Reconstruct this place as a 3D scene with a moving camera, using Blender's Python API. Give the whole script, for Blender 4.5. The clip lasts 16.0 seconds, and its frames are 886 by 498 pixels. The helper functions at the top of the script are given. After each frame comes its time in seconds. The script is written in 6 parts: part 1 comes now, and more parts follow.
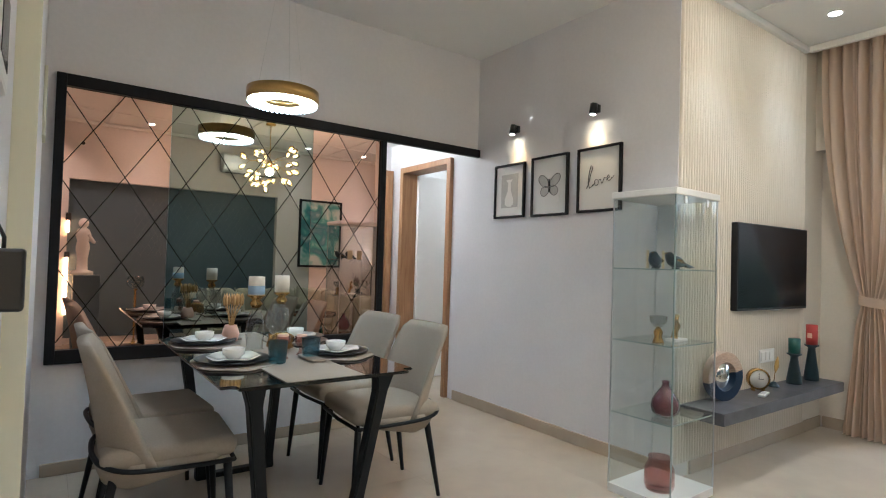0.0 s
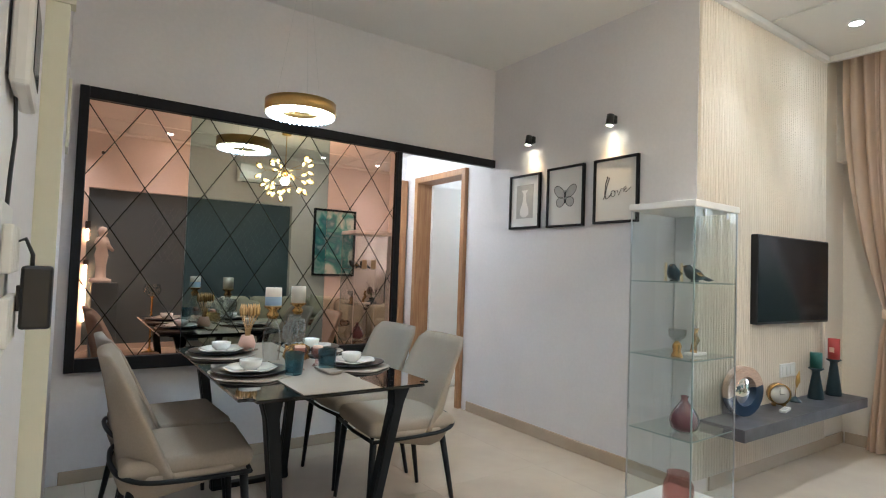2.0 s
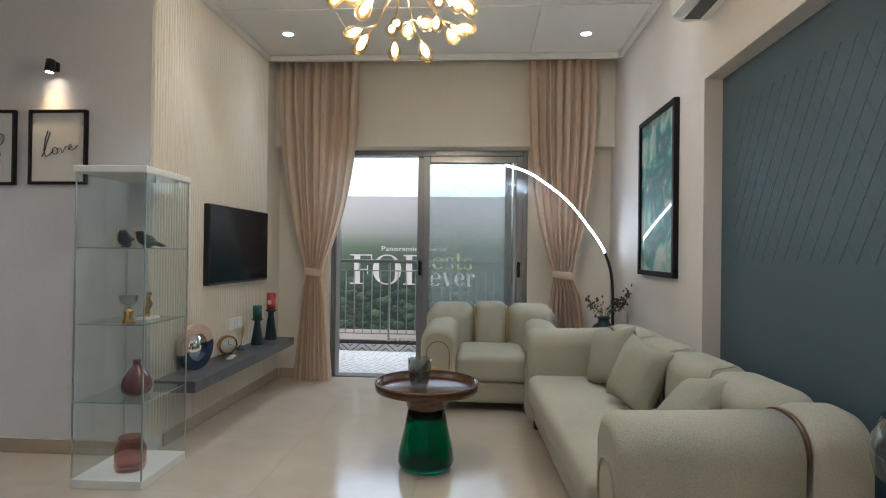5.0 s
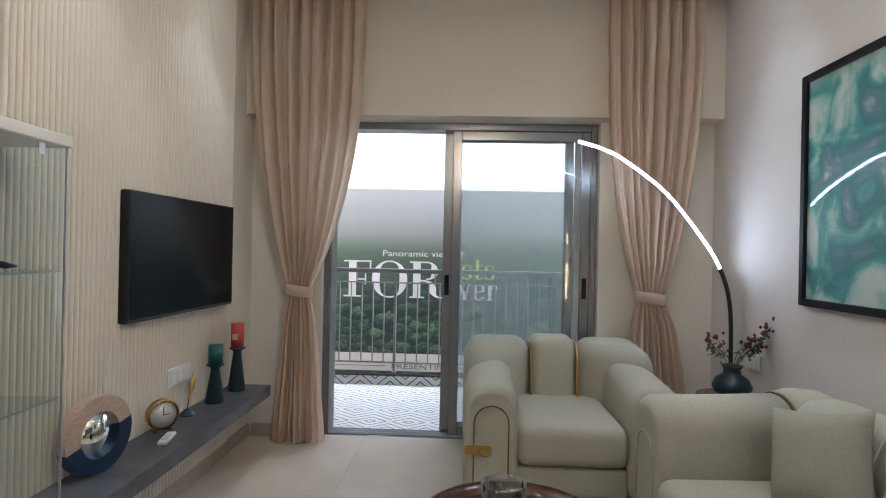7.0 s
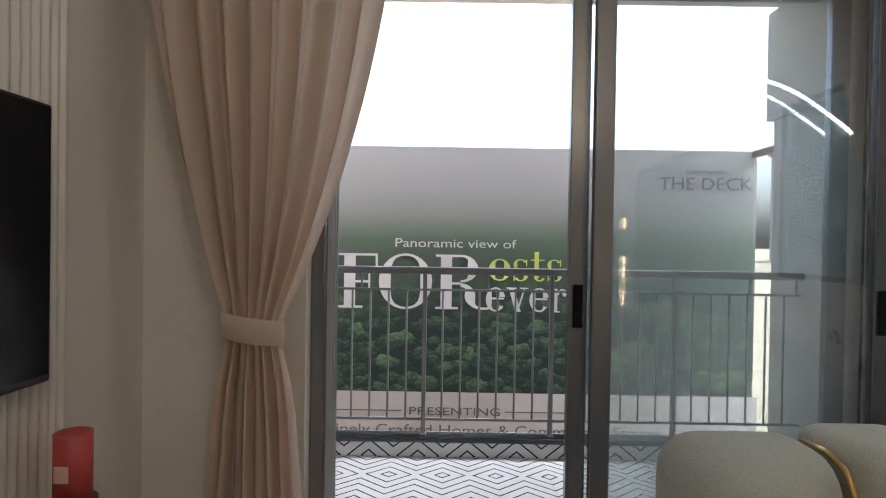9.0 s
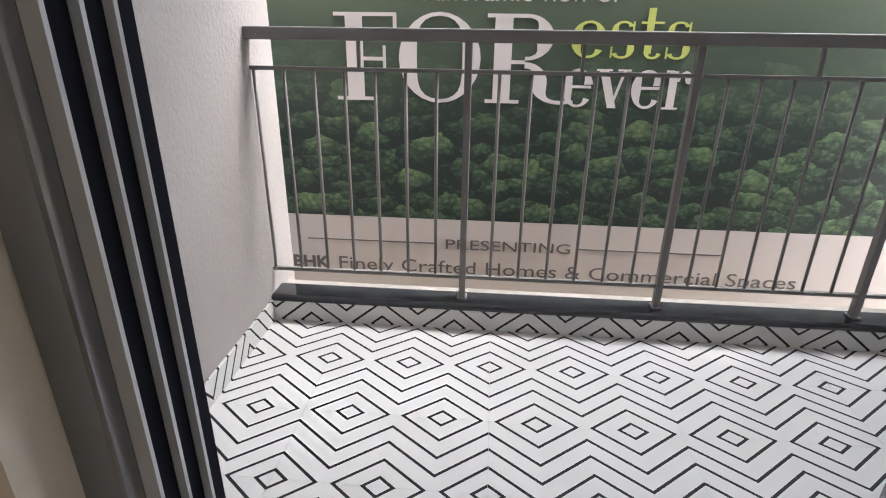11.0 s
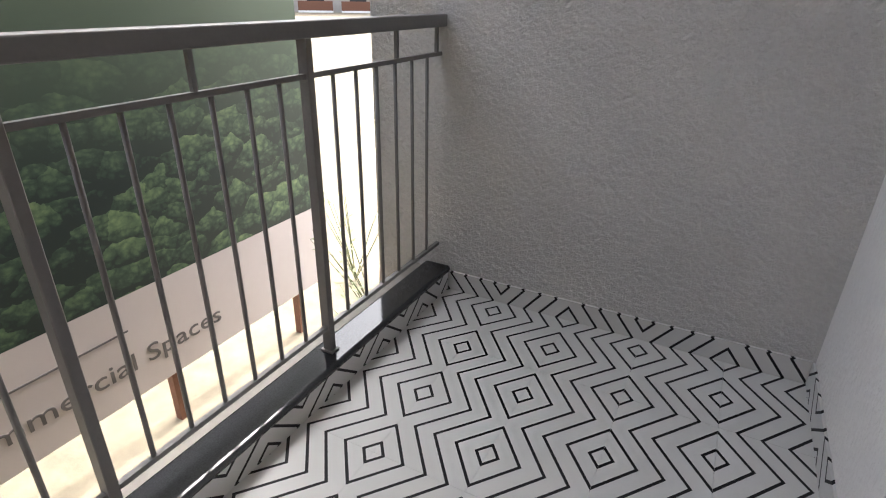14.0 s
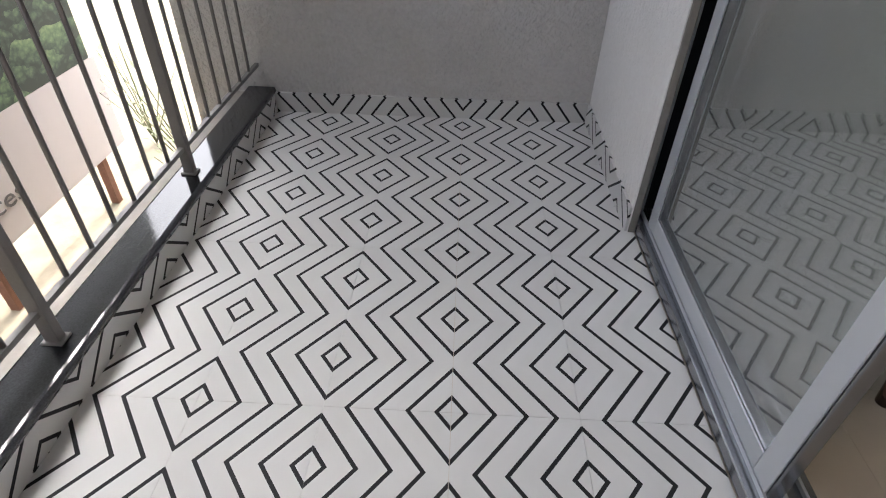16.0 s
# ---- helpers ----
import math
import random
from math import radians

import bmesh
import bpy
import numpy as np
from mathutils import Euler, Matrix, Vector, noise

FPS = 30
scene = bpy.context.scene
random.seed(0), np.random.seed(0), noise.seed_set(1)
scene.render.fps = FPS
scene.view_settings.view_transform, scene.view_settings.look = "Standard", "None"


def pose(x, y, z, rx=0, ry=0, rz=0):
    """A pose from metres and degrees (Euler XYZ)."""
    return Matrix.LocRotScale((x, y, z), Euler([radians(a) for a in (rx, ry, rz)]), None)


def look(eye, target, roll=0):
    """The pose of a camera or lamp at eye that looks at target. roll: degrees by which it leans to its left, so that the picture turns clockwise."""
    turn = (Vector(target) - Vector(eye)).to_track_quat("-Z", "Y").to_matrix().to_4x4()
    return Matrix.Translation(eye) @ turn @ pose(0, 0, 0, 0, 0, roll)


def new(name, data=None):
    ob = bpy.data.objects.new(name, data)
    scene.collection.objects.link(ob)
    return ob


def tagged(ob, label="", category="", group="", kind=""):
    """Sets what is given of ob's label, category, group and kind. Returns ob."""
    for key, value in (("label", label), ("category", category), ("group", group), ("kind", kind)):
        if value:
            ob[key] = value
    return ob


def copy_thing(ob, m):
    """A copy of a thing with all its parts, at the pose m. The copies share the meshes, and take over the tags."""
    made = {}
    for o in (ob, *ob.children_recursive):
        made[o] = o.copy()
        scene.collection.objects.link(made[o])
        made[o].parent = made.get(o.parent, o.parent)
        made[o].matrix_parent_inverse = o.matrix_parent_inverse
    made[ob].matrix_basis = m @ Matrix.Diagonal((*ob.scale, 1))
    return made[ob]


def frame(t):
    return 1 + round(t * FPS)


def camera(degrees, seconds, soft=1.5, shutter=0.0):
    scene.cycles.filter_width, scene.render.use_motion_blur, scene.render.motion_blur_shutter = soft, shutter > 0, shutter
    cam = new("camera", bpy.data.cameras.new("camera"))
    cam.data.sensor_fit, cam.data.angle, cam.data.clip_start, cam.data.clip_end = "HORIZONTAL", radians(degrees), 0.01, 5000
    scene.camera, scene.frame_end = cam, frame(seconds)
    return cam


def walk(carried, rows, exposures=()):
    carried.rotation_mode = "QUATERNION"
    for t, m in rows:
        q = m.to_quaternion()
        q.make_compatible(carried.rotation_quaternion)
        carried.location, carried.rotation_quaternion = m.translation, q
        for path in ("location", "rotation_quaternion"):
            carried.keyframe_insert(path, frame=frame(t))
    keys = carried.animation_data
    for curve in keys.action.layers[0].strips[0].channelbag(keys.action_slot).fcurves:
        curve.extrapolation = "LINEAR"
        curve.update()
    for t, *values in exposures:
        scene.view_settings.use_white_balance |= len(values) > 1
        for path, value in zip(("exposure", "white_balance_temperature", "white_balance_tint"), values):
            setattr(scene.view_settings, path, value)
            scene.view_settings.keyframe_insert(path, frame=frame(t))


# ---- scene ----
cam = camera(77.9, 16.0, 1.1)

PATH = [
    (0, (2.385, 2.38, 1.205), (3.557, 4.0, 1.254), 1.7),
    (0.5, (2.391, 2.385, 1.213), (3.45, 4.081, 1.266), 1.8),
    (1, (2.388, 2.392, 1.215), (3.42, 4.104, 1.282), 1.9),
    (1.5, (2.383, 2.395, 1.217), (3.4, 4.115, 1.285), 2.0),
    (2, (2.372, 2.396, 1.223), (3.506, 4.042, 1.3), 2.0),
    (2.5, (2.251, 2.352, 1.174), (3.724, 3.698, 1.301), 1.7),
    (3, (2.249, 2.375, 1.21), (4.005, 3.323, 1.355), 1.2),
    (3.5, (2.259, 2.312, 1.209), (4.167, 2.897, 1.341), 1.0),
    (4, (2.237, 2.222, 1.174), (4.21, 2.526, 1.297), 0.8),
    (4.2, (2.221, 2.193, 1.175), (4.201, 2.44, 1.288), 0.8),
    (6.3, (2.959, 2.515, 1.249), (4.957, 2.567, 1.184), 0.8),
    (6.5, (3.16, 2.573, 1.251), (5.158, 2.647, 1.198), 0.8),
    (7, (3.695, 2.694, 1.288), (5.694, 2.773, 1.295), 1.2),
    (7.5, (4.22, 2.918, 1.288), (6.218, 2.917, 1.379), 0.9),
    (8, (4.776, 3.127, 1.246), (6.773, 3.108, 1.357), 0.6),
    (8.5, (5.29, 3.178, 1.256), (7.29, 3.191, 1.267), 0.7),
    (9, (5.757, 3.25, 1.248), (7.756, 3.257, 1.227), 0.9),
    (9.5, (6.188, 3.301, 1.222), (8.178, 3.231, 1.037), 1.0),
    (10, (6.645, 3.275, 1.161), (8.576, 3.177, 0.65), 0.8),
    (10.2, (6.757, 3.281, 1.131), (8.658, 3.166, 0.523), 1.0),
    (12.3, (7.498, 3.275, 1.127), (9.201, 3.774, 0.204), 0.9),
    (12.5, (7.561, 3.263, 1.112), (9.305, 3.55, 0.177), 1.3),
    (13, (7.73, 3.201, 1.112), (9.418, 2.753, 0.137), 1.5),
    (13.5, (7.952, 3.067, 1.123), (9.312, 1.904, 0.229), 1.7),
    (14, (8.056, 3.03, 1.169), (8.884, 1.417, 0.325), 1.0),
    (14.5, (8.157, 3.114, 1.171), (8.463, 1.284, 0.423), 0.4),
    (15, (8.165, 3.245, 1.161), (8.266, 1.382, 0.44), 0.2),
    (15.5, (8.176, 3.336, 1.121), (8.257, 1.522, 0.283), 0.2),
    (16, (8.188, 3.404, 1.031), (8.233, 1.832, -0.206), 1.5),
]
walk(cam, [(t, look(*row)) for t, *row in PATH], [(0, 3.6, 5350, 3), (1.5, 3.95, 5350, 3), (2.0, 3.75, 5350, 3), (3.0, 3.2, 5400, 3), (4.2, 3.0, 5400, 3), (6.5, 3.1, 5300, 6), (8.0, 3.05, 5200, 7), (9.0, 2.55, 5600, 8), (10.2, 2.7, 5900, 10), (12.5, 2.4, 6050, 10), (13.5, 2.35, 6150, 10), (14.2, 2.35, 6150, 10), (15.4, 2.6, 6150, 10), (16, 2.4, 6100, 10)])

# ---- world, sun, large lights ----
world = bpy.data.worlds.new("sky")
scene.world = world
world.use_nodes = True
sky = world.node_tree.nodes.new("ShaderNodeTexSky")
sky.sky_type, sky.sun_disc = "NISHITA", False
sky.sun_elevation, sky.sun_rotation = radians(60), radians(178)
sky.dust_density, sky.air_density, sky.ozone_density = 10.0, 1.0, 0.4
haze = world.node_tree.nodes.new("ShaderNodeHueSaturation")
haze.inputs["Saturation"].default_value, haze.inputs["Value"].default_value = 0.5, 1.3
world.node_tree.links.new(sky.outputs["Color"], haze.inputs["Color"])
world.node_tree.links.new(haze.outputs["Color"], world.node_tree.nodes["Background"].inputs["Color"])
world.node_tree.nodes["Background"].inputs["Strength"].default_value = 0.15

sun = new("sun", bpy.data.lights.new("sun", "SUN"))
sun.data.energy, sun.data.angle, sun.data.color = 1.4, radians(0.6), (1.0, 0.95, 0.87)
sun.matrix_basis = look((-0.02, -0.5, 0.86), (0, 0, 0))


def lamp(name, kind, at, energy, color, size=0.1, spot=None):
    d = bpy.data.lights.new(name, kind)
    d.energy, d.color = energy, color
    if kind == "AREA":
        d.shape, d.size = "DISK", size
    else:
        d.shadow_soft_size = size
    if spot:
        d.spot_size, d.spot_blend = radians(spot), 1.0
    ob = new(name, d)
    ob.matrix_basis = at
    return ob


DOWNLIGHTS = [(5.55, 3.76), (6.52, 3.78), (6.59, 1.44), (5.63, 1.43), (4.55, 3.72), (4.55, 1.45), (3.45, 3.72), (3.45, 1.45)]
for dx, dy in DOWNLIGHTS:
    lamp("downlight_lamp", "SPOT", look((dx, dy, 2.895), (dx, dy, 0)), 2.6 if dx < 4 else 3.0 if dx < 5 else 2.4, (1.0, 0.97, 0.94), 0.04, 90)
lamp("chandelier_lamp", "POINT", pose(4.66, 2.585, 2.30), 3, (1.0, 0.80, 0.56), 0.05)
lamp("spot_lamp", "SPOT", look((5.265, 5.50, 2.205), (5.345, 5.44, 1.75)), 0.75, (1.0, 0.62, 0.28), 0.02, 75)
lamp("spot_lamp", "SPOT", look((5.265, 4.735, 2.205), (5.345, 4.76, 1.75)), 0.75, (1.0, 0.62, 0.28), 0.02, 75)
# unseen fill lights without fixtures, added to brighten corridor, far room and dining side
lamp("corridor_fill", "POINT", pose(4.6, 6.9, 2.35), 1.6, (1.0, 0.93, 0.84), 0.06)
lamp("room_fill", "POINT", pose(6.6, 6.9, 2.3), 3.5, (1.0, 0.95, 0.9), 0.06)
lamp("foyer_fill", "SPOT", look((2.3, 1.6, 2.9), (2.3, 1.6, 0)), 5, (1.0, 0.95, 0.9), 0.05, 130)

# ---- materials ----


def mat(name, color, rough=0.5, metal=0.0, grain=0.0, scale=30.0, bump=0.0, bump_scale=200.0, spec=0.5, stain=0.0, coat=0.0, relief=0.004):
    """A painted or plain surface: base colour varied at two scales, with fine relief."""
    m = bpy.data.materials.new(name)
    m.use_nodes = True
    nt = m.node_tree
    b = nt.nodes["Principled BSDF"]
    b.inputs["Roughness"].default_value = rough
    b.inputs["Metallic"].default_value = metal
    b.inputs["Specular IOR Level"].default_value = spec
    b.inputs["Coat Weight"].default_value = coat
    b.inputs["Coat Roughness"].default_value = 0.05
    b.inputs["Base Color"].default_value = (*color, 1)
    geo = nt.nodes.new("ShaderNodeNewGeometry")
    if grain or stain:
        n1 = nt.nodes.new("ShaderNodeTexNoise")
        n1.inputs["Scale"].default_value = scale
        n1.inputs["Detail"].default_value = 6
        n2 = nt.nodes.new("ShaderNodeTexNoise")
        n2.inputs["Scale"].default_value = 1.7
        n2.inputs["Detail"].default_value = 4
        nt.links.new(geo.outputs["Position"], n1.inputs["Vector"])
        nt.links.new(geo.outputs["Position"], n2.inputs["Vector"])
        mx = nt.nodes.new("ShaderNodeMix")
        mx.data_type = "RGBA"
        mx.inputs["A"].default_value = (*[c * (1 - grain) for c in color], 1)
        mx.inputs["B"].default_value = (*[min(1, c * (1 + grain)) for c in color], 1)
        nt.links.new(n1.outputs["Fac"], mx.inputs["Factor"])
        my = nt.nodes.new("ShaderNodeMix")
        my.data_type = "RGBA"
        my.blend_type = "MULTIPLY"
        my.inputs["Factor"].default_value = 1
        ramp = nt.nodes.new("ShaderNodeMapRange")
        ramp.inputs["From Min"].default_value = 0.3
        ramp.inputs["From Max"].default_value = 0.7
        ramp.inputs["To Min"].default_value = 1 - stain
        ramp.inputs["To Max"].default_value = 1.0
        nt.links.new(n2.outputs["Fac"], ramp.inputs["Value"])
        nt.links.new(mx.outputs["Result"], my.inputs["A"])
        nt.links.new(ramp.outputs["Result"], my.inputs["B"])
        nt.links.new(my.outputs["Result"], b.inputs["Base Color"])
    if bump:
        n3 = nt.nodes.new("ShaderNodeTexNoise")
        n3.inputs["Scale"].default_value = bump_scale
        n3.inputs["Detail"].default_value = 5
        nt.links.new(geo.outputs["Position"], n3.inputs["Vector"])
        bp = nt.nodes.new("ShaderNodeBump")
        bp.inputs["Strength"].default_value = bump
        bp.inputs["Distance"].default_value = relief
        nt.links.new(n3.outputs["Fac"], bp.inputs["Height"])
        nt.links.new(bp.outputs["Normal"], b.inputs["Normal"])
    return m


def glow(name, color, strength):
    m = bpy.data.materials.new(name)
    m.use_nodes = True
    b = m.node_tree.nodes["Principled BSDF"]
    b.inputs["Base Color"].default_value = (*color, 1)
    b.inputs["Emission Color"].default_value = (*color, 1)
    b.inputs["Emission Strength"].default_value = strength
    return m


def glass(name, color=(1, 1, 1), rough=0.0, ior=1.45, thin=True, tint=0.9, gloss=0.05, power=3.2):
    """thin: a flat pane, clear with mirror gloss; else a solid glass body."""
    m = bpy.data.materials.new(name)
    m.use_nodes = True
    nt = m.node_tree
    out = nt.nodes["Material Output"]
    if not thin:
        b = nt.nodes["Principled BSDF"]
        b.inputs["Base Color"].default_value = (*color, 1)
        b.inputs["Roughness"].default_value = rough
        b.inputs["IOR"].default_value = ior
        b.inputs["Transmission Weight"].default_value = 1
        return m
    t = nt.nodes.new("ShaderNodeBsdfTransparent")
    t.inputs["Color"].default_value = (*[c * tint for c in color], 1)
    g = nt.nodes.new("ShaderNodeBsdfGlossy")
    g.inputs["Roughness"].default_value = rough
    lw = nt.nodes.new("ShaderNodeLayerWeight")
    lw.inputs["Blend"].default_value = 0.5
    pw = nt.nodes.new("ShaderNodeMath")
    pw.operation = "POWER"
    pw.inputs[1].default_value = power
    nt.links.new(lw.outputs["Facing"], pw.inputs[0])
    f = nt.nodes.new("ShaderNodeMapRange")
    f.inputs["To Min"].default_value, f.inputs["To Max"].default_value = gloss, 0.85
    nt.links.new(pw.outputs["Value"], f.inputs["Value"])
    mix = nt.nodes.new("ShaderNodeMixShader")
    nt.links.new(f.outputs["Result"], mix.inputs["Fac"])
    nt.links.new(t.outputs["BSDF"], mix.inputs[1])
    nt.links.new(g.outputs["BSDF"], mix.inputs[2])
    nt.links.new(mix.outputs["Shader"], out.inputs["Surface"])
    return m


def wood(name, dark, light, rough=0.4, scale=1.0, axis=2):
    m = bpy.data.materials.new(name)
    m.use_nodes = True
    nt = m.node_tree
    b = nt.nodes["Principled BSDF"]
    b.inputs["Roughness"].default_value = rough
    geo = nt.nodes.new("ShaderNodeNewGeometry")
    mp = nt.nodes.new("ShaderNodeMapping")
    s = [14 * scale] * 3
    s[axis] = 1.1 * scale
    mp.inputs["Scale"].default_value = s
    nt.links.new(geo.outputs["Position"], mp.inputs["Vector"])
    n = nt.nodes.new("ShaderNodeTexNoise")
    n.inputs["Scale"].default_value = 3
    n.inputs["Detail"].default_value = 8
    n.inputs["Distortion"].default_value = 0.8
    nt.links.new(mp.outputs["Vector"], n.inputs["Vector"])
    r = nt.nodes.new("ShaderNodeValToRGB")
    r.color_ramp.elements[0].position, r.color_ramp.elements[0].color = 0.3, (*dark, 1)
    r.color_ramp.elements[1].position, r.color_ramp.elements[1].color = 0.7, (*light, 1)
    nt.links.new(n.outputs["Fac"], r.inputs["Fac"])
    nt.links.new(r.outputs["Color"], b.inputs["Base Color"])
    bp = nt.nodes.new("ShaderNodeBump")
    bp.inputs["Strength"].default_value = 0.12
    bp.inputs["Distance"].default_value = 0.002
    nt.links.new(n.outputs["Fac"], bp.inputs["Height"])
    nt.links.new(bp.outputs["Normal"], b.inputs["Normal"])
    return m


# ---- mesh helpers ----
def box(bm, x0, x1, y0, y1, z0, z1, bevel=0.0, seg=2):
    r = bmesh.ops.create_cube(bm, size=1)
    vs = r["verts"]
    for v in vs:
        v.co = Vector(((x0 + x1) / 2 + v.co.x * (x1 - x0), (y0 + y1) / 2 + v.co.y * (y1 - y0), (z0 + z1) / 2 + v.co.z * (z1 - z0)))
    if bevel:
        es = list({e for v in vs for e in v.link_edges})
        bmesh.ops.bevel(bm, geom=es, offset=bevel, segments=seg, affect="EDGES", profile=0.5)
    return bm


def boxes(*dims, bevel=0.0, seg=2):
    bm = bmesh.new()
    for d in dims:
        box(bm, *d, bevel=bevel, seg=seg)
    return bm


def lathe(bm, profile, cx=0.0, cy=0.0, cz=0.0, n=24, sx=1.0, sy=1.0):
    """Turn a profile of (radius, height) round the z axis."""
    rings = []
    for r, z in profile:
        if r < 1e-5:
            rings.append([bm.verts.new((cx, cy, cz + z))])
        else:
            rings.append([bm.verts.new((cx + r * sx * math.cos(a), cy + r * sy * math.sin(a), cz + z)) for a in (2 * math.pi * k / n for k in range(n))])
    for a, b in zip(rings, rings[1:]):
        for k in range(n):
            j = (k + 1) % n
            if len(a) == 1 and len(b) == 1:
                continue
            if len(a) == 1:
                bm.faces.new((a[0], b[j], b[k]))
            elif len(b) == 1:
                bm.faces.new((a[k], a[j], b[0]))
            else:
                bm.faces.new((a[k], a[j], b[j], b[k]))
    for f in bm.faces:
        f.smooth = True
    return bm


def tube(bm, pts, radius, n=8, cap=True):
    """A round bar along points; radius a number or one per point."""
    pts = [Vector(p) for p in pts]
    rad = radius if isinstance(radius, (list, tuple)) else [radius] * len(pts)
    rings = []
    up = None
    for i, p in enumerate(pts):
        d = (pts[min(i + 1, len(pts) - 1)] - pts[max(i - 1, 0)]).normalized()
        if up is None:
            up = Vector((0, 0, 1)) if abs(d.z) < 0.9 else Vector((1, 0, 0))
        side = d.cross(up).normalized()
        up = side.cross(d).normalized()
        rings.append([bm.verts.new(p + rad[i] * (math.cos(a) * side + math.sin(a) * up)) for a in (2 * math.pi * k / n for k in range(n))])
    for a, b in zip(rings, rings[1:]):
        for k in range(n):
            f = bm.faces.new((a[k], a[(k + 1) % n], b[(k + 1) % n], b[k]))
            f.smooth = True
    if cap:
        bm.faces.new(rings[0][::-1])
        bm.faces.new(rings[-1])
    return bm


def mesh_of(name, bm, material, smooth=False):
    bmesh.ops.recalc_face_normals(bm, faces=bm.faces)
    me = bpy.data.meshes.new(name)
    if smooth:
        for f in bm.faces:
            f.smooth = True
    bm.to_mesh(me)
    bm.free()
    if material:
        me.materials.append(material)
    return me


def part(name, bm, material, parent, label="", smooth=False, at=None):
    ob = new(name, mesh_of(name, bm, material, smooth))
    ob.parent = parent
    if at is not None:
        ob.matrix_basis = at
    if label:
        ob["label"] = label
    return ob


def thing(name, label, category, at=None, group=""):
    ob = new(name)
    ob.empty_display_size = 0.1
    if at is not None:
        ob.matrix_basis = at
    return tagged(ob, label, category, group)


def solid(name, bm, material, label, category="", group="", kind="", smooth=False):
    return tagged(new(name, mesh_of(name, bm, material, smooth)), label, category, group, kind)


def structure(name, bm, material, label, category, smooth=False):
    return solid(name, bm, material, label, category, kind="structure", smooth=smooth)


def write(name, body, size, material, parent, at, label="", depth=0.002, bold=0.0, shear=0.0, width=None):
    """Lettering as a mesh, in the built-in font; width stretches it to a length."""
    cu = bpy.data.curves.new(name, "FONT")
    cu.body, cu.size, cu.extrude, cu.offset, cu.shear = body, size, depth, bold, shear
    cu.resolution_u = 3
    tmp = bpy.data.objects.new(name + "_curve", cu)
    scene.collection.objects.link(tmp)
    bpy.context.view_layer.update()
    me = bpy.data.meshes.new_from_object(tmp.evaluated_get(bpy.context.evaluated_depsgraph_get()))
    bpy.data.objects.remove(tmp)
    bpy.data.curves.remove(cu)
    if width:
        xs = [v.co.x for v in me.vertices]
        k, x0 = width / (max(xs) - min(xs)), min(xs)
        for v in me.vertices:
            v.co.x = (v.co.x - x0) * k
    me.materials.clear()
    me.materials.append(material)
    ob = new(name, me)
    ob.parent = parent
    ob.matrix_basis = at
    if label:
        ob["label"] = label
    return ob
M_wall = mat("wall_paint", (0.73, 0.71, 0.725), 0.7, grain=0.05, scale=45, bump=0.16, bump_scale=160, stain=0.05)
M_cream = mat("cream_paint", (0.72, 0.67, 0.59), 0.7, grain=0.05, scale=45, bump=0.16, bump_scale=160, stain=0.05)
M_sofawall = mat("sofa_wall_paint", (0.69, 0.64, 0.615), 0.7, grain=0.05, scale=45, bump=0.16, bump_scale=160, stain=0.05)
M_yellow = mat("pale_yellow_paint", (0.72, 0.70, 0.56), 0.65, grain=0.02, bump=0.05, stain=0.04)
M_ceil = mat("ceiling_paint", (0.78, 0.77, 0.75), 0.8, grain=0.02, scale=40, bump=0.03, stain=0.03)
M_slat = mat("fluted_panel", (0.75, 0.69, 0.60), 0.55, grain=0.03, scale=80, bump=0.03, stain=0.04)
M_blue = mat("slate_blue_wallpaper", (0.075, 0.115, 0.145), 0.55, grain=0.18, scale=220, bump=0.15, bump_scale=420, stain=0.10)
M_bluelt = mat("embossed_lattice", (0.10, 0.145, 0.175), 0.35, grain=0.1, scale=200)
M_tile = mat("beige_floor_tile", (0.55, 0.475, 0.385), 0.14, grain=0.10, scale=5, bump=0.01, bump_scale=9, stain=0.08)
M_joint = mat("tile_joint", (0.50, 0.43, 0.35), 0.5)
M_skirt = mat("beige_skirting", (0.46, 0.38, 0.29), 0.25, grain=0.08, scale=9, stain=0.06)
M_black = mat("black_lacquer", (0.010, 0.010, 0.012), 0.5, grain=0.2, scale=90, bump=0.04, spec=0.18)
M_alu = mat("grey_aluminium", (0.27, 0.28, 0.30), 0.26, metal=0.85, grain=0.06, scale=120)
M_aludark = mat("dark_gasket", (0.012, 0.013, 0.018), 0.9, spec=0.08)
M_alulight = mat("bright_track", (0.55, 0.57, 0.60), 0.4, metal=0.4)
M_doorwood = wood("door_wood", (0.30, 0.155, 0.075), (0.44, 0.25, 0.125), 0.42)
M_white = mat("white_lacquer", (0.80, 0.79, 0.77), 0.4, grain=0.02, stain=0.03)
M_plaster = mat("rough_grey_render", (0.60, 0.58, 0.555), 0.9, grain=0.12, scale=70, bump=0.8, bump_scale=62, stain=0.14, relief=0.028)
M_plaster2 = mat("pale_balcony_render", (0.78, 0.755, 0.735), 0.85, grain=0.06, scale=60, bump=0.6, bump_scale=60, stain=0.08, relief=0.012)
# darker copy of the balcony render: shade in the colour offsets strong sky light
M_sideplaster = mat("shaded_side_render", (0.34, 0.315, 0.30), 0.88, grain=0.06, scale=60, bump=0.3, bump_scale=60, stain=0.10, relief=0.010)
# pale return; its colour is darkened so the sunlit face stays below white
M_return = mat("dimmed_beige_render", (0.20, 0.175, 0.15), 0.9, grain=0.1, scale=60, bump=0.5, bump_scale=60, stain=0.15)
M_granite = mat("black_granite", (0.03, 0.031, 0.034), 0.08, grain=0.5, scale=260, stain=0.2)
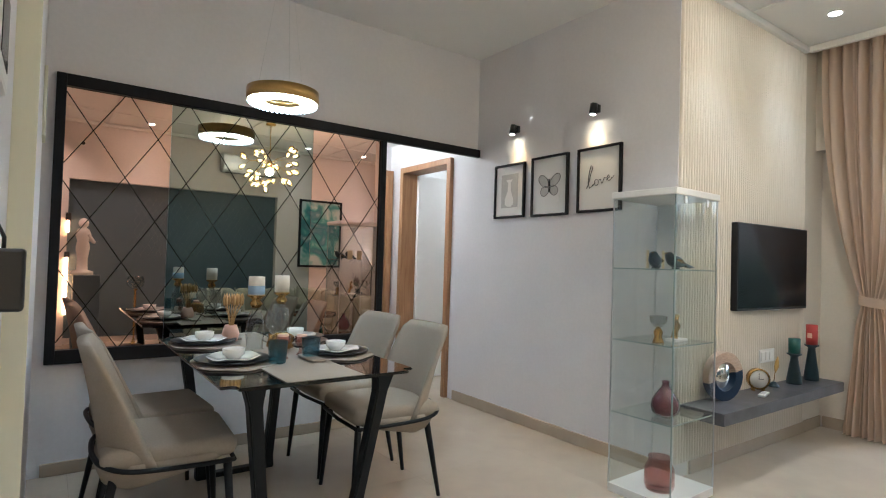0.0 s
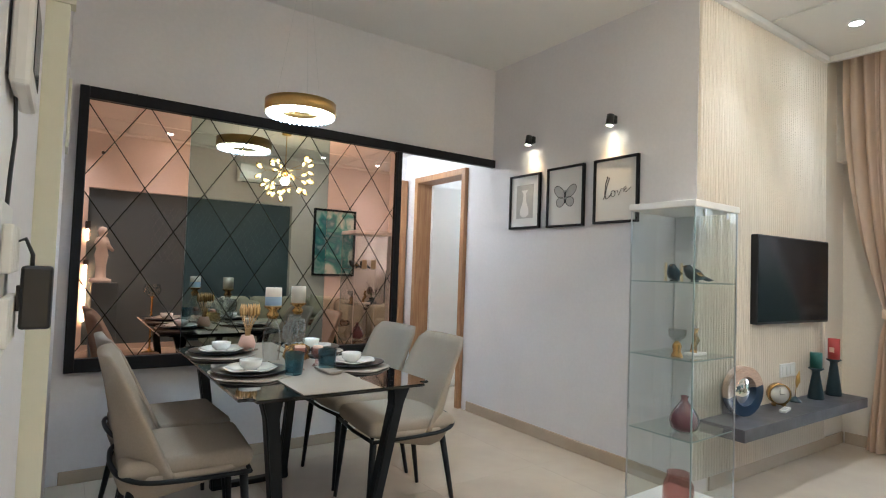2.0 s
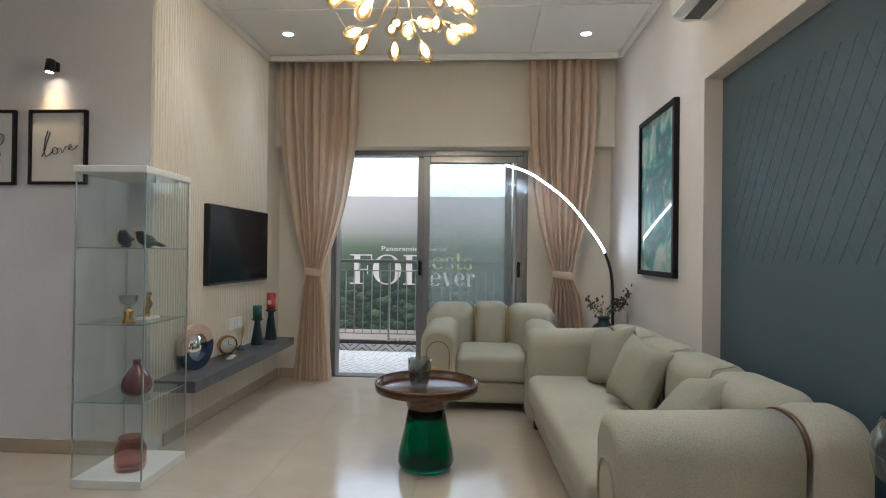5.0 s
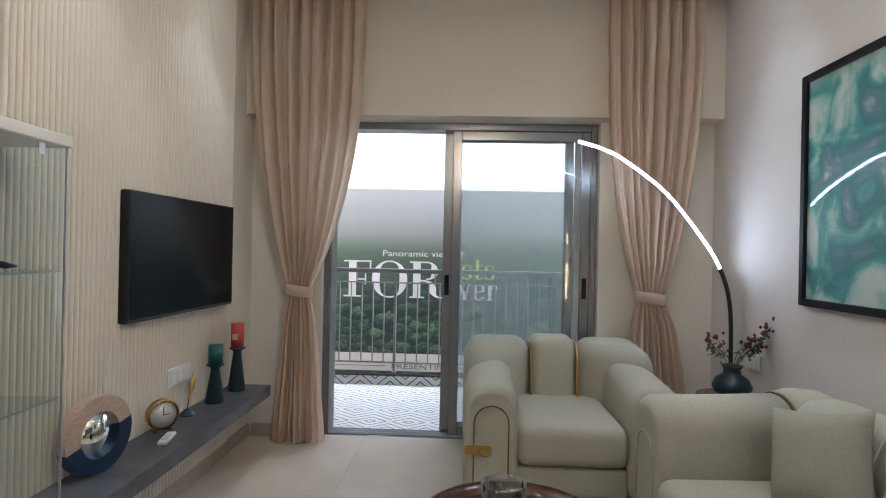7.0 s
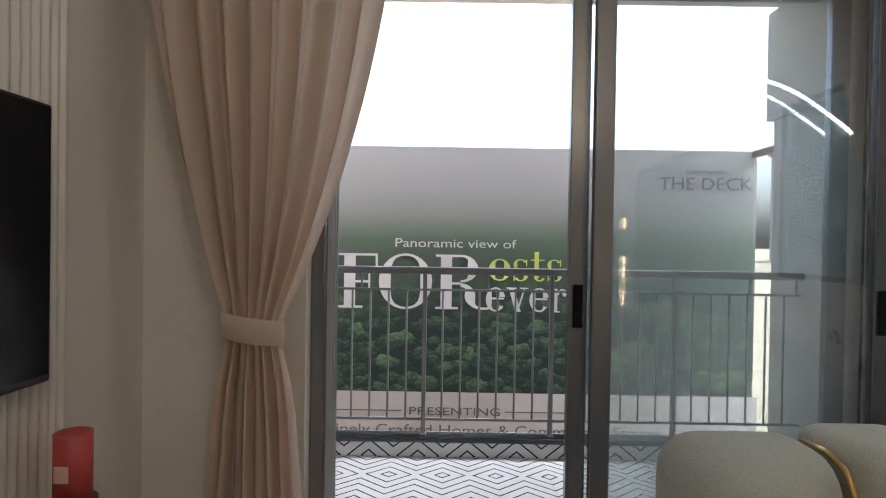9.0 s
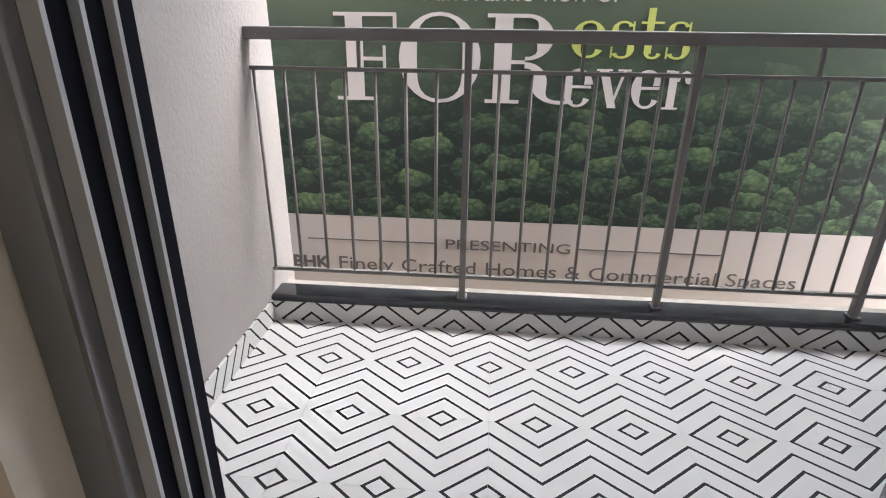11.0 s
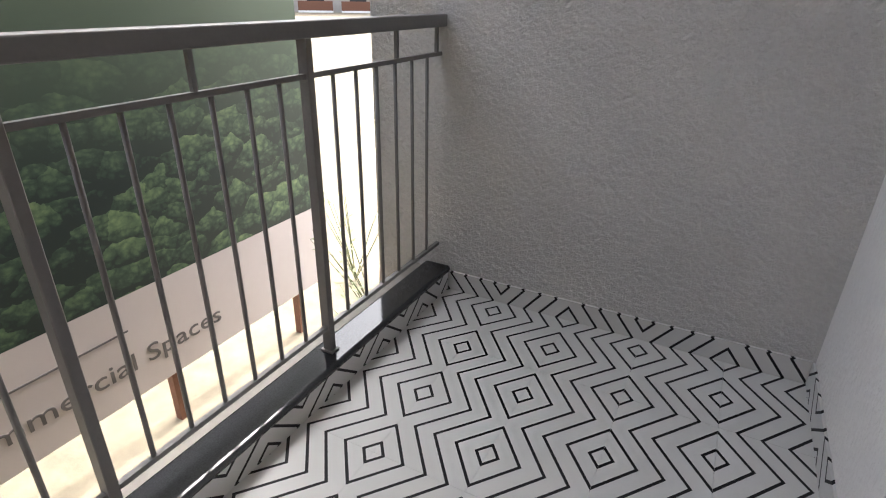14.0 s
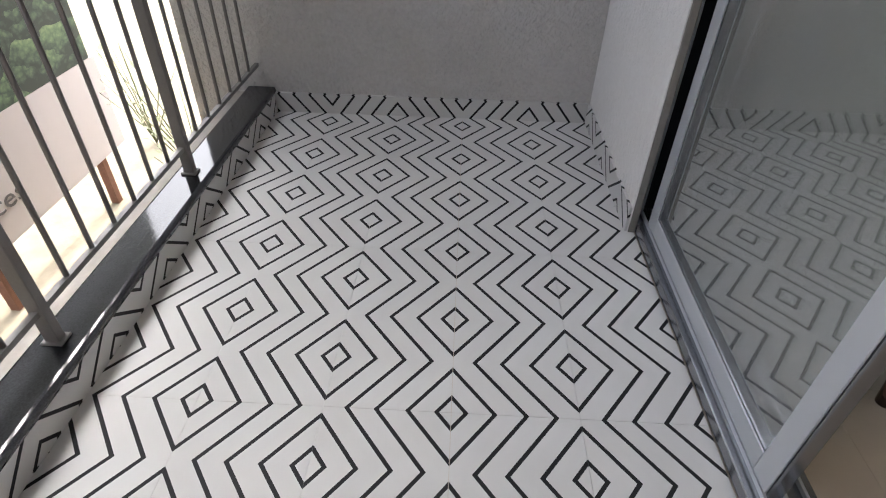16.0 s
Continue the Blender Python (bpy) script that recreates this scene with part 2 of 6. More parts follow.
M_rail = mat("charcoal_railing_paint", (0.16, 0.153, 0.148), 0.45, grain=0.1, scale=90, bump=0.05)
M_ground = mat("sunlit_sandy_ground", (0.18, 0.15, 0.10), 0.95, grain=0.5, scale=9, bump=0.6, bump_scale=20, stain=0.3)
M_concrete = mat("cast_concrete", (0.27, 0.25, 0.225), 0.9, grain=0.15, scale=30, bump=0.3, bump_scale=60, stain=0.2)
M_paint_out = mat("facade_paint", (0.40, 0.37, 0.33), 0.85, grain=0.06, scale=8, stain=0.12)
M_net = mat("green_safety_net", (0.05, 0.42, 0.32), 0.8, grain=0.2, scale=60)
M_plastic_out = mat("white_switch_plastic", (0.72, 0.71, 0.68), 0.35, grain=0.02, stain=0.03)
M_darkwin = mat("dark_window_void", (0.03, 0.035, 0.04), 0.2)
M_rust = mat("rusty_steel", (0.16, 0.07, 0.04), 0.8, grain=0.3, scale=60)
M_clear = glass("window_glass", (0.95, 0.97, 0.97), tint=0.97, gloss=0.03, power=1.4)
_nt = M_clear.node_tree
_last = _nt.nodes["Material Output"].inputs["Surface"].links[0].from_socket
_dust, _dusty = _nt.nodes.new("ShaderNodeBsdfDiffuse"), _nt.nodes.new("ShaderNodeMixShader")
_thru, _film = _nt.nodes.new("ShaderNodeBsdfTranslucent"), _nt.nodes.new("ShaderNodeAddShader")
_dust.inputs["Color"].default_value = _thru.inputs["Color"].default_value = (0.42, 0.43, 0.42, 1)
_dusty.inputs["Fac"].default_value = 0.055
_nt.links.new(_dust.outputs["BSDF"], _film.inputs[0])
_nt.links.new(_thru.outputs["BSDF"], _film.inputs[1])
_nt.links.new(_last, _dusty.inputs[1])
_nt.links.new(_film.outputs["Shader"], _dusty.inputs[2])
_nt.links.new(_dusty.outputs["Shader"], _nt.nodes["Material Output"].inputs["Surface"])
M_cabglass = glass("cabinet_glass", (0.925, 0.965, 0.96), tint=0.97, gloss=0.06)
M_glassedge = mat("glass_edge", (0.26, 0.33, 0.32), 0.15, spec=0.8)


def mirror_mat(name, color):
    m = bpy.data.materials.new(name)
    m.use_nodes = True
    b = m.node_tree.nodes["Principled BSDF"]
    b.inputs["Base Color"].default_value = (*color, 1)
    b.inputs["Metallic"].default_value, b.inputs["Roughness"].default_value = 1.0, 0.015
    return m


M_bronze = mirror_mat("bronze_mirror", (0.80, 0.53, 0.42))
M_greymir = mirror_mat("grey_mirror", (0.36, 0.37, 0.33))
M_groove = mat("mirror_groove", (0.012, 0.010, 0.008), 0.9, spec=0.05)


def tile_pattern(name="patterned_balcony_tile", zx=0.0, zy=0.0, shift=0.0):
    """White glazed tile with black concentric diamonds and chevrons."""
    m = bpy.data.materials.new(name)
    m.use_nodes = True
    nt = m.node_tree
    b = nt.nodes["Principled BSDF"]
    b.inputs["Roughness"].default_value = 0.62
    b.inputs["Specular IOR Level"].default_value = 0.25
    geo = nt.nodes.new("ShaderNodeNewGeometry")
    sep = nt.nodes.new("ShaderNodeSeparateXYZ")
    nt.links.new(geo.outputs["Position"], sep.inputs["Vector"])

    def op(kind, a, c=None, d=None):
        n = nt.nodes.new("ShaderNodeMath")
        n.operation = kind
        for i, v in enumerate((a, c, d)):
            if v is None:
                continue
            if isinstance(v, (int, float)):
                n.inputs[i].default_value = v
            else:
                nt.links.new(v, n.inputs[i])
        return n.outputs["Value"]

    # on upright skirting the height takes the place of the lost direction
    zz = op("MAXIMUM", op("ADD", sep.outputs["Z"], 0.028), 0.0)
    xx, yy = op("ADD", op("MULTIPLY_ADD", zz, zx, sep.outputs["X"]), shift), op("MULTIPLY_ADD", zz, zy, sep.outputs["Y"])
    total = None
    for cx, cy in ((8.765, 3.835), (8.765 - 0.292, 3.835 - 0.1475)):
        u = op("DIVIDE", op("PINGPONG", op("SUBTRACT", xx, cx - 5.84), 0.292), 0.80)
        v = op("PINGPONG", op("SUBTRACT", yy, cy - 5.9), 0.1475)
        d = op("ADD", u, v)
        for r, w in ((0.042, 0.0074), (0.124, 0.0074), (0.214, 0.0074)):
            hit = op("LESS_THAN", op("ABSOLUTE", op("SUBTRACT", d, r)), w)
            total = hit if total is None else op("MAXIMUM", total, hit)
    n = nt.nodes.new("ShaderNodeTexNoise")
    n.inputs["Scale"].default_value = 6
    n.inputs["Detail"].default_value = 6
    nt.links.new(geo.outputs["Position"], n.inputs["Vector"])
    dirt = nt.nodes.new("ShaderNodeMix")
    dirt.data_type = "RGBA"
    dirt.inputs["A"].default_value, dirt.inputs["B"].default_value = (0.53, 0.52, 0.505, 1), (0.61, 0.60, 0.588, 1)
    nt.links.new(n.outputs["Fac"], dirt.inputs["Factor"])
    mx = nt.nodes.new("ShaderNodeMix")
    mx.data_type = "RGBA"
    nt.links.new(total, mx.inputs["Factor"])
    nt.links.new(dirt.outputs["Result"], mx.inputs["A"])
    mx.inputs["B"].default_value = (0.010, 0.010, 0.011, 1)
    nt.links.new(mx.outputs["Result"], b.inputs["Base Color"])
    return m


M_pattern = tile_pattern()
M_skirt_x = tile_pattern("patterned_skirting_across", 1.0, 0.0, 0.034)
M_skirt_y = tile_pattern("patterned_skirting_along", 0.0, 1.0)


def banner_print():
    """A printed sheet: misty sky fading into a forest canopy seen from above."""
    m = bpy.data.materials.new("forest_print")
    m.use_nodes = True
    nt = m.node_tree
    b = nt.nodes["Principled BSDF"]
    b.inputs["Roughness"].default_value = 0.5

    def math_node(op, a, c=None, k=None):
        nd = nt.nodes.new("ShaderNodeMath")
        nd.operation = op
        for q, v in enumerate((a, c, k)):
            if v is None:
                continue
            if isinstance(v, (int, float)):
                nd.inputs[q].default_value = v
            else:
                nt.links.new(v, nd.inputs[q])
        return nd.outputs["Value"]

    geo = nt.nodes.new("ShaderNodeNewGeometry")
    sep = nt.nodes.new("ShaderNodeSeparateXYZ")
    nt.links.new(geo.outputs["Position"], sep.inputs["Vector"])
    mp = nt.nodes.new("ShaderNodeMapping")
    mp.inputs["Scale"].default_value = (0.0, 6.4, 9.5)
    nt.links.new(geo.outputs["Position"], mp.inputs["Vector"])
    warp = nt.nodes.new("ShaderNodeTexNoise")
    warp.inputs["Scale"].default_value, warp.inputs["Detail"].default_value = 1.6, 5
    nt.links.new(mp.outputs["Vector"], warp.inputs["Vector"])
    add = nt.nodes.new("ShaderNodeMixRGB")
    add.blend_type = "LINEAR_LIGHT"
    add.inputs["Fac"].default_value = 0.30
    nt.links.new(mp.outputs["Vector"], add.inputs["Color1"])
    nt.links.new(warp.outputs["Color"], add.inputs["Color2"])
    # tree crowns, each lit on top and dark below
    vo = nt.nodes.new("ShaderNodeTexVoronoi")
    vo.inputs["Scale"].default_value = 1.0
    nt.links.new(add.outputs["Color"], vo.inputs["Vector"])
    off = nt.nodes.new("ShaderNodeVectorMath")
    off.operation = "SUBTRACT"
    nt.links.new(add.outputs["Color"], off.inputs[0])
    nt.links.new(vo.outputs["Position"], off.inputs[1])
    offz = nt.nodes.new("ShaderNodeSeparateXYZ")
    nt.links.new(off.outputs["Vector"], offz.inputs["Vector"])
    clump = nt.nodes.new("ShaderNodeTexVoronoi")
    clump.inputs["Scale"].default_value = 4.5
    nt.links.new(add.outputs["Color"], clump.inputs["Vector"])
    fine = nt.nodes.new("ShaderNodeTexNoise")
    fine.inputs["Scale"].default_value, fine.inputs["Detail"].default_value = 90, 8
    nt.links.new(geo.outputs["Position"], fine.inputs["Vector"])
    cell = nt.nodes.new("ShaderNodeSeparateColor")
    nt.links.new(vo.outputs["Color"], cell.inputs["Color"])
    v = math_node("MULTIPLY_ADD", offz.outputs["Z"], 0.62, 0.46)
    v = math_node("ADD", v, math_node("MULTIPLY", vo.outputs["Distance"], -0.42))
    v = math_node("ADD", v, math_node("MULTIPLY_ADD", clump.outputs["Distance"], -0.50, 0.18))
    v = math_node("ADD", v, math_node("MULTIPLY_ADD", fine.outputs["Fac"], 0.36, -0.18))
    v = math_node("ADD", v, math_node("MULTIPLY_ADD", cell.outputs["Red"], 0.30, -0.13))
    r = nt.nodes.new("ShaderNodeValToRGB")
    e = r.color_ramp.elements
    e[0].position, e[0].color = 0.05, (0.012, 0.022, 0.020, 1)
    e[1].position, e[1].color = 0.85, (0.175, 0.24, 0.115, 1)
    for p, c in ((0.30, (0.034, 0.062, 0.040, 1)), (0.52, (0.078, 0.125, 0.066, 1))):
        k = e.new(p)
        k.color = c
    nt.links.new(v, r.inputs["Fac"])
    mr = nt.nodes.new("ShaderNodeMapRange")
    mr.interpolation_type = "SMOOTHSTEP"
    mr.inputs["From Min"].default_value, mr.inputs["From Max"].default_value = 0.50, 1.12
    nt.links.new(sep.outputs["Z"], mr.inputs["Value"])
    skyramp = nt.nodes.new("ShaderNodeValToRGB")
    fe = skyramp.color_ramp.elements
    fe[0].position, fe[0].color = 0.0, (0.055, 0.080, 0.055, 1)
    fe[1].position, fe[1].color = 1.0, (0.36, 0.34, 0.335, 1)
    for p, c in ((0.22, (0.095, 0.125, 0.085, 1)), (0.42, (0.24, 0.24, 0.22, 1)), (0.60, (0.31, 0.295, 0.29, 1))):
        k = fe.new(p)
        k.color = c
    hz = math_node("MULTIPLY_ADD", sep.outputs["Z"], 1.0, -1.05)
    nt.links.new(hz, skyramp.inputs["Fac"])
    mx = nt.nodes.new("ShaderNodeMix")
    mx.data_type = "RGBA"
    nt.links.new(mr.outputs["Result"], mx.inputs["Factor"])
    nt.links.new(r.outputs["Color"], mx.inputs["A"])
    nt.links.new(skyramp.outputs["Color"], mx.inputs["B"])
    nt.links.new(mx.outputs["Result"], b.inputs["Base Color"])
    return m


M_forest = banner_print()
M_banwhite = mat("banner_white", (0.49, 0.44, 0.43), 0.6, grain=0.02, stain=0.04)

# ---- the large structure ----
H = 2.92
# floor slab under the room and balcony, with real tiles laid last
structure("floor", boxes((0.75, 7.47, 0.8, 8.4, -0.30, -0.012)), M_joint, "glossy beige vitrified tile floor", "floor")
structure("balcony_floor", boxes((7.47, 9.03, 1.0, 4.148, -0.30, -0.042)), M_joint, "balcony floor of white tiles with black diamonds", "floor")

structure("wall_north", boxes((2.05, 4.44, 5.995, 6.145, 0, 3.1), (4.44, 5.336, 5.995, 6.145, 2.16, 3.1)), M_wall, "pale lilac-grey wall behind the tinted mirror", "wall")
structure("wall_pictures", boxes((5.336, 5.486, 4.155, 6.33, 0, 3.1), (5.336, 5.486, 6.33, 7.2, 2.16, 3.1), (5.336, 5.486, 7.2, 7.45, 0, 3.1)), M_wall, "pale lilac-grey wall with three framed prints", "wall")
structure("wall_television", boxes((5.486, 7.601, 4.155, 4.30, 0, 3.1)), M_cream, "warm cream wall carrying the television", "wall")
structure("wall_sofa", boxes((5.305, 7.601, 0.94, 1.05, 0, 3.1), (0.9, 5.305, 0.94, 1.05, 2.15, 3.1), (0.9, 2.594, 0.94, 1.05, 0, 2.15), (2.594, 5.305, 0.80, 0.94, 0, 3.1)), M_sofawall, "off-white wall with a recessed slate blue panel", "wall")
structure("wall_window", boxes((7.40, 7.601, 1.05, 1.80, -0.03, 2.17), (7.40, 7.601, 3.665, 4.155, -0.03, 2.17)), M_cream, "cream wall beside the sliding balcony door", "wall")
structure("beam", boxes((7.266, 7.601, 1.05, 4.155, 2.17, 3.1)), M_cream, "cream beam above the sliding balcony door", "beam")
structure("wall_west", boxes((0.75, 0.9, 0.8, 2.75, 0, 3.1)), M_wall, "plain pale wall at the entrance", "wall")
structure("wall_corridor", boxes((2.05, 5.336, 7.45, 7.6, 0, 3.1), (4.05, 4.2, 6.145, 7.45, 0, 3.1)), M_wall, "pale corridor wall", "wall")
structure("wall_bedroom", boxes((7.6, 7.75, 4.3, 8.4, 0, 3.1), (5.336, 7.75, 8.25, 8.4, 0, 3.1), (5.336, 5.486, 7.45, 8.25, 0, 3.1)), M_white, "plain white wall of the room beyond", "wall")
structure("ceiling", boxes((0.75, 7.02, 0.94, 4.155, H, 3.1), (0.75, 5.336, 4.155, 6.0, 2.945, 3.1), (2.05, 7.7, 6.145, 8.4, 2.42, 2.6), (7.02, 7.3, 0.94, 4.155, 3.08, 3.2), (5.48, 7.7, 4.3, 6.2, 2.42, 2.6), (0.75, 7.7, 0.8, 8.4, 3.2, 3.3)), M_ceil, "white painted ceiling with shallow recessed panels", "ceiling")
bm = bmesh.new()
for gy in (1.82, 3.31):
    box(bm, 0.95, 7.0, gy - 0.02, gy + 0.02, H - 0.012, H - 0.0005, 0.004)
for gx in (3.0, 4.55, 6.1):
    box(bm, gx - 0.02, gx + 0.02, 1.08, 4.1, H - 0.0125, H - 0.001, 0.004)
structure("ceiling_moulding", bm, M_ceil, "thin white ceiling moulding strips", "moulding")
bm = boxes((0.95, 7.02, 4.105, 4.152, H - 0.045, H - 0.001), (0.95, 7.02, 1.053, 1.095, H - 0.045, H - 0.001), (6.985, 7.03, 1.095, 4.105, H - 0.05, H - 0.002), bevel=0.008)
structure("cornice", bm, M_ceil, "white ceiling cornice round the living area", "cornice")
structure("baseboard", boxes((5.322, 5.3355, 4.16, 6.25, 0.0, 0.085), (5.50, 7.39, 4.1415, 4.1545, 0.0, 0.085), (2.40, 4.42, 5.982, 5.9945, 0, 0.07), (7.386, 7.3995, 3.70, 4.13, 0, 0.085), (7.386, 7.3995, 1.06, 1.78, 0, 0.085), (5.31, 7.38, 1.0505, 1.063, 0, 0.085), bevel=0.003, seg=1), M_skirt, "beige tile skirting along the walls", "skirting")

# slate blue wallpaper in the recess with a raised lattice
acc = structure("accent_panel", boxes((2.594, 5.303, 0.9405, 0.955, 0.08, 2.149)), M_blue, "slate blue textured wallpaper panel in a recess", "wall panel")
bm = bmesh.new()
x = 3.35
while x < 5.1:
    for z0 in (1.18, 1.34, 1.50, 1.66, 1.82):
        for a, c in (((x, z0), (x + 0.045, z0 + 0.08)), ((x + 0.045, z0 + 0.08), (x, z0 + 0.16)), ((x + 0.09, z0), (x + 0.045, z0 + 0.08)), ((x + 0.045, z0 + 0.08), (x + 0.09, z0 + 0.16))):
            tube(bm, [(a[0], 0.9555, a[1]), (c[0], 0.9555, c[1])], 0.0016, 4, False)
    x += 0.09
part("lattice", bm, M_bluelt, acc, "raised diamond lattice in the wallpaper")

# near entrance wall with its pale yellow end
structure("wall_entrance", boxes((2.02, 2.285, 2.75, 4.48, 0, 3.1), (0.75, 2.02, 2.75, 2.90, 0, 3.1)), M_wall, "pale wall with switches at the entrance", "wall")
structure("entrance_pier", boxes((2.02, 2.348, 4.482, 4.53, 0, 2.02), (2.02, 2.362, 4.476, 4.535, 2.021, 2.12)), M_yellow, "pale yellow painted door frame at the entrance", "door frame")
structure("wall_dining_side", boxes((2.02, 2.345, 4.536, 5.995, 0, 3.1), (2.02, 2.30, 4.482, 4.535, 2.121, 3.1)), M_wall, "pale dining side wall", "wall")

# sliding door frame in its opening
WX0, WX1, WY0, WY1, WZ = 7.46, 7.60, 1.80, 3.665, 2.17
win = thing("window_1", "grey aluminium sliding balcony door standing half open", "sliding door")
tagged(win, kind="structure")
part("window_frame", boxes((WX0, WX1, WY0, WY0 + 0.045, -0.03, WZ), (WX0, WX1, WY1 - 0.045, WY1, -0.03, WZ), (WX0, WX1, WY0 + 0.045, WY1 - 0.045, WZ - 0.05, WZ), (WX0, WX1, WY0 + 0.045, WY1 - 0.045, -0.03, 0.005), bevel=0.003, seg=1), M_alu, win)
for k in range(3):
    xx = WX0 + 0.028 + 0.042 * k
    part("track", boxes((xx - 0.003, xx + 0.003, WY0 + 0.046, WY1 - 0.046, 0.005, 0.018), (xx - 0.0028, xx + 0.0028, WY1 - 0.062, WY1 - 0.0455, 0.02, WZ - 0.06), (xx - 0.0028, xx + 0.0028, WY0 + 0.0455, WY0 + 0.062, 0.02, WZ - 0.06)), M_alulight, win)
    part("gasket", boxes((xx + 0.0032, xx + 0.0385, WY1 - 0.0525, WY1 - 0.0452, 0.02, WZ - 0.06), (xx + 0.0032, xx + 0.0385, WY0 + 0.0452, WY0 + 0.0525, 0.02, WZ - 0.06)), M_aludark, win)


def sash(y0, y1, xc, handle_y):
    s = part("sash", boxes((xc - 0.016, xc + 0.016, y0, y0 + 0.062, 0.02, WZ - 0.052), (xc - 0.016, xc + 0.016, y1 - 0.062, y1, 0.02, WZ - 0.052), (xc - 0.016, xc + 0.016, y0 + 0.062, y1 - 0.062, 0.02, 0.085), (xc - 0.016, xc + 0.016, y0 + 0.062, y1 - 0.062, WZ - 0.115, WZ - 0.052), bevel=0.003, seg=1), M_alu, win, "grey aluminium sash")
    g = part("pane", boxes((xc - 0.003, xc + 0.003, y0 + 0.060, y1 - 0.060, 0.083, WZ - 0.113)), M_clear, s)
    g.visible_shadow = False
    part("latch", boxes((xc - 0.024, xc - 0.0162, handle_y - 0.016, handle_y + 0.016, 0.98, 1.12), (xc - 0.030, xc - 0.022, handle_y - 0.008, handle_y + 0.008, 1.0, 1.03), bevel=0.003), M_black, s, "black recessed latch")


part("jamb_strip", boxes((7.6015, 7.6235, 1.9205, 1.926, -0.029, WZ - 0.006), bevel=0.002, seg=1), M_concrete, win, "rough concrete jamb strip")
sash(1.842, 2.785, 7.492, 1.876)
sash(1.945, 2.846, 7.556, 2.816)
# added caps: a paler metal puts the sky's brightness into the outer sash colour
for y0, y1, z0, z1 in ((1.950, 2.003, 0.025, WZ - 0.058), (2.788, 2.841, 0.025, WZ - 0.058), (2.0045, 2.7865, 0.025, 0.080)):
    part("skylit_cap", boxes((7.5722, 7.5765, y0, y1, z0, z1), bevel=0.0015, seg=1), M_alulight, win, "paler added cap for the sky-lit look of the outer sash face")

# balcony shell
structure("balcony_wall_left", boxes((7.60, 9.15, 4.148, 4.30, -0.3, 3.0), (9.15, 9.30, 4.148, 4.52, -0.3, 3.0)), M_sideplaster, "pale rendered balcony side wall with shade put into its colour", "wall")
structure("side_return", boxes((9.301, 9.82, 4.378, 4.52, -0.7, 3.0)), M_return, "pale rendered return beside the hoarding, colour darkened against the sunlight", "wall")
structure("balcony_wall_right", boxes((7.601, 9.39, 0.80, 1.09, -0.3, 2.09), (7.601, 9.42, 0.70, 1.125, 2.09, 2.80)), M_plaster, "rough grey rendered balcony end wall", "wall")
structure("balcony_wall_house", boxes((7.602, 7.625, 1.09, 1.92, -0.3, 2.80), (7.602, 7.625, 3.655, 4.148, -0.3, 2.80), (7.602, 7.625, 1.92, 3.655, 2.165, 2.80)), M_plaster2, "pale rendered house wall on the balcony", "wall")
structure("balcony_ceiling", boxes((7.60, 9.31, 0.6, 4.32, 2.80, 3.2)), M_plaster2, "pale balcony soffit", "ceiling")
structure("balcony_kerb", boxes((9.03, 9.22, 1.09, 4.148, -0.3, 0.055)), M_concrete, "low concrete kerb under the railing", "kerb")
structure("kerb_coping", boxes((9.010, 9.135, 1.092, 4.146, 0.056, 0.086), bevel=0.012, seg=3), M_granite, "black granite coping on the kerb", "coping")
structure("balcony_skirting", boxes((9.020, 9.029, 1.10, 4.138, -0.03, 0.054), (7.626, 7.634, 1.10, 1.915, -0.03, 0.06)), M_skirt_x, "patterned black and white tile skirting", "skirting")
structure("balcony_side_skirting", boxes((7.636, 9.018, 1.0905, 1.0995, -0.03, 0.06), (7.65, 9.018, 4.138, 4.147, -0.03, 0.06)), M_skirt_y, "patterned black and white tile skirting", "skirting")

bs = thing("switch_plate", "white switch plate on the balcony house wall", "switch", pose(7.6255, 1.60, 1.19))
part("plate", boxes((0.0, 0.010, -0.065, 0.065, -0.045, 0.045), bevel=0.003), M_plastic_out, bs)
for k in range(2):
    part("rocker", boxes((0.0102, 0.015, -0.048 + 0.05 * k, -0.004 + 0.05 * k, -0.03, 0.03), bevel=0.002), M_plastic_out, bs)

rail = thing("balcony_railing", "charcoal painted steel balcony railing on a granite kerb", "railing")
rail.location.x = 0.018
part("handrail", boxes((9.03, 9.09, 1.0905, 4.146, 1.060, 1.103), bevel=0.004), M_rail, rail)
part("mid_rail", boxes((9.052, 9.068, 1.0905, 4.146, 0.958, 0.972)), M_rail, rail)
part("bottom_rail", boxes((9.052, 9.068, 1.0905, 4.146, 0.172, 0.186)), M_rail, rail)
POSTS = [3.366, 2.597, 1.852]
for py in POSTS:
    part("post", boxes((9.043, 9.077, py - 0.0125, py + 0.0125, 0.086, 1.061), (9.035, 9.085, py - 0.02, py + 0.02, 0.086, 0.094), bevel=0.002, seg=1), M_rail, rail)
bar = mesh_of("baluster", tube(bmesh.new(), [(0, 0, 0.186), (0, 0, 0.959)], 0.0064, 8), M_rail)
PITCH = (POSTS[0] - POSTS[1]) / 7
ys = [POSTS[0] + PITCH * k for k in range(1, 8)] + [a + (b - a) * k / 7 for a, b in zip(POSTS, POSTS[1:]) for k in range(1, 7)] + [POSTS[2] - PITCH * k for k in range(1, 7)]
for y in ys:
    b = new("baluster", bar)
    b.parent = rail
    b.location = (9.06, y, 0)
for py in (2.978, 2.211, 1.40, 1.12, 3.75):
    part("hanger", boxes((9.054, 9.066, py - 0.006, py + 0.006, 0.972, 1.061)), M_rail, rail)

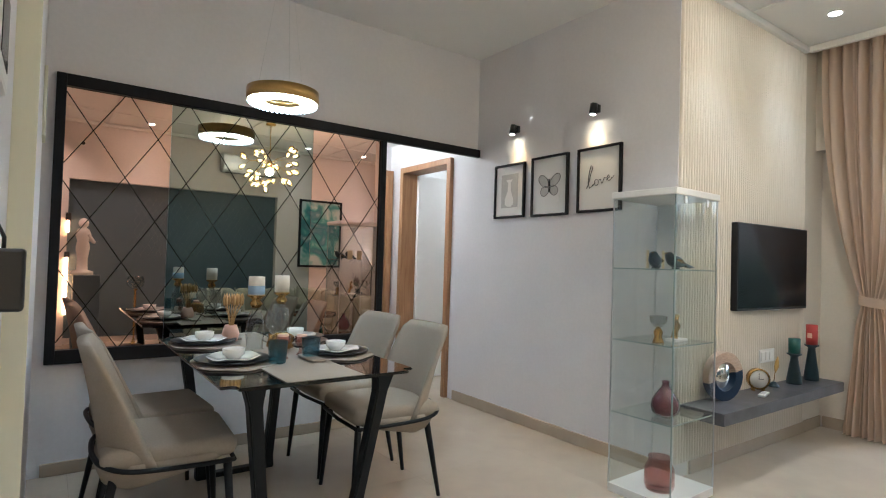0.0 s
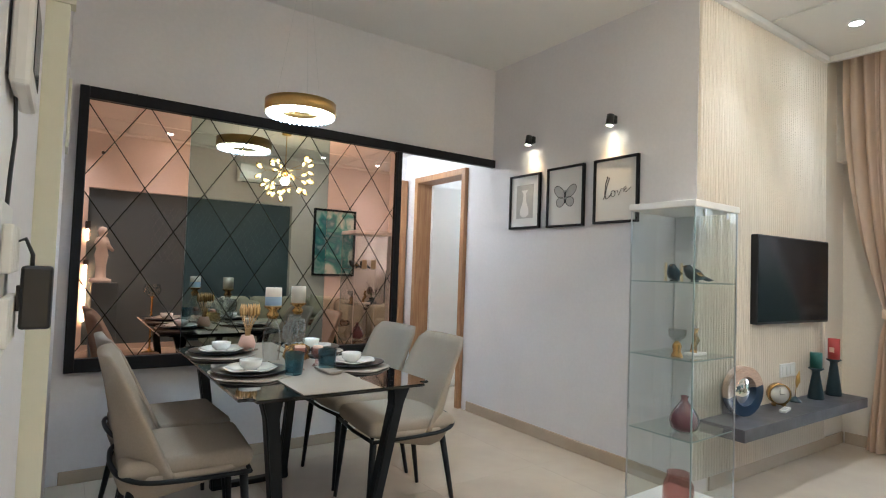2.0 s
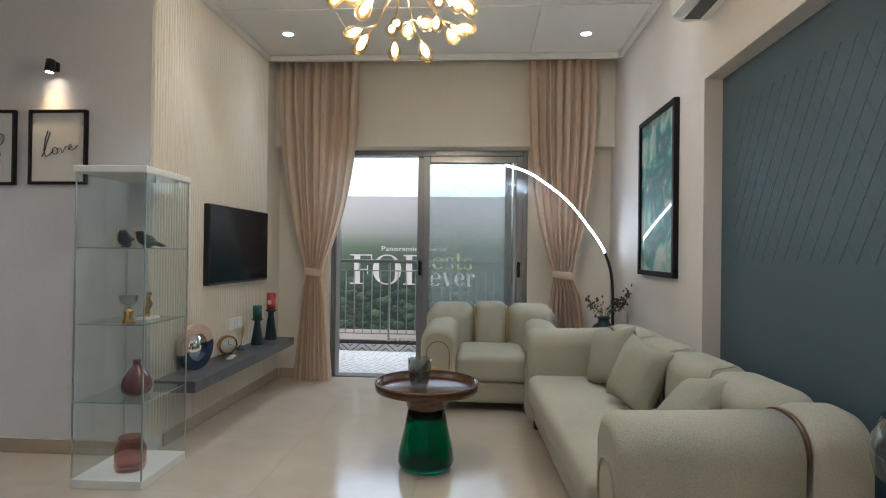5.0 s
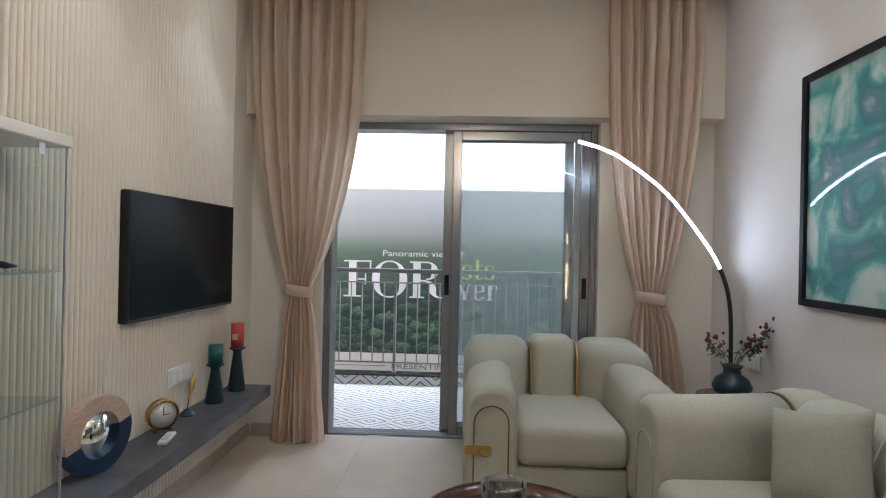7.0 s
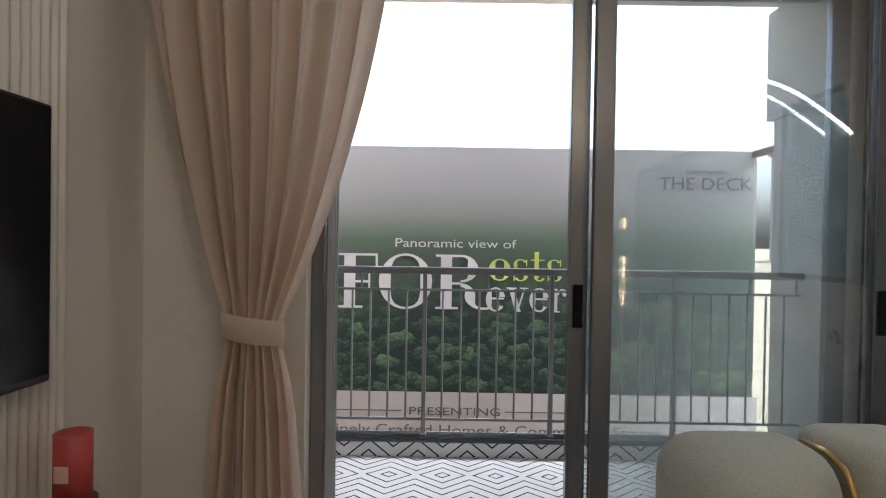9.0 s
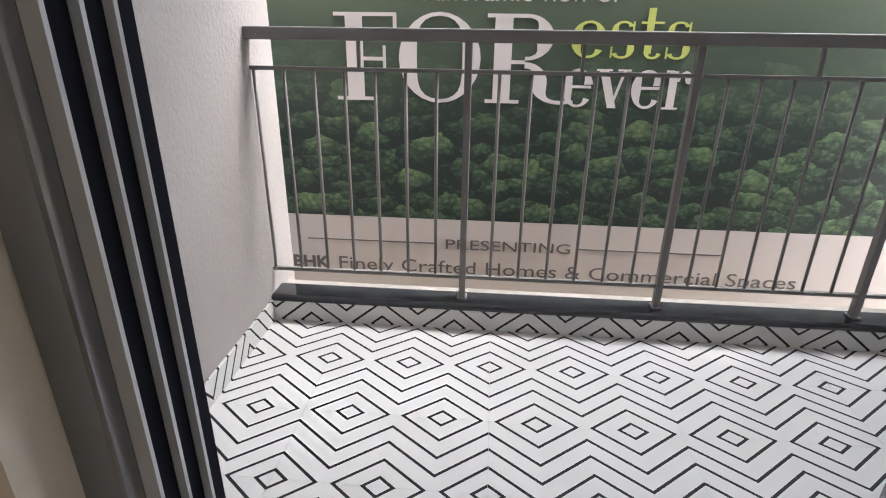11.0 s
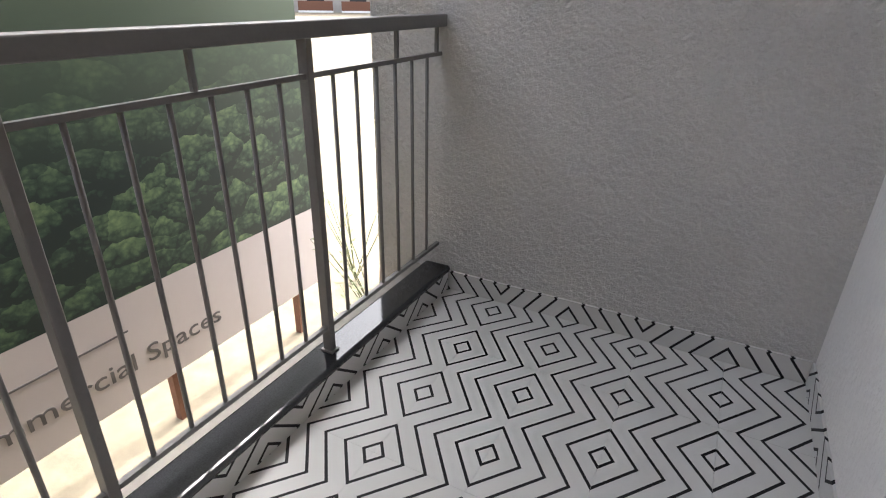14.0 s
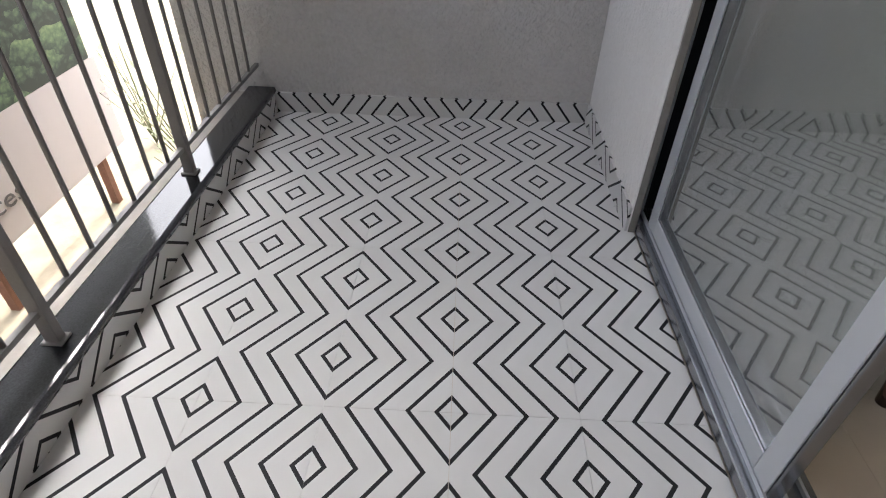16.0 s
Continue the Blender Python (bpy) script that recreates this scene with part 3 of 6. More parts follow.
# printed hoarding beyond the railing
ban = thing("hoarding", "printed forest hoarding with large white lettering", "billboard")
ban.matrix_basis = Matrix.Translation((0.448, 0.158, 0.0)) @ Matrix.Diagonal((0.954, 0.954, 0.954, 1))
part("sheet", boxes((9.982, 9.995, 0.745, 4.50, 0.105, 2.083)), M_forest, ban, "misty forest photograph print")
part("strip", boxes((9.982, 9.995, 0.705, 4.50, -0.37, 0.104)), M_banwhite, ban, "pale pink-white lower strip")
part("bracket", boxes((9.20, 10.04, 0.748, 0.788, 2.035, 2.082)), M_rust, ban, "steel bracket tying the hoarding back to the wall")
for py in (0.9, 1.75, 2.6, 3.45, 4.3):
    part("stake", boxes((10.0, 10.04, py - 0.02, py + 0.02, -0.80, 1.98)), M_rust, ban, "rusty square steel stake")
M_letter = mat("banner_lettering", (0.60, 0.56, 0.56), 0.6)
M_lime = mat("lime_lettering", (0.50, 0.55, 0.14), 0.6)
M_greytext = mat("grey_lettering", (0.10, 0.09, 0.09), 0.6)


def text_span(body, size, bold):
    """The left and right edge of a piece of lettering."""
    cu = bpy.data.curves.new("span", "FONT")
    cu.body, cu.size, cu.offset = body, size, bold
    tmp = bpy.data.objects.new("span", cu)
    scene.collection.objects.link(tmp)
    bpy.context.view_layer.update()
    xs = [c[0] for c in tmp.bound_box]
    bpy.data.objects.remove(tmp)
    bpy.data.curves.remove(cu)
    return min(xs), max(xs)


def banner_text(body, y, z, size, width, material, bold=0.0, stretch=1.0):
    m = Matrix.Translation((9.9805, y, z)) @ Matrix(((0, 0, -1, 0), (-1, 0, 0, 0), (0, 1, 0, 0), (0, 0, 0, 1)))
    spans = [text_span(body[:i + 1], size, bold) for i in range(len(body))]
    k = width / (spans[-1][1] - spans[0][0])
    for i, c in enumerate(body):
        if c != " ":
            own = text_span(c, size, bold)
            x = (spans[i][1] - (own[1] - own[0]) - spans[0][0]) * k
            write("letter", c, size, material, ban, m @ Matrix.Translation((x, 0, 0)), depth=0.0015, bold=bold, width=(own[1] - own[0]) * k)


# serif letters built from stems, serifs, slanted strokes and bowls
def letter_bars(bars, arcs, y, z, slants=()):
    bm = bmesh.new()
    f = 9.9785
    for a0, a1, c0, c1 in bars:
        box(bm, f, 9.9815, y - a1, y - a0, z + c0, z + c1)
        f -= 0.00025
    for b0, t0, w, h in slants:
        vs = [[bm.verts.new((xx, y - p, z + q)) for p, q in ((b0, 0), (b0 + w, 0), (t0 + w, h), (t0, h))] for xx in (f, 9.9815)]
        bm.faces.new(vs[0]), bm.faces.new(vs[1])
        for q in range(4):
            bm.faces.new((vs[0][q], vs[0][(q + 1) % 4], vs[1][(q + 1) % 4], vs[1][q]))
        f -= 0.00025
    for cy, cz, ry, rz, thick, thin, t0, t1 in arcs:
        n = 28
        ring = []
        for k in range(n + 1):
            t = radians(t0 + (t1 - t0) * k / n)
            w = thin + (thick - thin) * abs(math.cos(t)) ** 1.5
            ring.append([bm.verts.new((xx, y - (cy + (ry - s) * math.cos(t)), z + cz + (rz - (thin if s else 0)) * math.sin(t))) for s in (0, w) for xx in (f, 9.9815)])
        f -= 0.00025
        for p, q in zip(ring, ring[1:]):
            for i, j in ((0, 1), (1, 3), (3, 2), (2, 0)):
                bm.faces.new((p[i], p[j], q[j], q[i]))
        for p in (ring[0], ring[-1]):
            bm.faces.new((p[0], p[1], p[3], p[2]))
    bmesh.ops.recalc_face_normals(bm, faces=bm.faces)
    return bm


def small_serif(body, y, z, h, width, material, tone):
    """Lower-case serif letters of x-height h, set side by side."""
    share = {"e": 1.0, "s": 0.80, "t": 0.66, "v": 1.12, "r": 0.86}
    k = width / sum(share[c] for c in body)
    for c in body:
        w = share[c] * k * 0.94
        if c == "e":
            bm = letter_bars([(0.10 * w, 0.93 * w, 0.50 * h, 0.57 * h)], [(w / 2, h / 2, w / 2, h / 2, 0.31 * w, 0.065 * h, 12, 325)], y, z)
        elif c == "s":
            bm = letter_bars([(0.80 * w, 0.86 * w, 0.68 * h, 0.98 * h), (0.10 * w, 0.16 * w, 0.02 * h, 0.32 * h)], [(0.48 * w, 0.745 * h, 0.40 * w, 0.255 * h, 0.22 * w, 0.055 * h, 30, 262), (0.50 * w, 0.265 * h, 0.42 * w, 0.265 * h, 0.25 * w, 0.06 * h, 98, -150)], y, z)
        elif c == "t":
            bm = letter_bars([(0.26 * w, 0.56 * w, 0.14 * h, 1.34 * h), (0.02 * w, 0.96 * w, 0.93 * h, 0.99 * h)], [(0.63 * w, 0.20 * h, 0.37 * w, 0.20 * h, 0.20 * w, 0.06 * h, 180, 345)], y, z)
        elif c == "v":
            bm = letter_bars([(0.0, 0.46 * w, 0.95 * h, h), (0.62 * w, w, 0.95 * h, h)], [], y, z, [(0.42 * w, 0.10 * w, 0.25 * w, 0.95 * h), (0.47 * w, 0.78 * w, 0.08 * w, 0.95 * h)])
        else:
            bm = letter_bars([(0.14 * w, 0.44 * w, 0.04 * h, 0.98 * h), (0.0, 0.60 * w, 0.0, 0.05 * h), (0.0, 0.30 * w, 0.945 * h, 0.995 * h)], [(0.74 * w, 0.72 * h, 0.30 * w, 0.26 * h, 0.09 * w, 0.07 * h, 180, 60), (0.86 * w, 0.80 * h, 0.14 * w, 0.14 * h, 0.13 * w, 0.13 * h, 0, 360)], y, z)
        part("lettering", bm, material, ban, tone + " serif letter " + c)
        y -= share[c] * k


F_H = 0.44
part("lettering", letter_bars([(0.06, 0.15, 0, F_H), (0, 0.21, 0, 0.018), (0, 0.33, F_H - 0.018, F_H), (0.312, 0.33, F_H - 0.12, F_H), (0.15, 0.27, 0.205, 0.223), (0.255, 0.27, 0.15, 0.28)], [], 4.11, 0.777), M_letter, ban, "tall white serif letter F")
part("lettering", letter_bars([], [(0.21, F_H / 2, 0.215, F_H / 2 + 0.005, 0.095, 0.018, 0, 360)], 3.765, 0.777), M_letter, ban, "tall white serif letter O")
part("lettering", letter_bars([(0.04, 0.13, 0, F_H), (0, 0.18, 0, 0.018), (0, 0.2, F_H - 0.018, F_H), (0.13, 0.2, 0.2, 0.218)], [(0.2, 0.329, 0.14, 0.111, 0.085, 0.018, -90, 90), (0.20, 0.11, 0.12, 0.10, 0.085, 0.03, 0, 90), (0.39, 0.11, 0.155, 0.11, 0.085, 0.018, 180, 300)], 3.311, 0.777), M_letter, ban, "tall white serif letter R")
banner_text("Panoramic view of", 3.640, 1.275, 0.10, 0.975, M_letter, 0.0)
small_serif("ests", 2.885, 1.012, 0.178, 0.61, M_lime, "lime")
small_serif("ever", 2.905, 0.765, 0.195, 0.66, M_letter, "white")
banner_text("PRESENTING", 3.508, -0.080, 0.09, 0.733, M_greytext)
banner_text("BHK", 4.452, -0.240, 0.11, 0.230, M_greytext, 0.004)
banner_text("Finely Crafted Homes & Commercial Spaces", 4.164, -0.240, 0.118, 2.694, M_greytext)
banner_text("THE DECK", 1.530, 1.768, 0.145, 0.753, M_greytext, 0.001)
banner_text("CODENAME", 1.32, 1.895, 0.045, 0.33, M_greytext)
part("rule", boxes((9.9795, 9.9815, 3.575, 4.35, -0.052, -0.044)), M_greytext, ban, "thin grey rule")
part("rule", boxes((9.9795, 9.9815, 1.92, 2.74, -0.052, -0.044)), M_greytext, ban, "thin grey rule")

# ground and far blocks
structure("ground", boxes((-800, 1500, -1200, 1200, -0.9, -0.62)), M_ground, "sunlit sandy building-site ground", "ground")


def weed(cx, cy, h, n, seed):
    rw = random.Random(seed)
    th = thing("weed", "dusty green weed growing from the sandy ground", "plant", pose(cx, cy, -0.62), "weeds on the ground")
    stems, leaves = bmesh.new(), bmesh.new()
    for k in range(n):
        a, s = rw.uniform(0, 6.28), rw.uniform(0.15, 0.5)
        top = Vector((s * h * math.cos(a), s * h * math.sin(a), h * rw.uniform(0.6, 1.0)))
        tube(stems, [Vector((0, 0, 0)), top * 0.5 + Vector((0, 0, 0.05 * h)), top], [0.004, 0.003, 0.0015], 5)
        for q in range(7):
            p = top * (0.35 + 0.65 * q / 6)
            b = rw.uniform(0, 6.28)
            d = Vector((math.cos(b), math.sin(b), rw.uniform(-0.1, 0.6))) * rw.uniform(0.03, 0.06)
            w = d.cross(Vector((0, 0, 1))).normalized() * 0.012
            leaves.faces.new([leaves.verts.new(c) for c in (p, p + d * 0.5 + w, p + d, p + d * 0.5 - w)])
    tagged(part("stem", stems, M_weed, th), kind="stuff")
    tagged(part("leaf", leaves, M_weed, th), kind="stuff")


M_weed = mat("dusty_weed_leaf", (0.10, 0.115, 0.05), 0.7, grain=0.3, scale=50)
weed(9.62, 0.78, 0.75, 9, 1), weed(9.50, 1.02, 0.55, 8, 2), weed(10.1, 0.35, 0.7, 8, 3)
rg = random.Random(12)
bm = bmesh.new()
for k in range(2600):
    gx, gy = rg.uniform(9.25, 9.80), rg.uniform(0.2, 4.35)
    if rg.random() > 0.35 + 0.65 * math.sin(gy * 5.0) ** 2:
        continue
    a, gh = rg.uniform(0, 6.28), rg.uniform(0.03, 0.11)
    dx, dy = 0.006 * math.cos(a), 0.006 * math.sin(a)
    bm.faces.new([bm.verts.new(c) for c in ((gx - dx, gy - dy, -0.62), (gx + dx, gy + dy, -0.62), (gx + 0.4 * gh * math.sin(a), gy - 0.4 * gh * math.cos(a), -0.62 + gh))])
M_grass = mat("dry_grass", (0.20, 0.22, 0.09), 0.8, grain=0.4, scale=30)
tagged(solid("dry_grass", bm, M_grass, "patchy dry grass on the sandy ground", "grass"), kind="stuff")


def block(at, w, d, floors, label):
    th = thing("apartment_building", label, "building", at)
    h = floors * 3.0
    part("wall", boxes((-w / 2, w / 2, -d / 2, d / 2, 0, h)), M_paint_out, th)
    part("roof", boxes((-w / 2 - 0.3, w / 2 + 0.3, -d / 2 - 0.3, d / 2 + 0.3, h, h + 0.5)), M_concrete, th)
    wm = mesh_of("window", boxes((-0.04, 0.06, -0.8, 0.8, 0, 1.5), bevel=0.02, seg=1), M_darkwin)
    sm = mesh_of("slab", boxes((-0.8, 0.0, -1.6, 1.6, 0, 0.18)), M_white)
    rm = mesh_of("parapet", boxes((-0.8, -0.7, -1.6, 1.6, 0.18, 1.0)), M_rust)
    for f in range(floors):
        k = -d / 2 + 2.2
        while k < d / 2 - 1.5:
            for name, me in (("window", wm), ("slab", sm), ("parapet", rm)):
                o = new(name, me)
                o.parent = th
                o.location = (-w / 2, k, f * 3.0 + (0.9 if name == "window" else 0.0))
            k += 4.0
    return th


far = block(pose(80, -57, -0.62, 0, 0, 4), 12, 26, 5, "cream apartment block under construction with brick-red parapets")
block(pose(47, -48, -0.62, 0, 0, 37 - 90), 12, 24, 6, "cream apartment block with brick-red parapets across the site")
part("safety_net", boxes((-6.95, -6.85, 8.0, 10.9, 5.0, 9.5)), M_net, far, "green construction safety net on the facade")

# ---- materials of the things ----
M_gold = mat("brushed_gold", (0.62, 0.40, 0.14), 0.28, metal=1.0, grain=0.08, scale=90)
M_brass = mat("brass", (0.55, 0.34, 0.12), 0.25, metal=1.0, grain=0.06, scale=60)
M_boucle = mat("sage_boucle", (0.47, 0.45, 0.37), 0.95, grain=0.24, scale=160, bump=0.55, bump_scale=230, stain=0.16, spec=0.15, relief=0.005)
M_chair = mat("taupe_velvet", (0.37, 0.315, 0.255), 0.9, grain=0.10, scale=120, bump=0.25, bump_scale=400, stain=0.08, spec=0.2)
M_cushion = mat("sage_linen_cushion", (0.37, 0.36, 0.295), 0.95, grain=0.2, scale=160, bump=0.8, bump_scale=260, stain=0.08, spec=0.15)
M_curtain = mat("beige_sheer_curtain", (0.79, 0.665, 0.56), 0.85, grain=0.06, scale=160, bump=0.12, bump_scale=600, stain=0.06, spec=0.2)
_nt = M_curtain.node_tree
_tr = _nt.nodes.new("ShaderNodeBsdfTranslucent")
_tr.inputs["Color"].default_value = (0.82, 0.68, 0.55, 1)
_mx = _nt.nodes.new("ShaderNodeMixShader")
_mx.inputs["Fac"].default_value = 0.5
_nt.links.new(_nt.nodes["Principled BSDF"].outputs["BSDF"], _mx.inputs[1])
_nt.links.new(_tr.outputs["BSDF"], _mx.inputs[2])
_nt.links.new(_mx.outputs["Shader"], _nt.nodes["Material Output"].inputs["Surface"])
M_legs = mat("black_metal", (0.010, 0.012, 0.014), 0.5, grain=0.1, scale=80, spec=0.25)
M_tableglass = mat("black_glass", (0.006, 0.006, 0.007), 0.03, spec=0.7, coat=1.0)
M_linen = mat("taupe_table_linen", (0.36, 0.31, 0.255), 0.95, grain=0.12, scale=260, bump=0.3, bump_scale=600)
M_china = mat("white_china", (0.78, 0.77, 0.74), 0.18, grain=0.02, coat=0.4)
M_charger = mat("black_charger_plate", (0.018, 0.017, 0.017), 0.35, grain=0.1)
M_blueglass = glass("smoky_blue_glass", (0.50, 0.72, 0.80), 0.03, tint=0.95, gloss=0.06)
M_crystal = glass("clear_crystal", (0.95, 0.97, 0.97), 0.0, tint=0.97, gloss=0.07, power=2.4)
M_greenglass = glass("bottle_green_glass", (0.02, 0.36, 0.22), 0.02, thin=False)
M_plum = mat("plum_glass", (0.11, 0.030, 0.042), 0.12, grain=0.25, scale=14, coat=1.0)
M_rose = glass("rose_glass", (0.90, 0.70, 0.68), 0.02, tint=0.95, gloss=0.06)
M_wax = mat("ivory_wax", (0.78, 0.72, 0.63), 0.6)
M_waxblue = mat("pale_blue_wax", (0.30, 0.42, 0.58), 0.6)
M_waxpink = mat("blush_wax", (0.72, 0.46, 0.36), 0.6)
M_red = mat("red_wax", (0.42, 0.045, 0.04), 0.5, grain=0.1)
M_greenwax = mat("green_wax", (0.008, 0.085, 0.065), 0.4, grain=0.1)
M_teal = mat("dark_teal_ceramic", (0.007, 0.024, 0.034), 0.35, grain=0.12, scale=60)
M_navy = mat("navy_lacquer", (0.012, 0.03, 0.07), 0.3, grain=0.2, scale=40)
M_shelf = mat("slate_stone_laminate", (0.095, 0.095, 0.108), 0.38, grain=0.75, scale=11, bump=0.12, bump_scale=40, stain=0.5)
M_walnut = wood("walnut", (0.045, 0.020, 0.011), (0.10, 0.044, 0.023), 0.16, 1.0, 1)
M_oakdisc = wood("carved_light_wood", (0.42, 0.31, 0.24), (0.60, 0.46, 0.37), 0.6, 3.0, 0)
M_bronzetrim = mat("bronze_piping", (0.17, 0.085, 0.04), 0.4, metal=0.5)
M_screen = mat("tv_screen", (0.003, 0.006, 0.010), 0.16, spec=0.22)
M_plastic = mat("white_plastic", (0.72, 0.71, 0.68), 0.35, grain=0.02, stain=0.03)
M_blackplastic = mat("black_plastic", (0.012, 0.012, 0.013), 0.38)
M_paper = mat("print_paper", (0.70, 0.69, 0.67), 0.8, grain=0.02, scale=90)
M_greyprint = mat("grey_print", (0.42, 0.41, 0.40), 0.8, grain=0.18, scale=24)
M_ink = mat("ink", (0.035, 0.035, 0.04), 0.7)
M_leaf = mat("dusty_green_leaf", (0.06, 0.085, 0.03), 0.6, grain=0.3, scale=60)
M_bud = mat("maroon_bud", (0.11, 0.028, 0.03), 0.6, grain=0.3, scale=60)
M_statue = mat("white_plaster_statue", (0.72, 0.69, 0.65), 0.6, grain=0.04)
M_bulb = glow("warm_bulb", (1.0, 0.74, 0.42), 1.8)
M_led = glow("white_led", (0.94, 0.98, 1.0), 7.0)
M_ringled = glow("crystal_led", (0.86, 0.96, 1.0), 0.9)
M_ringlamp = glow("white_led_ring", (0.90, 0.97, 1.0), 4.0)
M_down = glow("downlight_face", (1.0, 0.95, 0.86), 9.0)
M_spotface = glow("spot_face", (1.0, 0.82, 0.55), 9.0)
M_striplamp = glow("warm_strip", (1.0, 0.66, 0.34), 3.5)
M_amber = glass("amber_bulb_glass", (1.0, 0.86, 0.60), tint=0.98, rough=0.05, gloss=0.10)
M_dry = mat("dried_wheat", (0.50, 0.30, 0.12), 0.8, grain=0.2)
M_silver = mat("silver_metal", (0.55, 0.56, 0.57), 0.3, metal=0.9)
M_card = mat("cream_card", (0.66, 0.56, 0.36), 0.7, grain=0.05)


def painting():
    """Teal and green ink washes on grey-green paper."""
    m = bpy.data.materials.new("ink_wash_painting")
    m.use_nodes = True
    nt = m.node_tree
    b = nt.nodes["Principled BSDF"]
    b.inputs["Roughness"].default_value = 0.55
    b.inputs["Coat Weight"].default_value, b.inputs["Coat Roughness"].default_value = 0.55, 0.04
    geo = nt.nodes.new("ShaderNodeNewGeometry")
    n1 = nt.nodes.new("ShaderNodeTexNoise")
    n1.inputs["Scale"].default_value, n1.inputs["Detail"].default_value, n1.inputs["Distortion"].default_value = 3.4, 9, 0.7
    nt.links.new(geo.outputs["Position"], n1.inputs["Vector"])
    r = nt.nodes.new("ShaderNodeValToRGB")
    e = r.color_ramp.elements
    e[0].position, e[0].color = 0.30, (0.50, 0.54, 0.53, 1)
    e[1].position, e[1].color = 0.76, (0.42, 0.47, 0.48, 1)
    for p, c in ((0.44, (0.46, 0.54, 0.50, 1)), (0.495, (0.25, 0.43, 0.39, 1)), (0.54, (0.07, 0.28, 0.26, 1)), (0.60, (0.04, 0.17, 0.19, 1)), (0.66, (0.11, 0.21, 0.24, 1)), (0.71, (0.36, 0.42, 0.42, 1))):
        k = e.new(p)
        k.color = c
    nt.links.new(n1.outputs["Fac"], r.inputs["Fac"])
    nt.links.new(r.outputs["Color"], b.inputs["Base Color"])
    return m


M_art = painting()


def ring_bm(r0, r1, z0, z1, n=48):
    bm = bmesh.new()
    v = [[bm.verts.new((r * math.cos(a), r * math.sin(a), z)) for a in (2 * math.pi * k / n for k in range(n))] for r, z in ((r1, z0), (r1, z1), (r0, z1), (r0, z0))]
    for q in range(4):
        for k in range(n):
            f = bm.faces.new((v[q][k], v[q][(k + 1) % n], v[(q + 1) % 4][(k + 1) % n], v[(q + 1) % 4][k]))
            f.smooth = q in (0, 2)
    return bm


def soft(bm, x0, x1, y0, y1, z0, z1, r, seg=5):
    box(bm, x0, x1, y0, y1, z0, z1, r, seg)
    for f in bm.faces:
        f.smooth = True
    return bm


def arch(stations, n=14, z0=0.10):
    """A padded roll: an arch-shaped section swept along y; stations of (y, centre x, width, height)."""
    bm = bmesh.new()
    rings = []
    for y, cx, w, h in stations:
        r = w / 2
        pts = [(cx - r * 0.94, z0), (cx - r, z0 + 0.04), (cx - r, (z0 + h - r) / 2)]
        for k in range(n + 1):
            a = math.pi - math.pi * k / n
            pts.append((cx + r * math.copysign(abs(math.cos(a)) ** 0.85, math.cos(a)), h - r * 0.9 + r * 0.9 * math.sin(a) ** 0.85))
        pts += [(cx + r, (z0 + h - r) / 2), (cx + r, z0 + 0.04), (cx + r * 0.94, z0)]
        rings.append([bm.verts.new((p[0], y, p[1])) for p in pts])
    for a, b in zip(rings, rings[1:]):
        for k in range(len(a) - 1):
            bm.faces.new((a[k], a[k + 1], b[k + 1], b[k])).smooth = True
        bm.faces.new((a[-1], a[0], b[0], b[-1]))
    bm.faces.new(rings[0][::-1])
    bm.faces.new(rings[-1])
    return bm


# ---- dining area ----
mir = thing("wall_mirror", "bronze and grey tinted wall mirror with diamond grooves, black frame", "mirror")
for name, x0, x1, m, lab in (("mirror_panel", 2.44, 2.962, M_bronze, "bronze tinted mirror glass"), ("mirror_panel", 2.964, 3.852, M_greymir, "grey tinted mirror glass"), ("mirror_panel", 3.854, 4.385, M_bronze, "bronze tinted mirror glass")):
    part(name, boxes((x0, x1, 5.976, 5.984, 0.675, 2.10)), m, mir, lab)
for d in ((2.395, 2.442, 5.950, 5.992, 0.60, 2.165), (4.385, 4.425, 5.950, 5.992, 0.62, 2.10), (2.442, 4.385, 5.950, 5.992, 0.60, 0.675), (2.442, 5.33, 5.950, 5.992, 2.10, 2.165)):
    part("frame_bar", boxes(d, bevel=0.004), M_black, mir)
bm = bmesh.new()
gx, gz, z_top, z_bot, xl, xr = 0.16125, 0.2425, 2.12, 0.675, 2.442, 4.385


def groove(x0, z0, x1, z1):
    d = Vector((x1 - x0, 0, z1 - z0)).normalized()
    s = Vector((-d.z, 0, d.x)) * 0.0024
    vs = [bm.verts.new(Vector((px, 5.9752, pz)) + q) for px, pz, q in ((x0, z0, s), (x0, z0, -s), (x1, z1, -s), (x1, z1, s))]
    bm.faces.new(vs)


for k in range(-6, 13):
    for sgn in (1, -1):
        xa = 2.4105 + 2 * gx * k
        xb = xa + sgn * (z_top - z_bot) * gx / gz
        p, q = (xa, z_top), (xb, z_bot)
        lo_t = max(0.0, min(((xl - xa) / (xb - xa)), ((xr - xa) / (xb - xa))))
        hi_t = min(1.0, max(((xl - xa) / (xb - xa)), ((xr - xa) / (xb - xa))))
        if hi_t - lo_t > 0.01:
            groove(xa + (xb - xa) * lo_t, z_top + (z_bot - z_top) * lo_t, xa + (xb - xa) * hi_t, z_top + (z_bot - z_top) * hi_t)
g = part("groove_lattice", bm, M_groove, mir, "dark diagonal grooves crossing in diamonds")

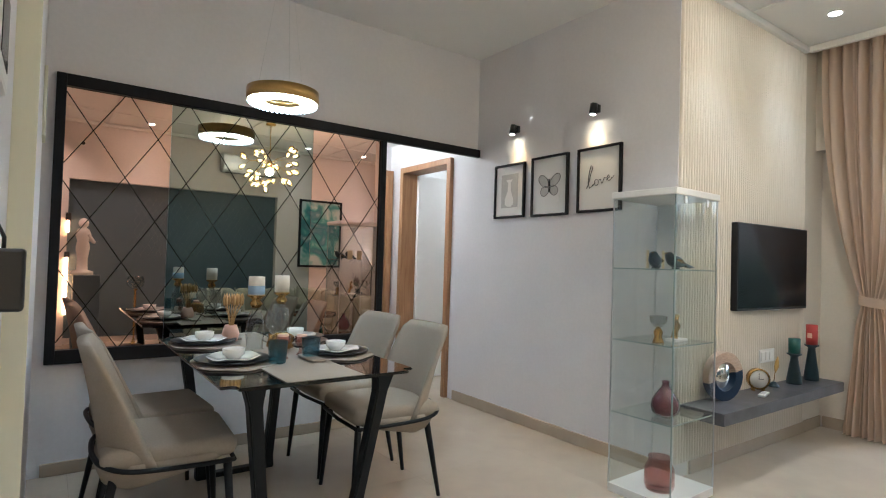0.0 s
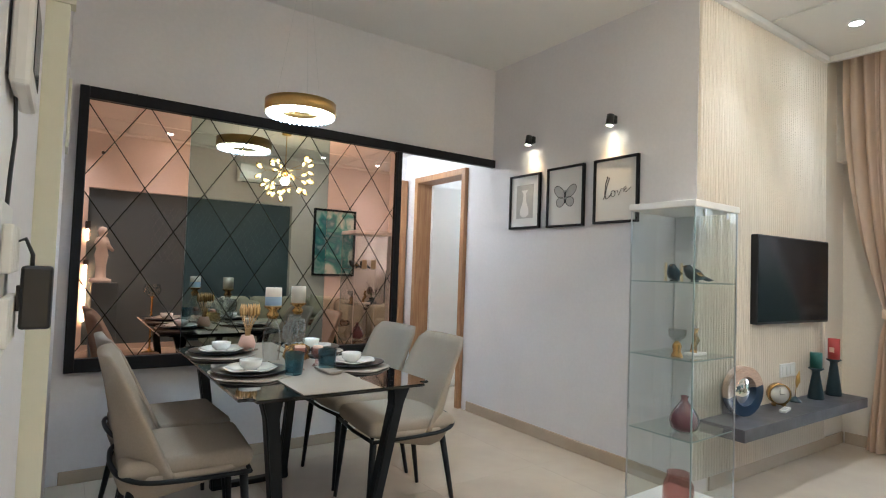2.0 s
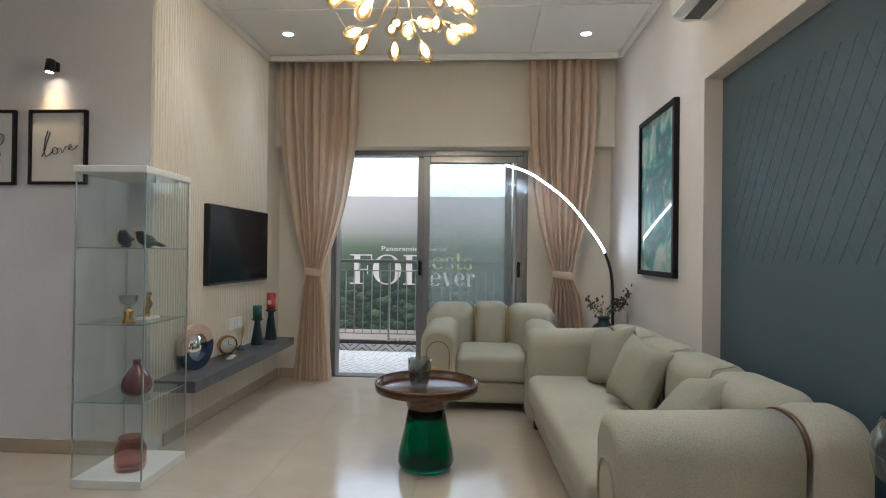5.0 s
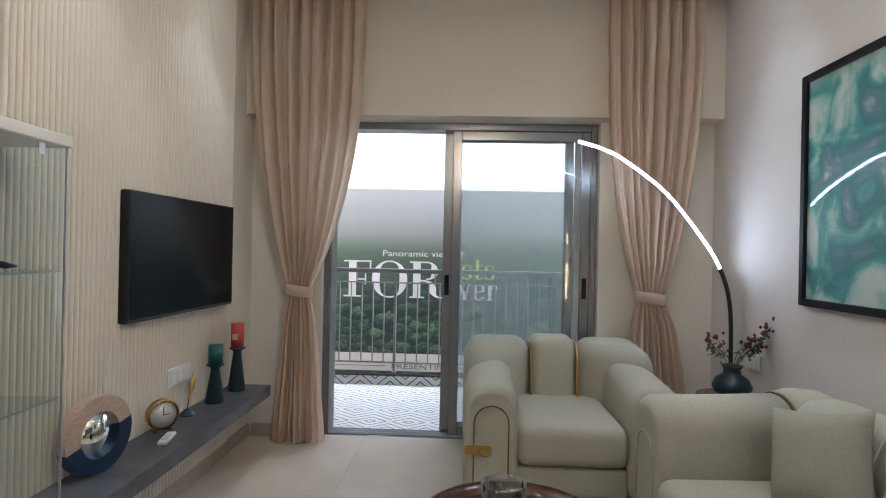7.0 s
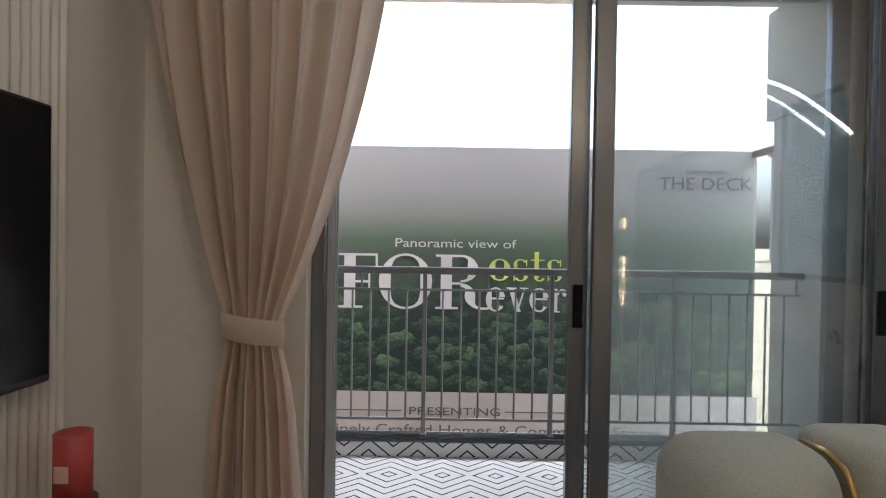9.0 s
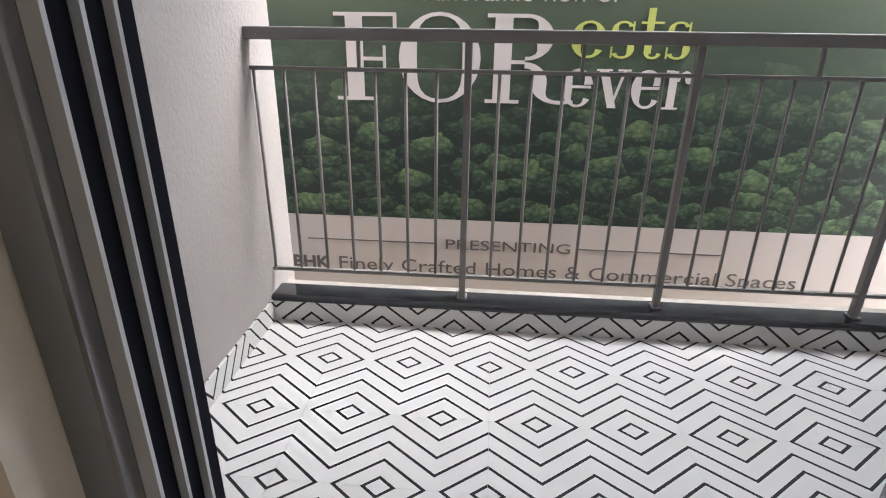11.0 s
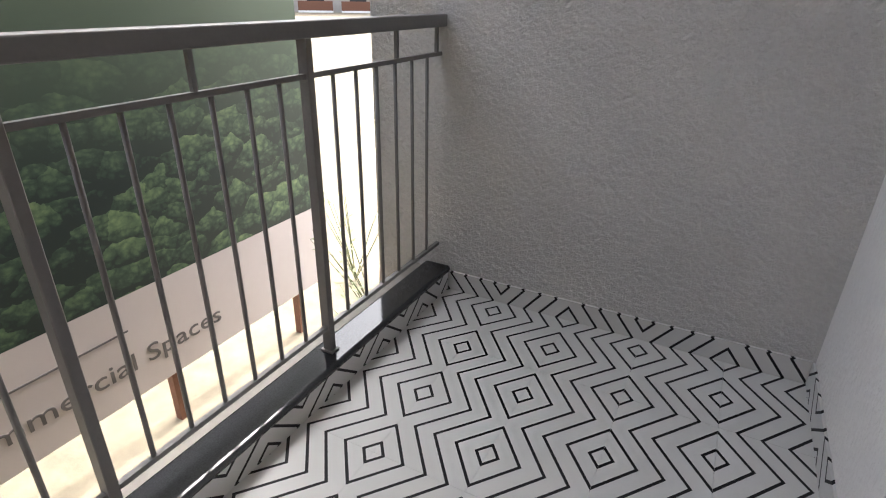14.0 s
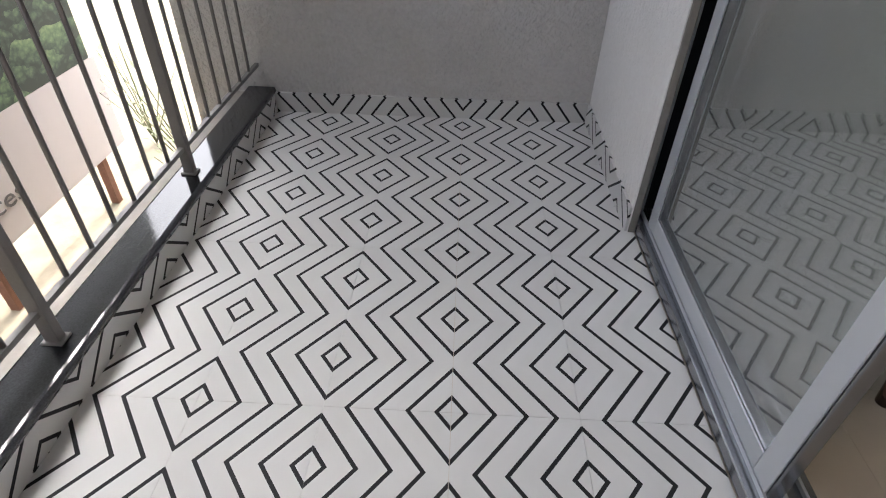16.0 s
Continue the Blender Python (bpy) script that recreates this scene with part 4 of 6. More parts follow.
# dining table
TX0, TX1, TY0, TY1, TZ = 2.89, 3.68, 4.32, 5.72, 0.75
tab = thing("dining_table", "black glass dining table on tapered black metal legs", "table", pose((TX0 + TX1) / 2, (TY0 + TY1) / 2, 0))
bm = boxes((-0.395, 0.395, -0.70, 0.70, TZ - 0.012, TZ))
bmesh.ops.bevel(bm, geom=[e for e in bm.edges if abs(e.verts[0].co.z - e.verts[1].co.z) > 0.005], offset=0.05, segments=5, affect="EDGES")
bmesh.ops.bevel(bm, geom=[e for e in bm.edges if abs(e.verts[0].co.z - e.verts[1].co.z) < 0.001 and len(e.link_faces) == 2 and abs(e.calc_face_angle()) > 1], offset=0.003, segments=2, affect="EDGES")
part("tabletop", bm, M_tableglass, tab)
part("apron", boxes((-0.30, 0.30, -0.62, 0.62, TZ - 0.034, TZ - 0.0125)), M_legs, tab)
for sy in (-1, 1):
    for sx in (-1, 1):
        bm = bmesh.new()
        rings = []
        for z, xo, w, t in ((TZ - 0.0125, 0.27, 0.085, 0.030), (0.66, 0.262, 0.052, 0.028), (0.30, 0.215, 0.047, 0.026), (0.06, 0.18, 0.055, 0.026), (0.0, 0.165, 0.09, 0.028)):
            yy = sy * (0.62 - 0.10 * (1 - z / TZ))
            rings.append([bm.verts.new((sx * xo + a * w / 2, yy + c * t, z)) for a, c in ((-1, -1), (1, -1), (1, 1), (-1, 1))])
        for a, c in zip(rings, rings[1:]):
            for k in range(4):
                bm.faces.new((a[k], a[(k + 1) % 4], c[(k + 1) % 4], c[k]))
        bm.faces.new(rings[0][::-1]), bm.faces.new(rings[-1])
        bmesh.ops.bevel(bm, geom=list(bm.edges), offset=0.006, segments=2, affect="EDGES")
        part("leg", bm, M_legs, tab)
    part("foot_bar", boxes((-0.2, 0.2, sy * 0.52 - 0.026, sy * 0.52 + 0.026, 0.0, 0.028), bevel=0.006), M_legs, tab)


def smooth_path3(p, k=4):
    """Points along a soft curve through the given ones."""
    out = []
    for i in range(len(p) - 1):
        a, b, c, d = (Vector(p[j]) for j in (max(i - 1, 0), i, i + 1, min(i + 2, len(p) - 1)))
        for j in range(k):
            t = j / k
            out.append(0.5 * (2 * b + (c - a) * t + (2 * a - 5 * b + 4 * c - d) * t * t + (3 * b - a - 3 * c + d) * t ** 3))
    return out + [Vector(p[-1])]


def dining_chair(at):
    ch = thing("dining_chair", "taupe upholstered dining chair with a black metal band and legs", "chair", at, "chairs round the dining table")
    # it faces +x; the seat is 0.46 m wide
    s = bmesh.new()
    soft(s, -0.22, 0.25, -0.238, 0.238, 0.415, 0.49, 0.034)
    for v in s.verts:
        if v.co.x > 0 and abs(v.co.y) > 0.1:
            v.co.y *= 1 - 0.10 * v.co.x / 0.245
        if v.co.z > 0.45:
            v.co.z += 0.012 * (1 - (v.co.y / 0.235) ** 2)
    part("seat", s, M_chair, ch, smooth=True)
    b = bmesh.new()
    n, mrow = 14, 12
    front, back = [], []
    for i in range(mrow + 1):
        q = i / mrow
        z = 0.41 + 0.46 * q
        half = (0.245 - 0.015 * q) * (1.0 if q < 0.86 else math.sqrt(max(0.0, 1 - ((q - 0.86) / 0.145) ** 2)) * 0.25 + 0.75)
        lean = -0.192 - 0.07 * q - 0.028 * q * q
        rf, rb = [], []
        for k in range(n + 1):
            y = -half + 2 * half * k / n
            wrap = 0.13 * (abs(y) / 0.245) ** 2.4 * (1.15 - 0.85 * q)
            th = 0.058 * (1 - 0.35 * q) * (1 - 0.55 * (abs(y) / max(half, 0.01)) ** 6)
            rf.append(b.verts.new((lean + wrap + th * 0.5, y, z)))
            rb.append(b.verts.new((lean + wrap - th * 0.5, y, z)))
        front.append(rf), back.append(rb)
    for i in range(mrow):
        for k in range(n):
            b.faces.new((front[i][k], front[i][k + 1], front[i + 1][k + 1], front[i + 1][k]))
            b.faces.new((back[i][k + 1], back[i][k], back[i + 1][k], back[i + 1][k + 1]))
        b.faces.new((front[i][0], front[i + 1][0], back[i + 1][0], back[i][0]))
        b.faces.new((front[i][n], back[i][n], back[i + 1][n], front[i + 1][n]))
    for k in range(n):
        b.faces.new((front[mrow][k], front[mrow][k + 1], back[mrow][k + 1], back[mrow][k]))
        b.faces.new((front[0][k + 1], front[0][k], back[0][k], back[0][k + 1]))
    part("backrest", b, M_chair, ch, smooth=True)
    # upholstered tub under the seat, drawn in towards the floor
    u = bmesh.new()
    tub = []
    for z, x0, x1, hw in ((0.322, -0.13, 0.13, 0.13), (0.326, -0.17, 0.175, 0.165), (0.355, -0.215, 0.215, 0.205), (0.40, -0.232, 0.236, 0.234), (0.44, -0.238, 0.238, 0.240)):
        tub.append([u.verts.new(((x0 + x1) / 2 + (x1 - x0) / 2 * math.copysign(abs(math.cos(a)) ** 0.55, math.cos(a)), hw * math.copysign(abs(math.sin(a)) ** 0.55, math.sin(a)), z)) for a in (2 * math.pi * (k + 0.5) / 32 for k in range(32))])
    for ring in tub[:4]:
        for v in ring:
            v.co.z += (0.425 - v.co.z) * 0.75 * min(1.0, max(0.0, (v.co.x + 0.12) / 0.36))
    for p, q in zip(tub, tub[1:]):
        for k in range(32):
            u.faces.new((p[k], p[(k + 1) % 32], q[(k + 1) % 32], q[k]))
    u.faces.new(tub[0][::-1]), u.faces.new(tub[-1])
    part("underside", u, M_chair, ch, smooth=True)
    pts = smooth_path3([(0.235, -0.225, 0.405), (0.05, -0.246, 0.412), (-0.12, -0.256, 0.425), (-0.205, -0.222, 0.445), (-0.240, -0.12, 0.458), (-0.248, 0.0, 0.461), (-0.240, 0.12, 0.458), (-0.205, 0.222, 0.445), (-0.12, 0.256, 0.425), (0.05, 0.246, 0.412), (0.235, 0.225, 0.405)])
    part("band", tube(bmesh.new(), pts, 0.0095, 8), M_legs, ch, "black metal band round the back")
    part("front_rail", tube(bmesh.new(), [(0.235, -0.225, 0.405), (0.244, 0, 0.403), (0.235, 0.225, 0.405)], 0.009, 8), M_legs, ch)
    for lx, ly, fx, fy in ((0.215, -0.19, 0.245, -0.215), (0.215, 0.19, 0.245, 0.215), (-0.17, -0.17, -0.24, -0.20), (-0.17, 0.17, -0.24, 0.20)):
        part("leg", tube(bmesh.new(), [(lx, ly, 0.40), ((lx + fx) / 2, (ly + fy) / 2, 0.2), (fx, fy, 0.0)], [0.017, 0.014, 0.010], 10), M_legs, ch)
    return ch


chair = dining_chair(pose(2.80, 4.86, 0, 0, 0, -4))
copy_thing(chair, pose(2.81, 5.34, 0, 0, 0, 3))
copy_thing(chair, pose(3.85, 4.91, 0, 0, 0, 176))
copy_thing(chair, pose(3.88, 5.44, 0, 0, 0, 182))

# table setting
run = bmesh.new()
box(run, 3.11, 3.425, 4.323, 5.715, TZ + 0.0005, TZ + 0.003)
solid("table_runner", run, M_linen, "taupe linen runner along the dining table", "runner")


def setting(cx, cy, turn, first=False):
    bm = bmesh.new()
    pts = [(0.205 * (1 + 0.05 * math.cos(6 * a)) * math.cos(a), 0.165 * (1 + 0.05 * math.cos(6 * a)) * math.sin(a)) for a in (2 * math.pi * k / 36 for k in range(36))]
    lo_ = [bm.verts.new((p[0], p[1], 0)) for p in pts]
    hi_ = [bm.verts.new((p[0], p[1], 0.003)) for p in pts]
    bm.faces.new(lo_[::-1]), bm.faces.new(hi_)
    for k in range(36):
        bm.faces.new((lo_[k], lo_[(k + 1) % 36], hi_[(k + 1) % 36], hi_[k]))
    a = solid("placemat", bm, M_linen, "taupe woven placemat on the dining table", "placemat", "place settings")
    b = solid("charger_plate", lathe(bmesh.new(), [(0, 0.0), (0.10, 0.0), (0.155, 0.014), (0.158, 0.018), (0.15, 0.018), (0.10, 0.006), (0, 0.006)], n=40), M_charger, "round black charger plate", "plate", "place settings")
    c = solid("dinner_plate", lathe(bmesh.new(), [(0, 0.0), (0.07, 0.0), (0.115, 0.012), (0.128, 0.018), (0.124, 0.020), (0.075, 0.006), (0, 0.006)], n=40), M_china, "white dinner plate with an uneven rim", "plate", "place settings")
    for v in c.data.vertices:
        a2 = math.atan2(v.co.y, v.co.x)
        v.co.z += 0.004 * math.sin(5 * a2) * (math.hypot(v.co.x, v.co.y) / 0.128) ** 3
    for v in c.data.vertices:
        v.co.x *= 0.88
        v.co.y *= 0.88
    d = solid("bowl", lathe(bmesh.new(), [(0, 0.0), (0.026, 0.0), (0.029, 0.006), (0.044, 0.018), (0.047, 0.044), (0.0445, 0.044), (0.041, 0.020), (0.022, 0.009), (0, 0.008)], n=36), M_china, "small white china bowl on the plate", "bowl", "place settings")
    e = solid("napkin", boxes((0.03, 0.20, -0.20, -0.135, 0.0, 0.012), bevel=0.005), M_linen, "folded taupe linen napkin beside the plate", "napkin", "place settings")
    base = Matrix.Translation((cx, cy, TZ + 0.0032)) @ Matrix.Rotation(radians(turn), 4, "Z")
    for o, z in ((a, 0), (b, 0.0032), (c, 0.0095), (d, 0.0160), (e, 0.0032)):
        o.matrix_basis = base @ Matrix.Translation((0, 0, z))


setting(3.05, 4.80, 90)
setting(3.06, 5.38, 90)
setting(3.53, 4.82, -90)
setting(3.535, 5.36, -90)


def tumbler(cx, cy):
    solid("tumbler", lathe(bmesh.new(), [(0, 0), (0.033, 0), (0.036, 0.004), (0.042, 0.095), (0.039, 0.095), (0.033, 0.012), (0, 0.010)], cx, cy, TZ + 0.0035, 32), M_blueglass, "smoky blue glass tumbler on the runner", "glass", "tumblers")


tumbler(3.205, 4.70)
tumbler(3.37, 4.735)


def wine_glass(cx, cy, k=1.0):
    solid("wine_glass", lathe(bmesh.new(), [(0, 0), (0.036, 0.001), (0.034, 0.004), (0.005, 0.008), (0.004, 0.085), (0.012, 0.095), (0.036, 0.125), (0.040, 0.155), (0.034, 0.20), (0.0325, 0.20), (0.038, 0.155), (0.034, 0.127), (0.008, 0.10), (0, 0.098)], cx, cy, TZ + 0.0035, 28), M_crystal, "clear crystal wine glass", "wine glass", "wine glasses")


wine_glass(3.36, 5.10), wine_glass(3.41, 5.30), wine_glass(3.27, 4.95)


def candle_stand(cx, cy, h, wax):
    th = thing("candle_holder", "glass and brass candle holder with a pillar candle", "candle holder", pose(cx, cy, TZ + 0.0032))
    part("glass_stem", lathe(bmesh.new(), [(0, 0), (0.045, 0), (0.05, 0.008), (0.036, 0.02), (0.044, 0.09), (0.040, 0.15), (0.018, h - 0.06), (0, h - 0.06)], n=28), M_crystal, th)
    part("brass_neck", lathe(bmesh.new(), [(0, h - 0.0599), (0.02, h - 0.0599), (0.03, h - 0.04), (0.016, h - 0.022), (0.042, h - 0.004), (0.042, h), (0, h)], n=28), M_brass, th)
    part("candle", lathe(bmesh.new(), [(0, h + 0.0005), (0.037, h + 0.0005), (0.038, h + 0.05), (0.037, h + 0.088), (0.028, h + 0.085), (0, h + 0.083)], n=28), M_wax, th, "ivory pillar candle")
    if wax:
        part("candle_band", lathe(bmesh.new(), [(0.0384, h + 0.004), (0.0386, h + 0.045), (0.0379, h + 0.045)], n=28), M_waxblue, th, "pale blue lower half of the candle")
    part("wick", tube(bmesh.new(), [(0, 0, h + 0.083), (0.001, 0, h + 0.098)], 0.0012, 6), M_ink, th)


candle_stand(3.205, 5.02, 0.27, True)
candle_stand(3.40, 5.22, 0.27, False)


def votive(cx, cy, h):
    th = thing("votive_holder", "small rose glass holder with a blush candle", "candle holder", pose(cx, cy, TZ + 0.0032), "votives")
    part("cup", lathe(bmesh.new(), [(0, 0), (0.026, 0), (0.012, 0.015), (0.012, h - 0.05), (0.03, h - 0.03), (0.032, h), (0.029, h), (0.026, h - 0.027), (0, h - 0.03)], n=24), M_rose, th)
    part("candle", lathe(bmesh.new(), [(0, h - 0.026), (0.0235, h - 0.026), (0.0235, h + 0.008), (0, h + 0.006)], n=20), M_waxpink, th)


votive(3.265, 4.80, 0.10), votive(3.375, 4.86, 0.085)
knot = bmesh.new()
for k in range(5):
    a = k * 0.9
    tube(knot, [(0.05 * math.cos(a + q) * (1 + 0.2 * math.sin(3 * q)), 0.05 * math.sin(a + q), 0.042 + 0.028 * math.sin(2 * q + k)) for q in (2 * math.pi * j / 16 for j in range(17))], 0.010, 8, False)
for v in knot.verts:
    v.co += Vector((3.33, 5.02, TZ + 0.0055))
solid("gold_knot_ornament", knot, M_brass, "polished gold knot ornament on the runner", "ornament")
wheat = thing("dried_wheat_bunch", "bunch of dried wheat in a blush pot", "dried flowers", pose(3.20, 5.42, TZ + 0.0032))
part("pot", lathe(bmesh.new(), [(0, 0), (0.035, 0), (0.045, 0.04), (0.03, 0.085), (0.027, 0.085), (0.04, 0.04), (0, 0.01)], n=24), M_waxpink, wheat)
rnd = random.Random(5)
for k in range(16):
    a, l = rnd.uniform(0, 6.28), rnd.uniform(0.02, 0.06)
    bm = tube(bmesh.new(), [(0, 0, 0.02), (l * 0.4 * math.cos(a), l * 0.4 * math.sin(a), 0.13), (l * math.cos(a), l * math.sin(a), 0.20)], 0.0015, 5)
    lathe(bm, [(0, 0.185), (0.007, 0.20), (0.008, 0.225), (0, 0.255)], l * math.cos(a), l * math.sin(a), 0, 8)
    part("stalk", bm, M_dry, wheat)

# pendant ring
pen = thing("pendant_light", "gold ring pendant light with a crystal LED underside", "pendant light", pose(3.425, 5.385, 0.115))
part("outer_ring", ring_bm(0.189, 0.195, 1.952, 2.020), M_gold, pen)
part("inner_ring", ring_bm(0.100, 0.104, 1.958, 2.016), M_gold, pen)
part("ring_top", ring_bm(0.104, 0.189, 2.006, 2.012), M_gold, pen)
bm = bmesh.new()
for k in range(40):
    a = 2 * math.pi * k / 40
    for r in (0.114, 0.135, 0.157, 0.179):
        lathe(bm, [(0, -0.009), (0.008, -0.003), (0.009, 0.003), (0, 0.009)], r * math.cos(a), r * math.sin(a), 1.946, 6)
part("crystal_ring", bm, M_ringled, pen, "glowing crystal underside")
part("diffuser", ring_bm(0.105, 0.188, 1.960, 1.966), M_ringlamp, pen, "bright white LED ring")
for k in range(3):
    a = 2 * math.pi * k / 3 + 0.4
    part("wire", tube(bmesh.new(), [(0.15 * math.cos(a), 0.15 * math.sin(a), 2.012), (0.02 * math.cos(a), 0.02 * math.sin(a), 2.805)], 0.0006, 5), M_silver, pen)
part("canopy", lathe(bmesh.new(), [(0, 2.829), (0.06, 2.829), (0.06, 2.805), (0, 2.803)], n=28), M_gold, pen)


def wall_spot(y, tilt):
    th = thing("wall_spotlight", "small black wall spotlight above the framed prints", "wall light", pose(5.336, y, 2.245), "wall spotlights")
    part("mount", boxes((-0.03, -0.0005, -0.022, 0.022, -0.015, 0.04), bevel=0.006), M_blackplastic, th)
    h = part("head", lathe(bmesh.new(), [(0.012, 0.045), (0.024, 0.04), (0.026, -0.035), (0.022, -0.036), (0.020, -0.03), (0, -0.028)], n=24), M_blackplastic, th, at=pose(-0.055, tilt * 0.3, 0.0, 0, 8, 0))
    part("lamp_face", lathe(bmesh.new(), [(0, -0.0315), (0.019, -0.0315), (0.019, -0.030), (0, -0.030)], n=20), M_spotface, h)


wall_spot(5.50, 0.01), wall_spot(4.735, -0.01)


def picture(y0, y1, z0, z1, kind, label):
    th = thing("framed_print", label, "picture", pose(5.3355, (y0 + y1) / 2, (z0 + z1) / 2), "framed prints on the wall")
    w, h, t = (y1 - y0) / 2, (z1 - z0) / 2, 0.016
    for d in ((-0.026, -0.0005, -w, -w + t, -h, h), (-0.026, -0.0005, w - t, w, -h, h), (-0.026, -0.0005, -w + t, w - t, -h, -h + t), (-0.026, -0.0005, -w + t, w - t, h - t, h)):
        part("frame_bar", boxes(d, bevel=0.002, seg=1), M_black, th)
    part("mat_board", boxes((-0.012, -0.001, -w + t, w - t, -h + t, h - t)), M_paper, th)
    if kind != "word":
        part("print", boxes((-0.014, -0.0122, -w * 0.55, w * 0.55, -h * 0.62, h * 0.62)), M_greyprint if kind == "vase" else M_paper, th)
    if kind == "vase":
        bm = bmesh.new()
        pts = [(0.02, -0.58), (0.05, -0.5), (0.05, -0.3), (0.02, 0.0), (0.015, 0.3), (0.04, 0.42)]
        vs = [bm.verts.new((-0.0145, a * 1.0, c * h)) for a, c in pts] + [bm.verts.new((-0.0145, -a * 0.9, c * h)) for a, c in reversed(pts)]
        bm.faces.new(vs)
        part("figure", bm, M_paper, th)
    if kind == "butterfly":
        for sy in (-1, 1):
            for cy, cz, ry, rz, rot in ((0.055, 0.035, 0.062, 0.036, 0.7), (0.045, -0.038, 0.042, 0.036, -0.5)):
                bm = bmesh.new()
                vs = []
                for k in range(22):
                    a = 2 * math.pi * k / 22
                    p, q = ry * math.cos(a), rz * math.sin(a) * (1 + 0.2 * math.cos(a))
                    vs.append(bm.verts.new((-0.0146, sy * (cy + p * math.cos(rot) - q * math.sin(rot)), cz + p * math.sin(rot) + q * math.cos(rot))))
                bm.faces.new(vs)
                part("wing", bm, M_greyprint, th)
                bm = tube(bmesh.new(), [v.to_tuple() for v in [Vector((-0.0148, sy * (cy + 0.95 * ry * math.cos(2 * math.pi * k / 22) * math.cos(rot) - 0.95 * rz * math.sin(2 * math.pi * k / 22) * math.sin(rot)), cz + 0.95 * ry * math.cos(2 * math.pi * k / 22) * math.sin(rot) + 0.95 * rz * math.sin(2 * math.pi * k / 22) * math.cos(rot))) for k in range(23)]], 0.0018, 5, False)
                part("wing_edge", bm, M_ink, th)
        part("body", tube(bmesh.new(), [(-0.0148, 0, -0.05), (-0.0148, 0, 0.045)], 0.004, 6), M_ink, th)
    if kind == "word":
        def stroke(pts, r=0.0022):
            part("stroke", tube(bmesh.new(), [(-0.0135, -p[0], p[1]) for p in pts], r, 5), M_ink, th)
        stroke([(-0.10, -0.055), (-0.085, -0.03), (-0.07, 0.03), (-0.05, 0.085), (-0.065, 0.095), (-0.08, 0.05), (-0.088, -0.02), (-0.075, -0.055), (-0.05, -0.04), (-0.03, -0.02)], 0.003)
        stroke([(-0.02 + 0.017 * math.cos(a), -0.022 + 0.02 * math.sin(a)) for a in (0.5 + 2 * math.pi * k / 14 for k in range(15))])
        stroke([(-0.005, -0.008), (0.015, -0.005), (0.025, -0.035), (0.045, 0.005), (0.06, 0.0)])
        stroke([(0.06, -0.015), (0.085, 0.005), (0.078, 0.018), (0.066, 0.008), (0.066, -0.012), (0.082, -0.02), (0.12, 0.01)])


picture(5.40, 5.74, 1.57, 1.995, "vase", "black framed grey print of a slender vase")
picture(4.97, 5.325, 1.565, 2.005, "butterfly", "black framed print of a butterfly")
picture(4.53, 4.885, 1.57, 2.005, "word", "black framed print of the handwritten word love")

# corridor doors
def door_lining(name, y0, y1, z1, label):
    th = tagged(thing(name, label, "door"), kind="structure")
    part("jamb", boxes((5.30, 5.50, y0 - 0.0, y0 + 0.055, 0, z1), bevel=0.003, seg=1), M_doorwood, th)
    part("jamb", boxes((5.30, 5.50, y1 - 0.055, y1, 0, z1), bevel=0.003, seg=1), M_doorwood, th)
    part("head", boxes((5.30, 5.50, y0 + 0.055, y1 - 0.055, z1 - 0.055, z1), bevel=0.003, seg=1), M_doorwood, th)
    return th


d1 = door_lining("door_1", 6.335, 7.195, 2.155, "open doorway lined in light brown wood with a white door")
part("door_leaf", boxes((5.47, 6.26, 7.10, 7.135, 0.01, 2.09), bevel=0.003, seg=1), M_white, d1, "white laminate door leaf standing open")
d2 = tagged(thing("door_2", "brown wooden door at the corridor end", "door"), kind="structure")
part("door_leaf", boxes((4.45, 5.25, 7.40, 7.44, 0.01, 2.08), bevel=0.003, seg=1), M_doorwood, d2)
part("jamb", boxes((5.25, 5.32, 7.36, 7.449, 0, 2.15), bevel=0.003, seg=1), M_doorwood, d2)
part("jamb", boxes((4.38, 4.45, 7.36, 7.449, 0, 2.15), bevel=0.003, seg=1), M_doorwood, d2)
part("head", boxes((4.45, 5.25, 7.36, 7.449, 2.085, 2.15), bevel=0.003, seg=1), M_doorwood, d2)

# entrance wall fittings
EX = 2.285
sw = thing("switch_plate", "white modular switch plate with two rows of rockers", "switch", pose(EX, 3.46, 1.18))
part("plate", boxes((0.0005, 0.012, -0.10, 0.10, -0.122, 0.122), bevel=0.004), M_plastic, sw)
for r in (-0.055, 0.052):
    for k in range(5):
        part("rocker", boxes((0.0125, 0.026, -0.080 + 0.032 * k, -0.051 + 0.032 * k, r - 0.036, r + 0.036), bevel=0.003), M_plastic, sw)
ad = thing("power_adapter", "black plug-in power adapter in the switch plate", "adapter", pose(EX, 3.50, 1.155))
part("body", boxes((0.032, 0.074, -0.03, 0.03, -0.048, 0.052), bevel=0.005), M_blackplastic, ad)
part("plug", boxes((0.0265, 0.0318, -0.012, 0.012, -0.02, 0.02)), M_blackplastic, ad)
part("cable", tube(bmesh.new(), [(0.045, 0.0, 0.045), (0.045, 0.0, 0.07), (0.035, -0.01, 0.095), (0.015, -0.015, 0.085), (0.008, -0.015, 0.12), (0.008, 0.02, 0.2), (0.008, 0.07, 0.27), (0.008, 0.02, 0.34), (0.008, 0.0, 0.40)], 0.0032, 7), M_blackplastic, ad, "black cable running up the wall")
